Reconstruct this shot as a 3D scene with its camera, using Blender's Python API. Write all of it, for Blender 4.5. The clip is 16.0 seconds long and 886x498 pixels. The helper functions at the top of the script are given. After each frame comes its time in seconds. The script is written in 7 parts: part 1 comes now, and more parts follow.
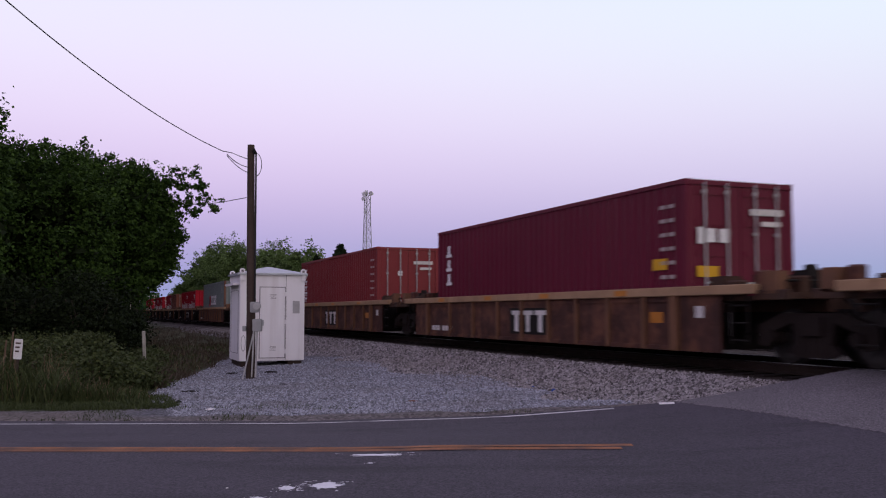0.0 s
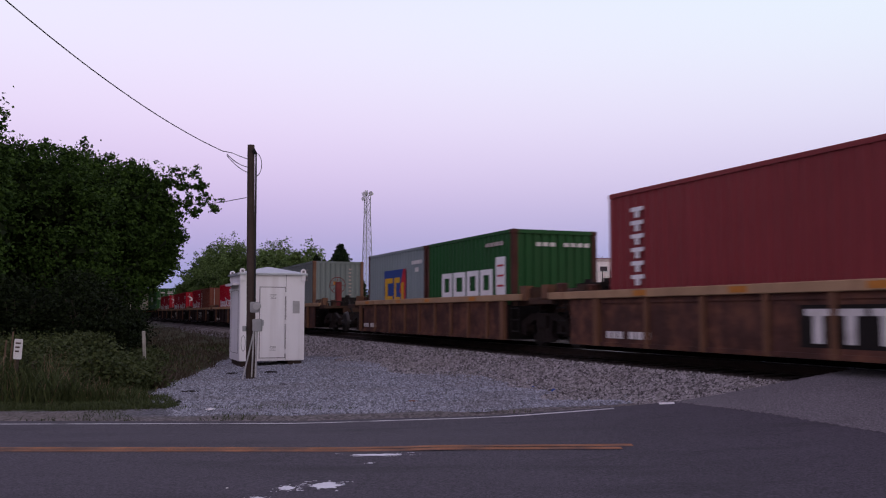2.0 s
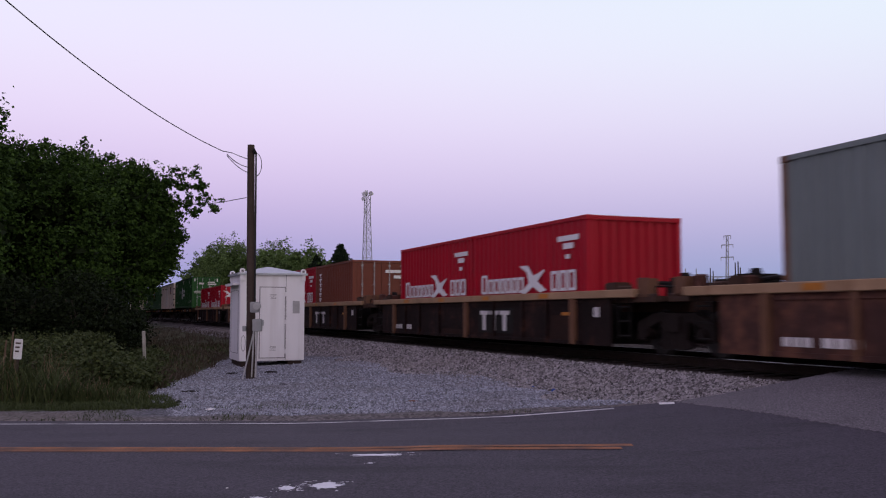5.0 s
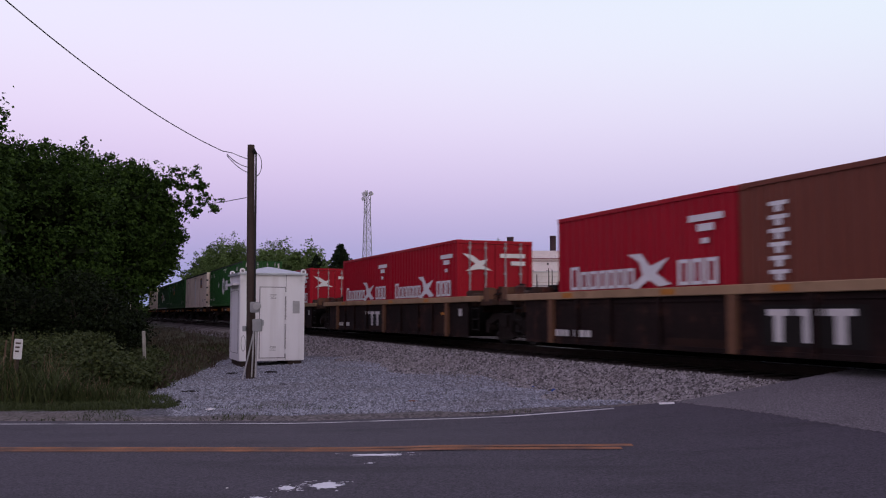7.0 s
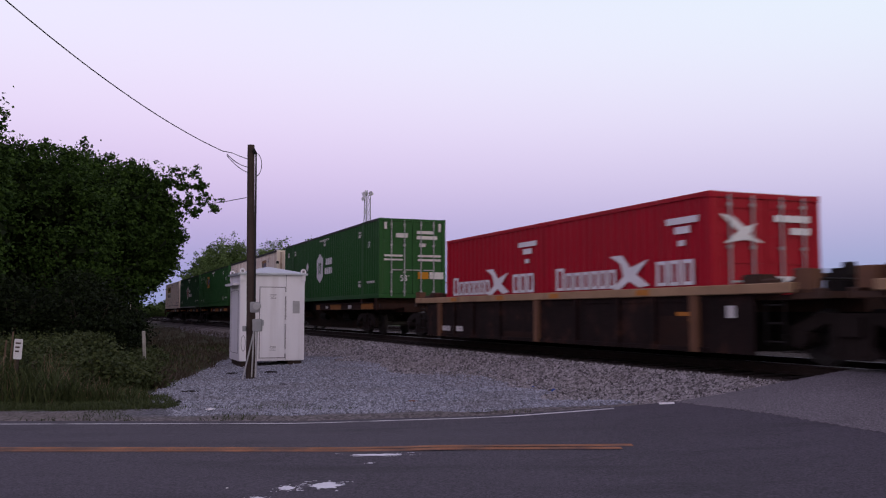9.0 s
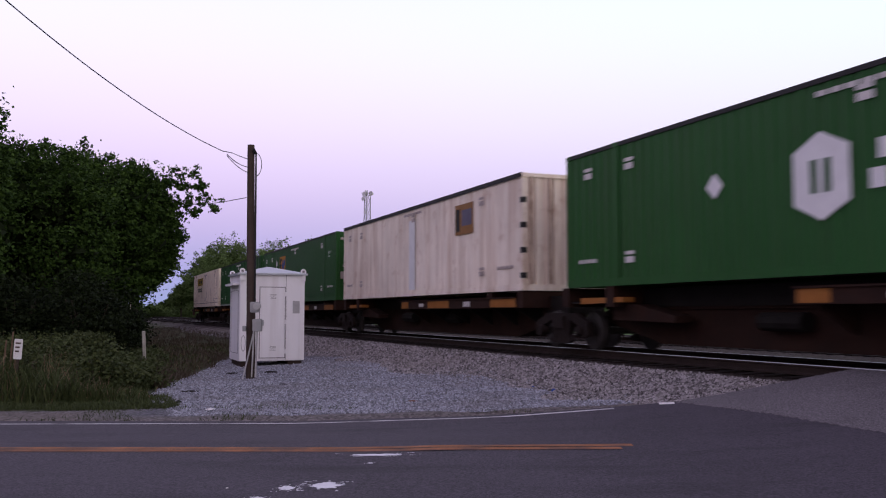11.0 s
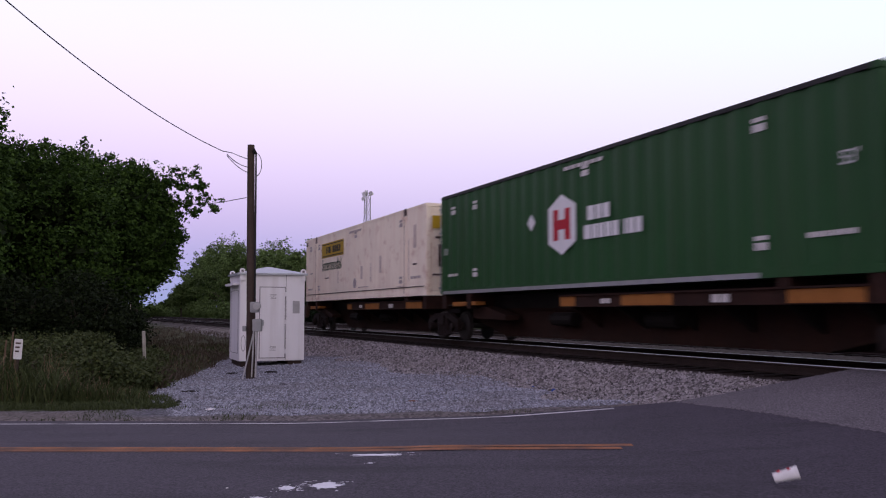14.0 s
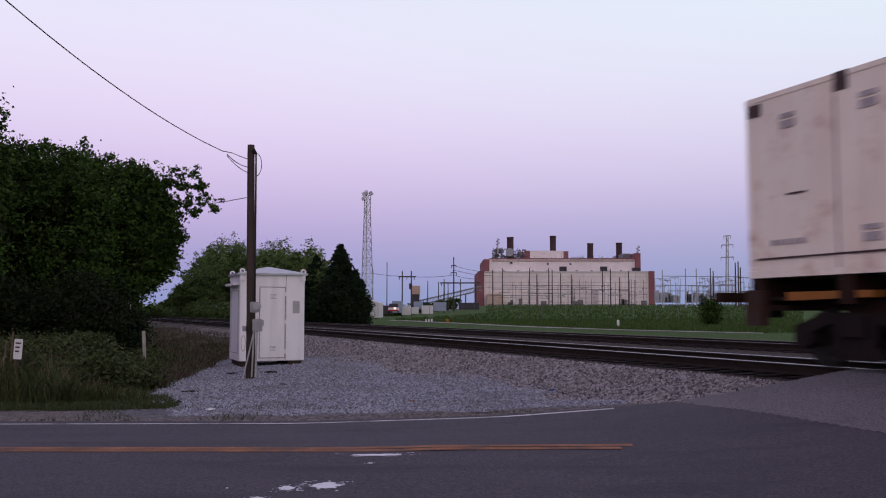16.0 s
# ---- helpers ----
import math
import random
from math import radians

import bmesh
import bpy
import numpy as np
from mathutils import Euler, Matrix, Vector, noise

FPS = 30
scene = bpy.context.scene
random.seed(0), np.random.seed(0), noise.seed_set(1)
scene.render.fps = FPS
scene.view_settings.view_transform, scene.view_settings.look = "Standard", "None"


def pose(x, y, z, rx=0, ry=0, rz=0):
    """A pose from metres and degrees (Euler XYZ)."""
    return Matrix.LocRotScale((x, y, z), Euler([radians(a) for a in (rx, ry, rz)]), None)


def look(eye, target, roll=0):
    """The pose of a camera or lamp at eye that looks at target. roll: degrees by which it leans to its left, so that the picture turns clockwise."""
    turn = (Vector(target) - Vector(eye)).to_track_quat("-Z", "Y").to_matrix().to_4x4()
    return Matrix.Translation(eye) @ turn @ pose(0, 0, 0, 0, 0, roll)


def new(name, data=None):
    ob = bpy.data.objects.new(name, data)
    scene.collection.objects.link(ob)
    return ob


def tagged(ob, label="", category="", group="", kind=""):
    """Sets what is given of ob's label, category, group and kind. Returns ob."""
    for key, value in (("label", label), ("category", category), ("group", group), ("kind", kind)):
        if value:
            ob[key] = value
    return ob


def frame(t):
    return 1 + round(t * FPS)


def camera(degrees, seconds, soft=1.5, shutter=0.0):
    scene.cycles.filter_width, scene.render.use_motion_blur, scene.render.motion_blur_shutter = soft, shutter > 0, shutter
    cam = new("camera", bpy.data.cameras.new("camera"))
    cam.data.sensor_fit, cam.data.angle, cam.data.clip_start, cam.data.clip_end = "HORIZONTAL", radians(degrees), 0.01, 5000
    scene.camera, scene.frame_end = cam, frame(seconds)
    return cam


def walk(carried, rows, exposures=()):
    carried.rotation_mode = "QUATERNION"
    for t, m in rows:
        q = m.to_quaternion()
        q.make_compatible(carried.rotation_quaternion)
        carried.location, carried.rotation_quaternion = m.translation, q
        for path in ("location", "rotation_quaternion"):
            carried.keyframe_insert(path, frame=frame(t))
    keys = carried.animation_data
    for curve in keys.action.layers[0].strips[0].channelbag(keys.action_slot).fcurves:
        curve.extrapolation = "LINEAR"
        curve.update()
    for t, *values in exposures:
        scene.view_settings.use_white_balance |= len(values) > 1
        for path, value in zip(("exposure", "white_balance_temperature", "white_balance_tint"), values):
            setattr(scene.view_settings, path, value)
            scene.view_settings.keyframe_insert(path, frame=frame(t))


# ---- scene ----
# The camera stands beside a country road, 1.5 m above its edge, and does not move.
cam = camera(51.78, 16.0, soft=1.12, shutter=0.36)
EYE = pose(0, 0, 1.5, rx=94.022)
walk(cam, [(0.0, EYE), (16.0, EYE)], [(0.0, 0.06), (4.0, .04), (9.0, .04), (11.0, .26), (12.0, .25), (12.8, .27), (14.2, .27), (15.0, .19), (15.6, .02), (16.0, -.02)])

# ---------------------------------------------------------------- light: dusk, sun just set behind the camera
SKY_GAIN = 1.0


def build_world():
    w = bpy.data.worlds.new("dusk_sky")
    scene.world = w
    w.use_nodes = True
    nt = w.node_tree
    nt.nodes.clear()
    N, L = nt.nodes.new, nt.links.new
    out, bg = N("ShaderNodeOutputWorld"), N("ShaderNodeBackground")
    tc, sep = N("ShaderNodeTexCoord"), N("ShaderNodeSeparateXYZ")
    L(tc.outputs["Generated"], sep.inputs[0])

    def ramp(stops):
        r = N("ShaderNodeValToRGB")
        r.color_ramp.interpolation = "B_SPLINE"
        e = r.color_ramp.elements
        while len(e) > 1:
            e.remove(e[0])
        for k, (p, c) in enumerate(stops):
            el = e[0] if k == 0 else e.new(p)
            el.position, el.color = p, (*c, 1)
        return r
    # anti-twilight side: blue-grey at the horizon, a rose belt, pale blue above
    east = ramp([(0.0, (.27, .33, .56)), (.035, (.32, .35, .60)), (.085, (.47, .41, .67)), (.14, (.66, .56, .80)),
                 (.20, (.78, .70, .91)), (.27, (.82, .81, .96)), (.36, (.80, .86, .97)), (.6, (.60, .55, .80)), (1.0, (.44, .38, .66))])
    # sunset side, behind the camera
    west = ramp([(0.0, (1.25, .70, .57)), (.1, (1.40, .96, .90)), (.25, (1.12, .94, 1.0)), (.5, (.70, .61, .80)), (1.0, (.42, .37, .62))])
    L(sep.outputs["Z"], east.inputs[0])
    L(sep.outputs["Z"], west.inputs[0])
    side = N("ShaderNodeMapRange")
    side.inputs["From Min"].default_value, side.inputs["From Max"].default_value = 0.2, -0.8
    side.interpolation_type = "SMOOTHSTEP"
    sunset = N("ShaderNodeVectorMath")
    sunset.operation = "DOT_PRODUCT"
    sunset.inputs[1].default_value = (-.72, .694, 0)
    L(tc.outputs["Generated"], sunset.inputs[0])
    L(sunset.outputs["Value"], side.inputs["Value"])
    mix = N("ShaderNodeMix")
    mix.data_type = "RGBA"
    L(side.outputs[0], mix.inputs["Factor"])
    L(east.outputs[0], mix.inputs["A"])
    L(west.outputs[0], mix.inputs["B"])
    # the rose fades to clear blue towards the north-east
    cool = N("ShaderNodeMapRange")
    cool.inputs["From Min"].default_value, cool.inputs["From Max"].default_value = -0.25, 0.6
    L(sep.outputs["X"], cool.inputs["Value"])
    tint = N("ShaderNodeMix")
    tint.data_type = "RGBA"
    L(cool.outputs[0], tint.inputs["Factor"])
    tint.inputs["A"].default_value = (1.02, .97, 1.02, 1)
    tint.inputs["B"].default_value = (.95, 1.05, 1.0, 1)
    mul = N("ShaderNodeMix")
    mul.data_type, mul.blend_type = "RGBA", "MULTIPLY"
    mul.inputs["Factor"].default_value = 1
    L(mix.outputs["Result"], mul.inputs["A"])
    L(tint.outputs["Result"], mul.inputs["B"])
    L(mul.outputs["Result"], bg.inputs["Color"])
    bg.inputs["Strength"].default_value = SKY_GAIN
    L(bg.outputs[0], out.inputs["Surface"])


build_world()
# afterglow of the sun below the horizon: very wide and weak
glow = bpy.data.lights.new("afterglow", "SUN")
glow.energy, glow.angle, glow.color = 0.3, radians(50), (1.0, .84, .78)
new("afterglow", glow).matrix_world = look((30, -26, 10), (0, 10, 0))

# ---------------------------------------------------------------- the plan
TH = radians(21.7313)          # the track's turn from the camera's axis
SN, CS = math.sin(TH), math.cos(TH)
D0 = 30.549                    # where the main track crosses the camera's axis
RAIL = 0.702                   # rail head
TURN = -(90 - 21.7313)


def on_track(s, off=0.0, z=0.0):
    """World point s metres along the main track (towards the crossing), off metres beyond its centre line."""
    return Vector((SN * s + CS * off, D0 - CS * s + SN * off, z))


def track_pose(s, off=0.0, z=RAIL):
    return Matrix.Translation(on_track(s, off, z)) @ pose(0, 0, 0, 0, 0, TURN)


def beside(x, y):
    """Distance from the main track's centre line, towards the camera."""
    return -(CS * x + SN * (y - D0))


def lerp_table(v, table):
    if v <= table[0][0]:
        return table[0][1]
    for (a, p), (b, q) in zip(table, table[1:]):
        if v <= b:
            return p + (q - p) * (v - a) / (b - a)
    return table[-1][1]


EDGE = 12.85                   # far edge of the road


def road_z(x, y):
    r = beside(x, y)
    rise = lerp_table(r, [(-12, .3), (-9, .55), (-1.2, .69), (.85, .69), (1.6, .60), (3.5, .27), (4.55, .18), (5.9, .08), (8.4, 0)])
    crown = .08 * max(0, 1 - abs(y - 9.6) / 3.2)
    return rise + crown * min(1, max(0, (3.0 - x) / 3.0))


def in_road(x, y):
    s = SN * x - CS * (y - D0)
    if y < EDGE and x < 3.2:
        return True
    return s > 18.2 - .5 * max(0, min(1, (beside(x, y) - 1.6) / 2)) and x > 2.6 or (y < EDGE and x >= 3.2)


def ground_z(x, y):
    r = beside(x, y)
    near = lerp_table(r, [(-14, .15), (-10, .22), (-8.6, .50), (1.9, .50), (3.4, .2), (6.5, .08), (9, .02), (11, -.01)])
    far = 0
    if r < -12:
        far = 5.4 * min(1, max(0, (y - 90) / 330)) ** 1.3 * min(1, max(0, (x + .05 * y) / (.1 * y + 1)))
    z = near + far
    if r > -1 and x < 2 and y > EDGE and y < 40:
        z += .05 * noise.noise((x * .35, y * .35, 0)) * min(1, (y - EDGE) / 2) * min(1, max(0, r - 3) / 2)
    if in_road(x, y) and r > -9 and y < 40:
        z = min(z, road_z(x, y) - .05)
    return z


# ---------------------------------------------------------------- materials
def nodes_of(name):
    m = bpy.data.materials.new(name)
    m.use_nodes = True
    nt = m.node_tree
    return m, nt, nt.nodes["Principled BSDF"]


def noise_node(nt, scale, detail=6, rough=.6, coord="Object", stretch=None):
    tc = nt.nodes.new("ShaderNodeTexCoord")
    n = nt.nodes.new("ShaderNodeTexNoise")
    n.inputs["Scale"].default_value, n.inputs["Detail"].default_value, n.inputs["Roughness"].default_value = scale, detail, rough
    if stretch:
        mp = nt.nodes.new("ShaderNodeMapping")
        mp.inputs["Scale"].default_value = stretch
        nt.links.new(tc.outputs[coord], mp.inputs[0])
        nt.links.new(mp.outputs[0], n.inputs["Vector"])
    else:
        nt.links.new(tc.outputs[coord], n.inputs["Vector"])
    return n.outputs["Fac"]


def mapped(nt, val, a, b, c=0.0, d=1.0):
    r = nt.nodes.new("ShaderNodeMapRange")
    for k, v in zip(("From Min", "From Max", "To Min", "To Max"), (a, b, c, d)):
        r.inputs[k].default_value = v
    nt.links.new(val, r.inputs["Value"])
    return r.outputs[0]


def mixed(nt, fac, a, b, blend="MIX"):
    x = nt.nodes.new("ShaderNodeMix")
    x.data_type, x.blend_type = "RGBA", blend
    for key, v in (("Factor", fac), ("A", a), ("B", b)):
        if isinstance(v, (tuple, list)):
            x.inputs[key].default_value = (*v, 1) if len(v) == 3 else v
        elif isinstance(v, (int, float)):
            x.inputs[key].default_value = v
        else:
            nt.links.new(v, x.inputs[key])
    return x.outputs["Result"]


def bumped(nt, bsdf, height, strength=.3, dist=.01):
    b = nt.nodes.new("ShaderNodeBump")
    b.inputs["Strength"].default_value, b.inputs["Distance"].default_value = strength, dist
    nt.links.new(height, b.inputs["Height"])
    nt.links.new(b.outputs[0], bsdf.inputs["Normal"])


def surface(name, base, rough=.6, metal=0.0, var=.25, big=.8, fine=25, bump=.15, streak=None, stain=None, stain_at=(.55, .75), per_object=0.0):
    """Paint, wood, stone...: grain at two scales, optional vertical streaks and stains of another colour."""
    m, nt, b = nodes_of(name)
    lo, hi = tuple(c * (1 - var) for c in base), tuple(min(1, c * (1 + var * .6)) for c in base)
    n1, n2 = noise_node(nt, big), noise_node(nt, fine, 4)
    c = mixed(nt, mapped(nt, n1, .3, .7), lo, hi)
    c = mixed(nt, mapped(nt, n2, .25, .75, 0, .35), c, lo)
    if streak:
        n3 = noise_node(nt, 2.2, 5, .6, "Object", (1.6, 1.6, .12))
        c = mixed(nt, mapped(nt, n3, .45, .75, 0, .7), c, streak)
    if stain:
        n4 = noise_node(nt, 1.7, 8, .7)
        c = mixed(nt, mapped(nt, n4, *stain_at), c, stain)
    if per_object:
        oi = nt.nodes.new("ShaderNodeObjectInfo")
        c = mixed(nt, mapped(nt, oi.outputs["Random"], 0, 1, 0, per_object), c, tuple(x * .35 for x in base))
    nt.links.new(c, b.inputs["Base Color"])
    nt.links.new(mapped(nt, n2, .2, .8, max(.05, rough - .1), min(1, rough + .1)), b.inputs["Roughness"])
    b.inputs["Metallic"].default_value = metal
    if not metal and rough > .4:
        b.inputs["Specular IOR Level"].default_value = .13
    if bump:
        bumped(nt, b, n2, bump, .01)
    return m


def glowing(name, col, power):
    m, nt, b = nodes_of(name)
    b.inputs["Base Color"].default_value = (*col, 1)
    b.inputs["Emission Color"].default_value = (*col, 1)
    b.inputs["Emission Strength"].default_value = power
    return m


def leaf_material(name, dark, light):
    m, nt, b = nodes_of(name)
    g = nt.nodes.new("ShaderNodeNewGeometry")
    c = mixed(nt, g.outputs["Random Per Island"], dark, light)
    n = noise_node(nt, .5, 3)
    c = mixed(nt, mapped(nt, n, .35, .7, 0, .6), c, dark)
    nt.links.new(c, b.inputs["Base Color"])
    b.inputs["Roughness"].default_value = .75
    b.inputs["Specular IOR Level"].default_value = .08
    return m


def ground_material():
    """Gravel, weeds and field grass of one sheet, by the weights gravel and field of its points."""
    m, nt, b = nodes_of("ground_cover")
    at = nt.nodes.new("ShaderNodeAttribute")
    at.attribute_name = "gravel"
    fl = nt.nodes.new("ShaderNodeAttribute")
    fl.attribute_name = "clean"
    v = nt.nodes.new("ShaderNodeTexVoronoi")
    v.inputs["Scale"].default_value = 24
    tc = nt.nodes.new("ShaderNodeTexCoord")
    nt.links.new(tc.outputs["Object"], v.inputs["Vector"])
    n1, n2, n3 = noise_node(nt, .6), noise_node(nt, 9, 8), noise_node(nt, 60, 4)
    stone = mixed(nt, v.outputs["Color"], (.075, .076, .092), (.44, .445, .50))
    stone = mixed(nt, mapped(nt, v.outputs["Distance"], .012, .024, .0, .55), stone, (.05, .045, .04))
    dirt = mixed(nt, mapped(nt, n2, .3, .7), (.09, .072, .058), (.17, .14, .115))
    stone_d = mixed(nt, mapped(nt, n1, .42, .75, .0, .5), stone, dirt)
    ballast = mixed(nt, mapped(nt, n2, .2, .8), (.065, .054, .047), (.15, .13, .115))
    ballast = mixed(nt, .45, ballast, mixed(nt, v.outputs["Color"], (.028, .022, .020), (.46, .40, .36)))
    rocks = mixed(nt, fl.outputs["Fac"], ballast, stone_d)
    oil = nt.nodes.new("ShaderNodeAttribute")
    oil.attribute_name = "oil"
    rocks = mixed(nt, oil.outputs["Fac"], rocks, mixed(nt, mapped(nt, n2, .3, .7), (.018, .013, .011), (.045, .032, .026)))
    grass = mixed(nt, mapped(nt, n2, .3, .7), (.026, .034, .014), (.06, .075, .028))
    grass = mixed(nt, mapped(nt, n1, .4, .65, 0, .7), grass, (.085, .066, .045))
    fa = nt.nodes.new("ShaderNodeAttribute")
    fa.attribute_name = "meadow"
    grass = mixed(nt, fa.outputs["Fac"], grass, mixed(nt, mapped(nt, n2, .3, .7), (.036, .076, .014), (.066, .118, .026)))
    edge = nt.nodes.new("ShaderNodeMath")
    edge.operation = "ADD"
    nt.links.new(at.outputs["Fac"], edge.inputs[0])
    nt.links.new(mapped(nt, n2, .2, .8, -.35, .35), edge.inputs[1])
    c = mixed(nt, mapped(nt, edge.outputs[0], .4, .6), grass, rocks)
    nt.links.new(c, b.inputs["Base Color"])
    b.inputs["Roughness"].default_value = .95
    b.inputs["Specular IOR Level"].default_value = .15
    h = nt.nodes.new("ShaderNodeMath")
    h.operation = "ADD"
    nt.links.new(v.outputs["Distance"], h.inputs[0])
    nt.links.new(n3, h.inputs[1])
    bumped(nt, b, h.outputs[0], .9, .04)
    return m


def asphalt_material(name, base, patch):
    m, nt, b = nodes_of(name)
    n1, n2, n3 = noise_node(nt, .35, 5), noise_node(nt, 38, 5, .8), noise_node(nt, 1.3, 8, .7, "Object", (.25, 1.4, 1))
    lo, hi = tuple(c * .7 for c in base), tuple(c * 1.25 for c in base)
    c = mixed(nt, mapped(nt, n1, .3, .7), lo, hi)
    c = mixed(nt, mapped(nt, n2, .46, .68, 0, .9), c, tuple(x * 2.7 for x in base))
    c = mixed(nt, mapped(nt, n2, .47, .34, 0, .75), c, tuple(x * .3 for x in base))
    c = mixed(nt, mapped(nt, n3, .52, .72, 0, .75), c, patch)
    v = nt.nodes.new("ShaderNodeTexVoronoi")
    v.feature = "DISTANCE_TO_EDGE"
    v.inputs["Scale"].default_value = .45
    tc = nt.nodes.new("ShaderNodeTexCoord")
    warp = nt.nodes.new("ShaderNodeMixRGB")
    warp.inputs[0].default_value = .12
    nz = nt.nodes.new("ShaderNodeTexNoise")
    nz.inputs["Scale"].default_value = 2.5
    nt.links.new(tc.outputs["Object"], nz.inputs["Vector"])
    nt.links.new(tc.outputs["Object"], warp.inputs[1])
    nt.links.new(nz.outputs["Color"], warp.inputs[2])
    nt.links.new(warp.outputs[0], v.inputs["Vector"])
    c = mixed(nt, mapped(nt, v.outputs["Distance"], 0, .004, .2, 0), c, (.02, .018, .018))
    nt.links.new(c, b.inputs["Base Color"])
    b.inputs["Roughness"].default_value = .85
    b.inputs["Specular IOR Level"].default_value = .3
    bumped(nt, b, n2, .7, .008)
    return m


M_GROUND = ground_material()
M_ASPHALT = asphalt_material("asphalt", (.041, .035, .043), (.021, .018, .022))
M_ASPHALT_OLD = asphalt_material("old_asphalt", (.092, .082, .086), (.066, .059, .061))
M_WHITE_LINE = surface("white_road_paint", (.62, .60, .58), .8, 0, .3, 3, 40, .2, stain=(.10, .095, .095), stain_at=(.5, .68))
M_YELLOW_LINE = surface("worn_yellow_road_paint", (.33, .145, .068), .8, 0, .4, 3, 40, .2, stain=(.10, .07, .06), stain_at=(.42, .66))
M_STEEL_RAIL = surface("polished_rail_head", (.30, .29, .30), .3, 1.0, .1, 2, 30, .03)
M_DULL_RAIL = surface("dull_rail_head", (.15, .13, .13), .5, .7, .2, 2, 30, .05)
M_RAIL_RUST = surface("rusty_rail_web", (.026, .017, .014), .85, .0, .3, 3, 60, .3)
M_TIE = surface("creosoted_tie", (.020, .015, .013), .9, 0, .35, 3, 40, .4, per_object=.4)
M_PANEL = surface("crossing_timber", (.07, .06, .055), .85, 0, .3, 2, 30, .3)
M_STONE = surface("crushed_stone", (.30, .285, .285), .9, 0, .4, 8, 60, .3)

# ---------------------------------------------------------------- mesh helpers


def box(bm, x0, x1, y0, y1, z0, z1, m=None):
    vs = [bm.verts.new((x, y, z)) for x in (x0, x1) for y in (y0, y1) for z in (z0, z1)]
    for q in ((0, 1, 3, 2), (4, 6, 7, 5), (0, 4, 5, 1), (2, 3, 7, 6), (0, 2, 6, 4), (1, 5, 7, 3)):
        bm.faces.new([vs[k] for k in q])
    if m is not None:
        for v in vs:
            v.co = m @ v.co
    return vs


def tube(bm, a, b, r0, r1=None, n=8, caps=True):
    a, b = Vector(a), Vector(b)
    r1 = r0 if r1 is None else r1
    d = (b - a).normalized()
    u = d.orthogonal().normalized()
    w = d.cross(u)
    rings = []
    for p, r in ((a, r0), (b, r1)):
        rings.append([bm.verts.new(p + (u * math.cos(2 * math.pi * k / n) + w * math.sin(2 * math.pi * k / n)) * r) for k in range(n)])
    for k in range(n):
        bm.faces.new((rings[0][k], rings[0][(k + 1) % n], rings[1][(k + 1) % n], rings[1][k]))
    if caps:
        bm.faces.new(rings[0][::-1])
        bm.faces.new(rings[1])


def prism(bm, outline, axis, a, b):
    """Extrudes a closed outline of (u, v) along an axis from a to b: 'x' takes (y, z), 'y' takes (x, z), 'z' takes (x, y)."""
    def at(u, v, w):
        return {"x": (w, u, v), "y": (u, w, v), "z": (u, v, w)}[axis]
    p = [bm.verts.new(at(u, v, a)) for u, v in outline]
    q = [bm.verts.new(at(u, v, b)) for u, v in outline]
    n = len(outline)
    for k in range(n):
        bm.faces.new((p[k], p[(k + 1) % n], q[(k + 1) % n], q[k]))
    bm.faces.new(p[::-1])
    bm.faces.new(q)


def mesh_of(name, bm, material, smooth=False):
    bmesh.ops.recalc_face_normals(bm, faces=bm.faces)
    me = bpy.data.meshes.new(name)
    bm.to_mesh(me)
    bm.free()
    me.materials.append(material)
    if smooth:
        for p in me.polygons:
            p.use_smooth = True
    return me


def part(name, bm, material, parent, label="", smooth=False):
    ob = new(name, mesh_of(name, bm, material, smooth))
    ob.parent = parent
    if label:
        tagged(ob, label)
    return ob


def thing(name, m, label, category, group="", kind=""):
    ob = new(name)
    ob.empty_display_size = .2
    ob.matrix_basis = m
    return tagged(ob, label, category, group, kind)


def solo(name, bm, material, label, category, m=None, group="", kind="", smooth=False):
    ob = new(name, mesh_of(name, bm, material, smooth))
    if m is not None:
        ob.matrix_basis = m
    return tagged(ob, label, category, group, kind)


def each(name, rows, material, parent, label=""):
    """One part for every box of rows."""
    out = []
    for r in rows:
        bm = bmesh.new()
        box(bm, *r)
        out.append(part(name, bm, material, parent, label))
    return out


def sweep(bm, pts, r, n=6):
    """A bent tube through points, in one piece."""
    rings = []
    for k, p in enumerate(pts):
        p = Vector(p)
        d = (Vector(pts[min(k + 1, len(pts) - 1)]) - Vector(pts[max(k - 1, 0)])).normalized()
        u = d.cross(Vector((.3, .2, .93))).normalized()
        w = d.cross(u)
        rings.append([bm.verts.new(p + (u * math.cos(2 * math.pi * j / n) + w * math.sin(2 * math.pi * j / n)) * r) for j in range(n)])
    for a, b in zip(rings, rings[1:]):
        for j in range(n):
            bm.faces.new((a[j], a[(j + 1) % n], b[(j + 1) % n], b[j]))
    bm.faces.new(rings[0][::-1])
    bm.faces.new(rings[-1])


def boxes(*rows):
    bm = bmesh.new()
    for r in rows:
        box(bm, *r)
    return bm


# ---------------------------------------------------------------- ground, road, tracks
def spread(lo, hi, step, far, grow=1.25):
    v = list(np.arange(lo, hi, step))
    d, x = step, v[-1]
    while x < far:
        d *= grow
        x += d
        v.append(x)
    d, x = step, v[0]
    while x > -far:
        d *= grow
        x -= d
        v.insert(0, x)
    return v


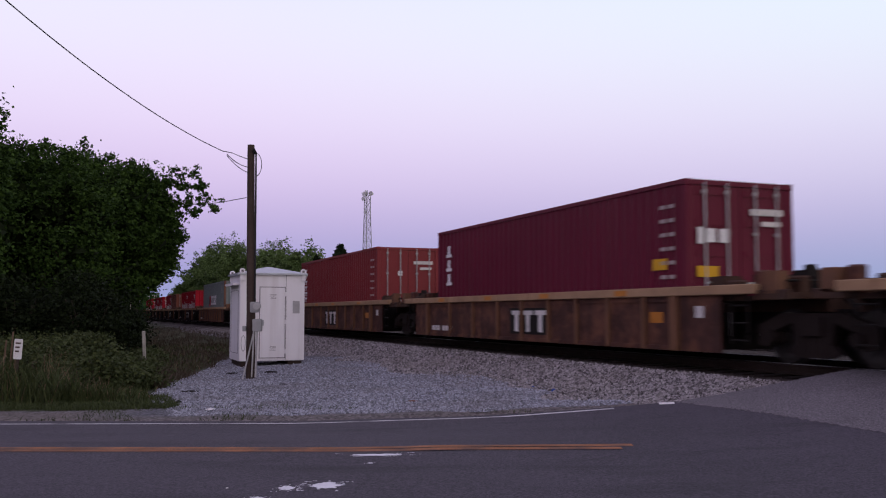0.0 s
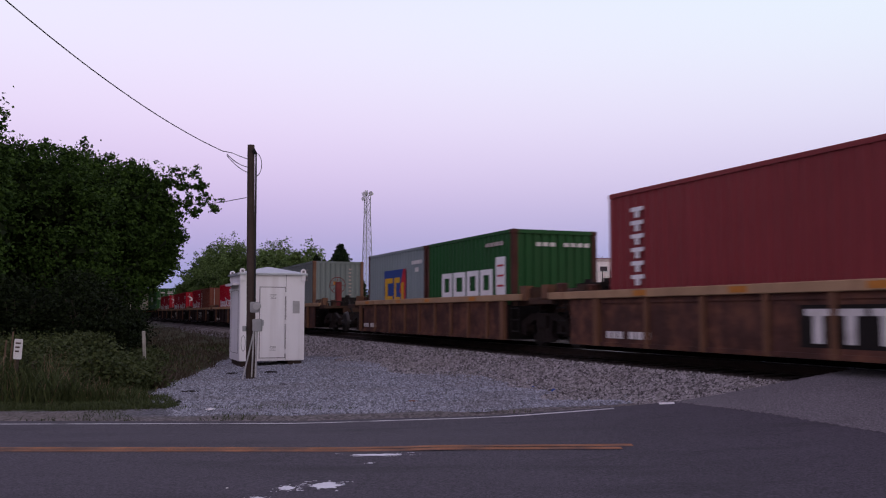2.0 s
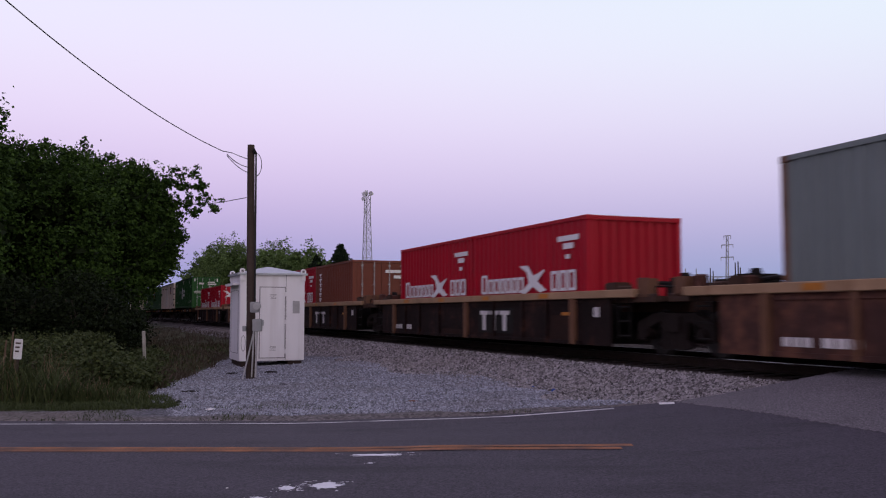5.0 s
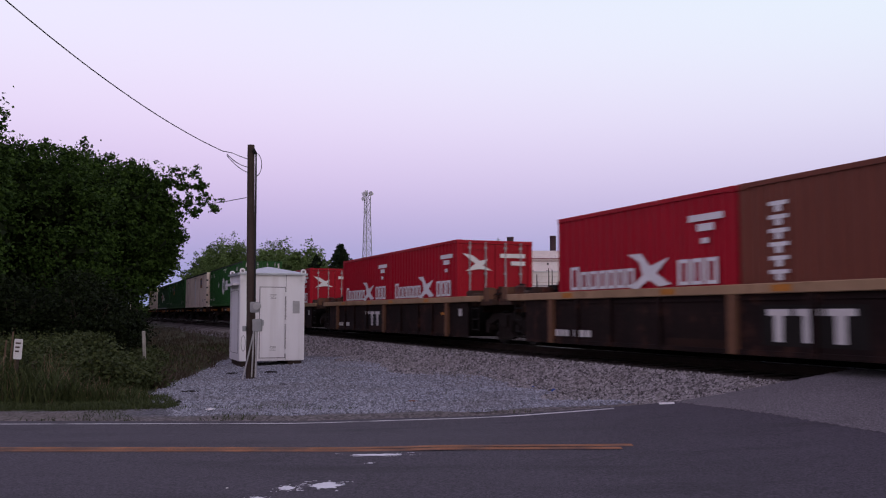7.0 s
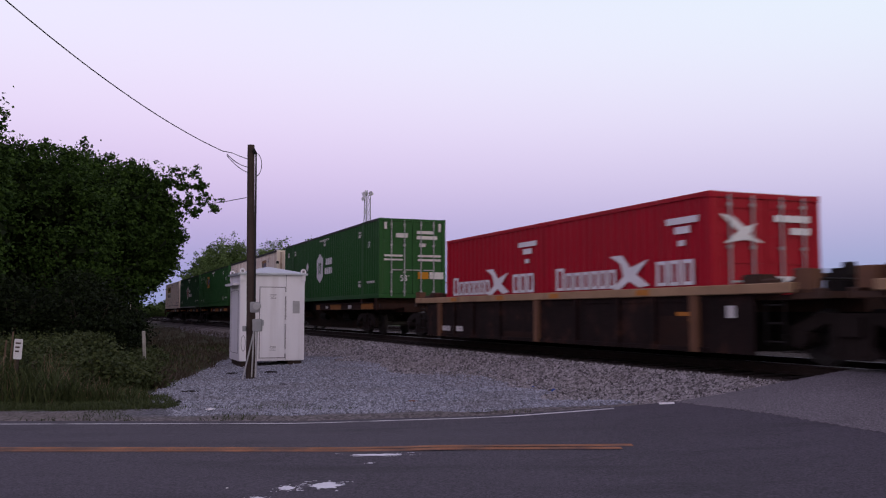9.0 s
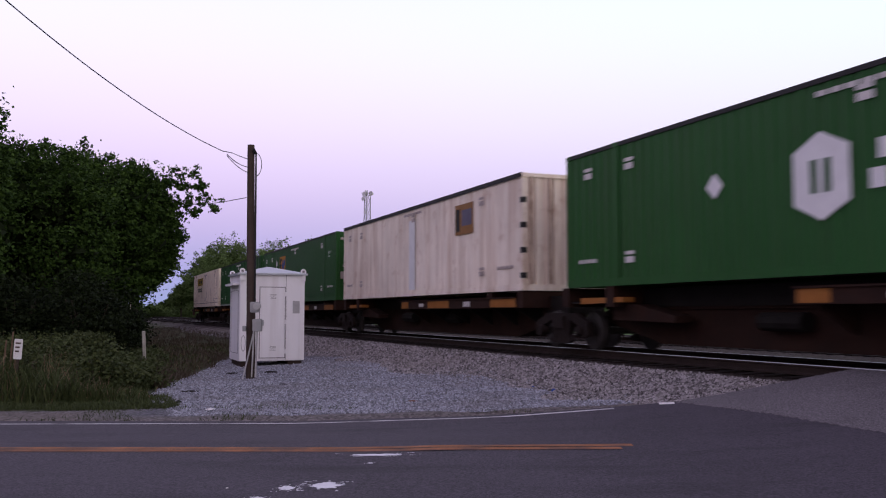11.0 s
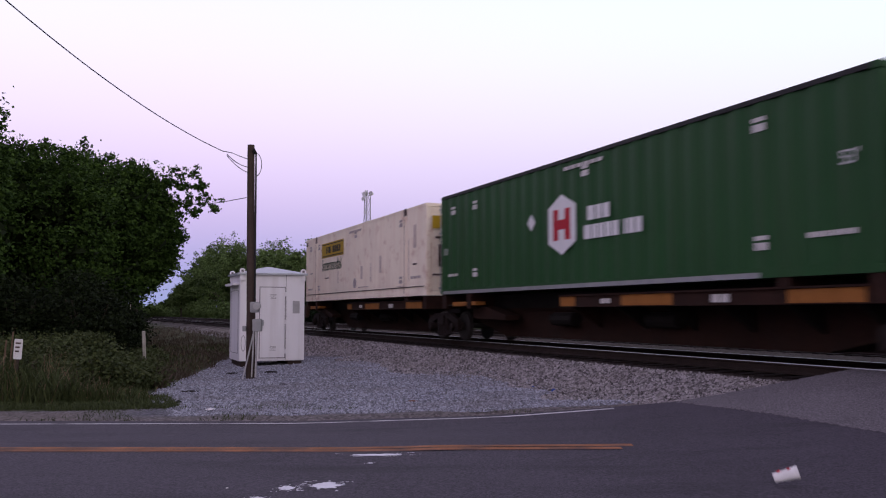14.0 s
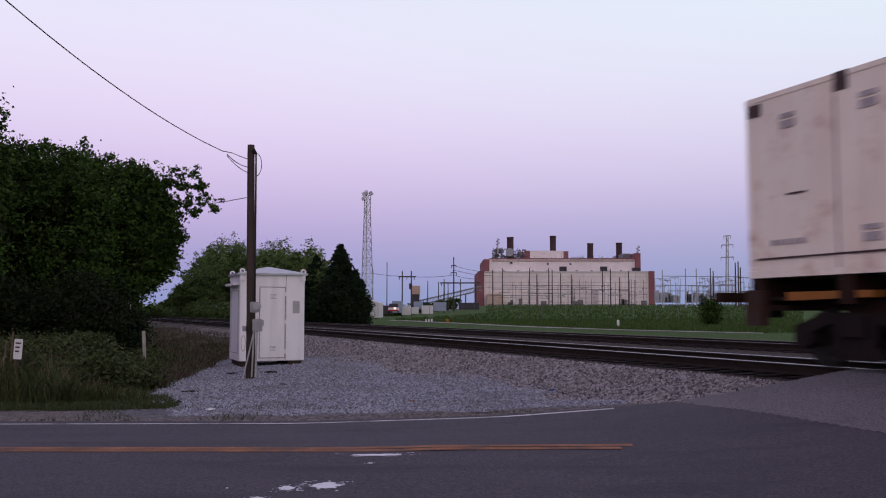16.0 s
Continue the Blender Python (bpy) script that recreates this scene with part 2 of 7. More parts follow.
def gravel_weight(x, y):
    r = beside(x, y)
    if r < -8.8:
        return 0.0
    # weeds to the west of the gravel lot and along the foot of the ballast
    left = lerp_table(y, [(12.8, -4.2), (14.5, -4.5), (16.5, -5.3), (20, -5.9), (24, -6.15), (30, -7.0), (36, -7.3), (40, -8.1), (60, -16.1), (200, -71.9)])
    w = (x - left) / 1.2 + .5
    if y < 14.55:
        w = max(w, (14.55 - y) / .5)
    return max(0.0, min(1.0, w))


def build_ground():
    xs, ys = spread(-22, 14, .4, 1600), spread(2, 52, .4, 1700)
    nx = len(xs)
    verts = [(x, y, ground_z(x, y)) for y in ys for x in xs]
    faces = [(j * nx + i, j * nx + i + 1, (j + 1) * nx + i + 1, (j + 1) * nx + i) for j in range(len(ys) - 1) for i in range(nx - 1)]
    me = bpy.data.meshes.new("ground")
    me.from_pydata(verts, [], faces)
    a = me.attributes.new("gravel", "FLOAT", "POINT")
    a.data.foreach_set("value", [gravel_weight(x, y) for y in ys for x in xs])
    a = me.attributes.new("clean", "FLOAT", "POINT")
    a.data.foreach_set("value", [max(0, min(1, (beside(x, y) - 3.2) / 1.3 + .7 * noise.noise((x * .6, y * .6, 5)))) * (min(1, max(.1, (x + 5.6) / 1.2)) if y < 14.3 else 1) * max(.15, min(1, (y - 13.0) / .6)) for y in ys for x in xs])
    a = me.attributes.new("meadow", "FLOAT", "POINT")
    a.data.foreach_set("value", [max(0, min(1, (-10.5 - beside(x, y)) / 2)) for y in ys for x in xs])
    a = me.attributes.new("oil", "FLOAT", "POINT")
    a.data.foreach_set("value", [(max(0, min(1, (2.05 - beside(x, y)) / .35)) if beside(x, y) > 0 else (1.0 if beside(x, y) > -1.7 else .9)) for y in ys for x in xs])
    me.materials.append(M_GROUND)
    for p in me.polygons:
        p.use_smooth = True
    tagged(new("ground", me), "grey gravel, brown ballast and weedy grass ground", "ground", kind="structure")


build_ground()


def sheet(name, points_x, points_y, zf, inside, lift, material, label, thick=.12):
    """A draped slab: the cells whose middle is inside, with a skirt."""
    bm = bmesh.new()
    vs = {}

    def vert(i, j):
        if (i, j) not in vs:
            x, y = points_x[i], points_y[j]
            vs[i, j] = bm.verts.new((x, y, zf(x, y) + lift))
        return vs[i, j]
    for i in range(len(points_x) - 1):
        for j in range(len(points_y) - 1):
            if inside((points_x[i] + points_x[i + 1]) / 2, (points_y[j] + points_y[j + 1]) / 2):
                bm.faces.new((vert(i, j), vert(i + 1, j), vert(i + 1, j + 1), vert(i, j + 1)))
    edge = [e for e in bm.edges if e.is_boundary]
    ret = bmesh.ops.extrude_edge_only(bm, edges=edge)
    for v in ret["geom"]:
        if isinstance(v, bmesh.types.BMVert):
            v.co.z -= thick
    me = mesh_of(name, bm, material)
    return tagged(new(name, me), label, "road", kind="structure")


RX = [-400, -200, -100, -60, -40, -30, -24, -20, -16] + list(np.arange(-14, 2.4, .8)) + list(np.arange(2.4, 7, .07)) + list(np.arange(7, 12, .3)) + [14, 18, 24, 40]
RY = [-12, -4, 0, 2, 4] + list(np.arange(5, 12.5, .325)) + list(np.arange(12.5, 15.4, .07)) + list(np.arange(15.4, 26, .3))
RY[RY.index(min(RY, key=lambda v: abs(v - EDGE)))] = EDGE


def crossing_road(x, y):
    return in_road(x, y) and beside(x, y) > .84


sheet("road", RX, RY, road_z, crossing_road, 0, M_ASPHALT, "worn dark grey asphalt road beside the gravel lot")


def old_patch(x, y):
    return crossing_road(x, y) and x > 3.1 and beside(x, y) < 3.5 + .04 * math.sin(y * 2.1)


sheet("pavement", list(np.arange(3.0, 9, .05)), list(np.arange(6, 15, .05)), road_z, old_patch, .006, M_ASPHALT_OLD, "paler old asphalt apron climbing to the railway crossing", .005)


def edge_line(x):
    """The white line bends gently with the road's edge."""
    return lerp_table(x, [(-60, 11.2), (-6.3, 12.33), (0, 12.5), (2.35, 12.62)])


def stripe(name, x0, x1, line, w, material, label, lift=.005, broken=0.0, seed=1):
    rng = random.Random(seed)
    bm = bmesh.new()
    x = x0
    while x < x1:
        e = min(x1, x + .5)
        if rng.random() >= broken:
            a = [rng.uniform(-.003, .003) for _ in range(4)]
            p = [bm.verts.new((X, Y, road_z(X, Y) + lift)) for X, Y in ((x, line(x) + a[0]), (e, line(e) + a[1]), (e, line(e) + w + a[2]), (x, line(x) + w + a[3]))]
            bm.faces.new(p)
        x = e
    bmesh.ops.remove_doubles(bm, verts=bm.verts, dist=.001)
    return tagged(new(name, mesh_of(name, bm, material)), label, "road marking", kind="structure")


stripe("white_edge_line", -60, 2.35, edge_line, .10, M_WHITE_LINE, "thin worn white edge line on the asphalt")
stripe("yellow_centre_line", -60, 1.85, lambda x: 9.50, .14, M_YELLOW_LINE, "worn yellow double centre line, near stripe", seed=4)
stripe("yellow_centre_line", -60, 2.0, lambda x: 9.69, .14, M_YELLOW_LINE, "worn yellow double centre line, far stripe", seed=7)


def rail_section(bm, s0, s1, off, head):
    """A rail: head, web and foot; only the head or only the rest."""
    if head:
        prism(bm, [(off - .03, -.009), (off + .03, -.009), (off + .026, 0), (off - .026, 0)], "x", s0, s1)
    else:
        prism(bm, [(off - .07, -.17), (off + .07, -.17), (off + .07, -.155), (off + .012, -.13), (off + .012, -.042), (off + .036, -.035), (off + .036, -.009), (off - .036, -.009), (off - .036, -.035), (off - .012, -.042), (off - .012, -.13), (off - .07, -.155)], "x", s0, s1)


def build_track(centre, name, s0, s1, label, near_ties, running):
    t = thing(name, track_pose(0, centre), label, "railway track", kind="structure")
    for off in (-.7525, .7525):
        bm = bmesh.new()
        rail_section(bm, s0, s1, off, False)
        r = part("rail", bm, M_RAIL_RUST, t, "rusty steel rail with polished head")
        bm = bmesh.new()
        rail_section(bm, s0, s1, off, True)
        part("rail_head", bm, running, r, "worn running band of the rail head")
    ties = []
    rng = random.Random(5)
    tie = None
    s = near_ties[0]
    while s < near_ties[1]:
        if tie is None:
            bm = bmesh.new()
            box(bm, -.115, .115, -1.3, 1.3, -.33, -.168)
            for e in (-.7525, .7525):
                box(bm, -.1, .1, e - .17, e + .17, -.168, -.158)
            tie = mesh_of("tie", bm, M_TIE)
        ob = new("tie", tie)
        ob.parent = t
        ob.matrix_basis = pose(s, rng.uniform(-.05, .05), rng.uniform(-.012, .0), 0, 0, rng.uniform(-1, 1))
        s += .53
    bm = bmesh.new()
    s = s0
    while s < near_ties[0]:
        box(bm, s - .115, s + .115, -1.3, 1.3, -.33, -.17)
        s += .53
    tagged(part("far_ties", bm, M_TIE, t), kind="stuff")
    return t


build_track(0, "main_track", -420, 30, "main railway track on brown ballast", (-50, 18), M_STEEL_RAIL)
build_track(6.75, "siding_track", -300, 30, "second railway track behind the main one", (-40, 14), M_DULL_RAIL)

bm = boxes((18.3, 30, -.66, .66, -.17, -.012))
solo("crossing_panel", bm, M_PANEL, "dark crossing surface between the rails", "crossing panel", track_pose(0), kind="structure")

# ---------------------------------------------------------------- the train
MOVERS = []      # (thing, distance along the track at the start, height)
WHEELS = []      # (wheelset, place on its truck)
SPEED, GAIN = 13.854, 0.0527
WHEEL_R = 0.42


def run(t):
    return SPEED * t + GAIN * t * t


def paint(name, base, dirt=(.05, .035, .028), rough=.5, var=.14):
    return surface(name, base, rough, 0, var, .5, 30, .08, streak=tuple(.75 * a + .25 * b for a, b in zip(base, dirt)), stain=tuple(.5 * a + .5 * b for a, b in zip(base, dirt)), stain_at=(.62, .86))


M_WELL = surface("weathered_brown_car_paint", (.075, .033, .026), .75, 0, .5, 2.2, 20, .2, streak=(.035, .02, .018), stain=(.17, .07, .042), stain_at=(.46, .72))
M_WELL_DARK = surface("grimy_dark_car_paint", (.019, .0095, .0085), .85, 0, .5, 1.6, 20, .2, streak=(.009, .006, .005), stain=(.085, .034, .021), stain_at=(.54, .8))
M_SILL = surface("faded_tan_car_paint", (.36, .225, .13), .7, 0, .3, 1.5, 25, .2, stain=(.16, .08, .04), stain_at=(.55, .8))
M_POST = surface("faded_tan_post_paint", (.165, .080, .046), .75, 0, .3, 1.5, 25, .2, stain=(.10, .055, .04), stain_at=(.5, .8))
M_GRIME = surface("oily_black_steel", (.014, .011, .010), .75, .0, .3, 3, 30, .2)
M_TRUCK = surface("grimy_cast_steel", (.017, .011, .0095), .8, .0, .3, 3, 30, .3)
M_WHEEL = surface("wheel_steel", (.035, .028, .026), .6, .3, .3, 3, 30, .1)
M_PATCH = surface("orange_reflective_patch", (.45, .17, .03), .5, 0, .25, 4, 30, .05)
M_MARK = surface("chalky_white_lettering", (.62, .58, .56), .7, 0, .2, 3, 40, .05, stain=(.2, .16, .14), stain_at=(.55, .85))
M_SPINE = surface("orange_brown_car_paint", (.030, .0125, .0085), .8, 0, .4, 1.2, 20, .2, stain=(.018, .010, .008), stain_at=(.45, .75))
M_SPINE_YEL = surface("faded_orange_yellow_paint", (.30, .115, .028), .65, 0, .3, 1.5, 20, .15, stain=(.15, .07, .03), stain_at=(.55, .8))
M_EQUIP = surface("dull_red_brake_wheel_paint", (.16, .035, .035), .7, 0, .3, 3, 30, .1)
M_TAN_DARK = surface("dirty_platform_paint", (.062, .032, .021), .8, 0, .35, 2, 30, .2, stain=(.05, .035, .03), stain_at=(.45, .75))


def truck(parent, x):
    """A two-axle truck with side frames, bolster, springs and wheelsets."""
    bm = bmesh.new()
    for sy in (-1, 1):
        y0, y1 = (sy * 1.02, sy * 1.14) if sy > 0 else (sy * 1.14, sy * 1.02)
        prism(bm, [(-1.18, .30), (-1.18, .60), (-.62, .80), (.62, .80), (1.18, .60), (1.18, .30), (.92, .26), (.86, .50), (.42, .66), (.36, .32), (.52, .20),
                   (.30, .13), (-.30, .13), (-.52, .20), (-.36, .32), (-.42, .66), (-.86, .50), (-.92, .26)], "y", y0, y1)
        for e in (-.87, .87):
            tube(bm, (e, sy * 1.0, WHEEL_R), (e, sy * 1.22, WHEEL_R), .13, .11, 10)
        for k in (-.22, 0, .22):
            tube(bm, (k, sy * 1.08, .2), (k, sy * 1.08, .46), .085, .085, 8)
    box(bm, -.22, .22, -1.2, 1.2, .46, .74)
    f = part("truck", bm, M_TRUCK, parent, "grimy cast steel two-axle truck")
    f.location = (x, 0, 0)
    for e in (-.87, .87):
        bm = bmesh.new()
        tube(bm, (0, -.95, 0), (0, .95, 0), .08, .08, 10)
        for sy in (-1, 1):
            for (a, ra), (b2, rb) in zip(((.69, .455), (.72, WHEEL_R), (.80, WHEEL_R - .005)), ((.72, .455), (.80, WHEEL_R - .005), (.82, .33))):
                tube(bm, (0, sy * a, 0), (0, sy * b2, 0), ra, rb, 24)
            tube(bm, (0, sy * .75, 0), (0, sy * .86, 0), .13, .11, 12)
            for k in range(6):
                c, s = math.cos(k * math.pi / 3), math.sin(k * math.pi / 3)
                tube(bm, (c * .24, sy * .815, s * .24), (c * .24, sy * .83, s * .24), .03, .03, 6)
        w = part("wheelset", bm, M_WHEEL, f, "worn steel wheels on an axle")
        w.location = (e, 0, WHEEL_R)
        WHEELS.append((w, e))
    return f


def letter_blocks(parent, x, z, h, widths, gap, material, y, name="lettering", label="", slant=0.0):
    """Plain bars in the place of lettering on the camera's side."""
    for w in widths:
        if w > 0:
            bm = bmesh.new()
            prism(bm, [(x, z), (x + w, z), (x + w + slant, z + h), (x + slant, z + h)], "y", y - .005, y)
            part(name, bm, material, parent, label)
        x += abs(w) + gap


def open_blocks(parent, x, z, h, widths, gap, material, y, stroke, label=""):
    """Hollow upright frames in the place of big lettering."""
    for w in widths:
        bm = boxes((x, x + stroke, y - .005, y, z, z + h), (x + w - stroke, x + w, y - .005, y, z, z + h),
                   (x + stroke, x + w - stroke, y - .005, y, z, z + stroke * .7), (x + stroke, x + w - stroke, y - .005, y, z + h - stroke * .7, z + h))
        bmesh.ops.remove_doubles(bm, verts=bm.verts, dist=.0005)
        part("lettering", bm, material, parent, label)
        x += w + gap


def end_bars(parent, x, rows, material, name="door_marking", label=""):
    each(name, [(x, x + .005, *r) for r in rows], material, parent, label)


def well_car(centre, xf, xr, style, mark=True, front_truck=True, rear_truck=True, tall=0, name="well_car", plate=True):
    dark = style == 2
    skin = M_WELL_DARK if dark else M_WELL
    label = ("grimy dark brown well car with tan top chord" if dark else "rusty brown well car with tan top chord and ribs")
    car = thing(name, track_pose(centre), label, "railcar", "well cars of the train")
    hw = 6.2
    ext = min(7.35, xf - 1.45), min(7.35, -xr - 1.45)
    ends = (-ext[1], ext[0])
    for sy in (-1, 1):
        a, b2 = (1.39, 1.43) if sy > 0 else (-1.43, -1.39)
        bm = boxes((ends[0], ends[1], a, b2, .14, 1.10))
        side = part("side_sheet", bm, skin, car)
        bm = boxes((ends[0] - .9, ends[1] + .9, *((1.36, 1.50) if sy > 0 else (-1.50, -1.36)), 1.10, 1.26))
        bmesh.ops.bevel(bm, geom=bm.edges[:], offset=.012, segments=1, affect="EDGES")
        part("top_chord", bm, M_SILL, car, "faded tan top chord with chipped paint")
        bm = boxes((-hw, hw, *((1.43, 1.47) if sy > 0 else (-1.47, -1.43)), .14, .22), (-hw, hw, *((1.43, 1.455) if sy > 0 else (-1.455, -1.43)), 1.00, 1.04))
        part("bottom_chord", bm, skin, car)
        posts = [(-6.2, .16), (-4.45, .09), (-2.8, .09), (-1.25, .09), (.1, .09), (1.45, .09), (2.7, .09), (3.95, .09), (5.2, .09), (6.15, .2)]
        if dark:
            posts = [(-6.0, .2), (-4.9, .1), (-3.6, .1), (-1.95, .1), (.1, .2), (1.85, .1), (3.5, .1), (4.7, .1), (5.92, .2)]
        for x, w in posts:
            bm = bmesh.new()
            d0, d1 = (1.43, 1.515 if w > .12 else 1.495)
            prism(bm, [(x - w / 2, .14), (x + w / 2, .14), (x + w / 2, 1.10), (x - w / 2, 1.10)], "y", sy * d0, sy * d1)
            part("post", bm, M_POST if (w > .12 or not dark) else skin, car)
    # the well: floor and end bulkheads
    part("well_floor", boxes((-hw, hw, -1.39, 1.39, .14, .31)), M_GRIME, car)
    for x in (-hw - .04, hw - .04):
        part("bulkhead", boxes((x, x + .08, -1.38, 1.38, .14, 1.0)), M_GRIME, car)
    # end platforms over the trucks
    for end, reach in ((1, xf), (-1, -xr)):
        e0 = hw + .2
        e1 = reach - .25
        bm = bmesh.new()
        box(bm, *sorted((end * e0, end * e1)), -.55, .55, .82, 1.06)
        box(bm, *sorted((end * (e0 + .05), end * (e0 + .5))), -1.36, 1.36, .98, 1.10)
        box(bm, *sorted((end * (e1 - .5), end * e1)), -1.3, 1.3, 1.02, 1.12)
        # wide deck added to throw shade on the truck below
        box(bm, *sorted((end * (e0 + .5), end * (e1 - .5))), -1.28, 1.28, 1.0, 1.08)
        part("end_platform", bm, M_TAN_DARK, car, "dirty end platform over the truck")
        for sy in (-1, 1):
            bm = boxes((*sorted((end * (hw + 1.95), end * (e1 + .02))), *sorted((sy * 1.30, sy * 1.42)), 1.0, 1.16))
            bmesh.ops.bevel(bm, geom=bm.edges[:], offset=.012, segments=1, affect="EDGES")
            part("platform_sill", bm, M_TAN_DARK, car, "dirty tan sill along the end platform")
        # black underframe box, put in to stand for the shade below the platform
        part("underframe_fill", boxes((*sorted((end * (e0 + .1), end * (e1 + .2))), -.42, .42, .45, .86)), M_GRIME, car, "black underframe box that fills in shade under the platform")
        for k, (dx, y, hh, ww) in enumerate(((.55, -1.15, .34, .10), (1.15, -1.22, .26, .16), (1.75, -1.18, .40, .12), (2.2, -.9, .3, .14))):
            if e0 + dx + ww < e1 - .1:
                bm = boxes((*sorted((end * (e0 + dx - ww), end * (e0 + dx + ww))), y - .1, y + .1, 1.07, 1.08 + hh))
                bmesh.ops.bevel(bm, geom=bm.edges[:], offset=.03, segments=1, affect="EDGES")
                part("locking_pedestal", bm, M_TAN_DARK if k % 2 else M_WELL, car, "rusty tan pedestal on the platform")
        bm = bmesh.new()
        tube(bm, (end * (e1 - .15), -1.25, 1.3), (end * (e1 - .15), 1.25, 1.3), .02)
        for y in (-1.25, -.5, .5, 1.25):
            tube(bm, (end * (e1 - .15), y, 1.1), (end * (e1 - .15), y, 1.3), .018)
        part("hand_rail", bm, M_GRIME, car)
        rng = random.Random(int(centre * 7 + end))
        for k in range(5):
            x = end * rng.uniform(e0 + .3, e1 - .2)
            y = rng.uniform(-1.1, 1.0)
            bm = bmesh.new()
            tube(bm, (x, y, 1.04), (x, y, 1.10 + rng.uniform(.12, .42)), rng.uniform(.05, .13), None, 8)
            part("brake_gear", bm, M_TAN_DARK if k % 2 else M_GRIME, car, "dirty brake gear")
        bm = boxes((*sorted((end * (e0 + .5), end * (e0 + .95))), -1.3, -.9, 1.0, 1.42))
        bmesh.ops.bevel(bm, geom=bm.edges[:], offset=.04, segments=2, affect="EDGES")
        part("brake_valve", bm, M_TAN_DARK, car, "dirty brown brake valve box")
        bm = boxes((*sorted((end * (e1 - .45), end * (e1 - .15))), -1.42, -1.2, 1.1, 1.45))
        part("step_bracket", bm, M_POST, car, "tan step bracket")
        bm = bmesh.new()
        sweep(bm, [(end * (e0 + .1), -.2, 1.15), (end * (e0 + .8), -.3, 1.42), (end * (e1 - .7), -.1, 1.38), (end * e1, -.25, 1.12), (end * (e1 + .25), -.2, .8)], .045)
        part("air_hose", bm, M_GRIME, car, "black air hose")
        bm = boxes((*sorted((end * (e0 + 1.35), end * (e0 + 1.95))), -.45, .35, 1.0, 1.5))
        bmesh.ops.bevel(bm, geom=bm.edges[:], offset=.1, segments=2, affect="EDGES")
        part("brake_reservoir", bm, M_GRIME, car, "black brake reservoir on the platform")
        bm = bmesh.new()
        tube(bm, (end * (e0 + 1.6), -.1, 1.45), (end * (e0 + 1.6), -.1, 1.6), .13, .09, 10)
        part("brake_valve", bm, M_GRIME, car, "black brake valve")
        # side ladder and steps
        bm = bmesh.new()
        for x in (ends[0 if end < 0 else 1],):
            for dx in (.25, .65):
                tube(bm, (x + end * dx, -1.4, .3), (x + end * dx, -1.4, 1.15), .018, None, 6)
            for k in range(3):
                tube(bm, (x + end * .25, -1.4, .36 + .28 * k), (x + end * .65, -1.4, .36 + .28 * k), .016, None, 6)
        part("ladder", bm, M_GRIME, car)
    if tall:
        bm = bmesh.new()
        x = tall * (hw + 1.75)
        for k in range(20):
            a, b2 = 2 * math.pi * k / 20, 2 * math.pi * (k + 1) / 20
            tube(bm, (x, -.55 + .36 * math.cos(a), 2.05 + .36 * math.sin(a)), (x, -.55 + .36 * math.cos(b2), 2.05 + .36 * math.sin(b2)), .018, None, 6)
        for k in range(4):
            a = math.pi * k / 4
            tube(bm, (x, -.55 - .36 * math.cos(a), 2.05 - .36 * math.sin(a)), (x, -.55 + .36 * math.cos(a), 2.05 + .36 * math.sin(a)), .012, None, 6)
        part("brake_wheel", bm, M_EQUIP, car, "dull red hand brake wheel")
        bm = boxes((x + .06, x + .28, -.68, -.42, 1.06, 2.2))
        bmesh.ops.bevel(bm, geom=bm.edges[:], offset=.03, segments=2, affect="EDGES")
        part("brake_stand", bm, M_EQUIP, car, "dull red hand brake housing")
    y = -1.43
    if mark:
        x0 = -.47 if mark is True else mark
        part("dark_panel", boxes((x0 - .12, x0 + 1.95, y - .004, y, .30, .92)), M_GRIME, car)
        bm = bmesh.new()
        for px, w in ((0, .5), (.6, .5), (1.2, .55)):
            X = x0 + px
            box(bm, X, X + w, y - .009, y - .004, .76, .86)
            box(bm, X + w * .3, X + w * .68, y - .009, y - .004, .36, .76)
        part("lettering", bm, M_MARK, car, "chalky white block lettering")
    rng = random.Random(int(abs(centre) * 13))
    for k in range(4):
        x = -5.2 + 3.1 * k + rng.uniform(-.4, .4)
        part("reflector", boxes((x, x + .42, -1.506, -1.50, 1.13, 1.23)), M_PATCH, car, "orange reflective patch")
    if plate:
        part("placard", boxes((5.35, 5.75, y - .005, y, .62, .82)), M_PATCH, car)
        part("placard", boxes((6.7, 6.92, y - .005, y, .72, .92)), M_MARK, car)
    if dark:
        for a, b2 in ((-1.85, .0), (4.75, 5.8)):
            part("rusty_panel", boxes((a + .1, b2 - .1, y - .006, y, .2, .36 if a < 0 else .75)), M_SPINE, car, "rust-brown repair panel")
    letter_blocks(car, -5.9, .3, .14, (.16, .16, .16, -.12, .2, .2, .2), .05, M_MARK, y)
    if front_truck:
        truck(car, xf)
    if rear_truck:
        truck(car, xr)
    MOVERS.append((car, centre, RAIL))
    return car


def corrugated(bm, x0, x1, y, depth, z0, z1, pitch, out):
    """A trapezoid-ribbed sheet along x; out: which way is outside (+1/-1 in y)."""
    n = max(1, round((x1 - x0) / pitch))
    p = (x1 - x0) / n
    pts = []
    for k in range(n):
        b0 = x0 + k * p
        pts += [(b0, 0), (b0 + .26 * p, 0), (b0 + .5 * p, -depth), (b0 + .76 * p, -depth)]
    pts.append((x1, 0))
    lo = [bm.verts.new((x, y + out * d, z0)) for x, d in pts]
    hi = [bm.verts.new((x, y + out * d, z1)) for x, d in pts]
    for k in range(len(pts) - 1):
        bm.faces.new((lo[k], lo[k + 1], hi[k + 1], hi[k]))


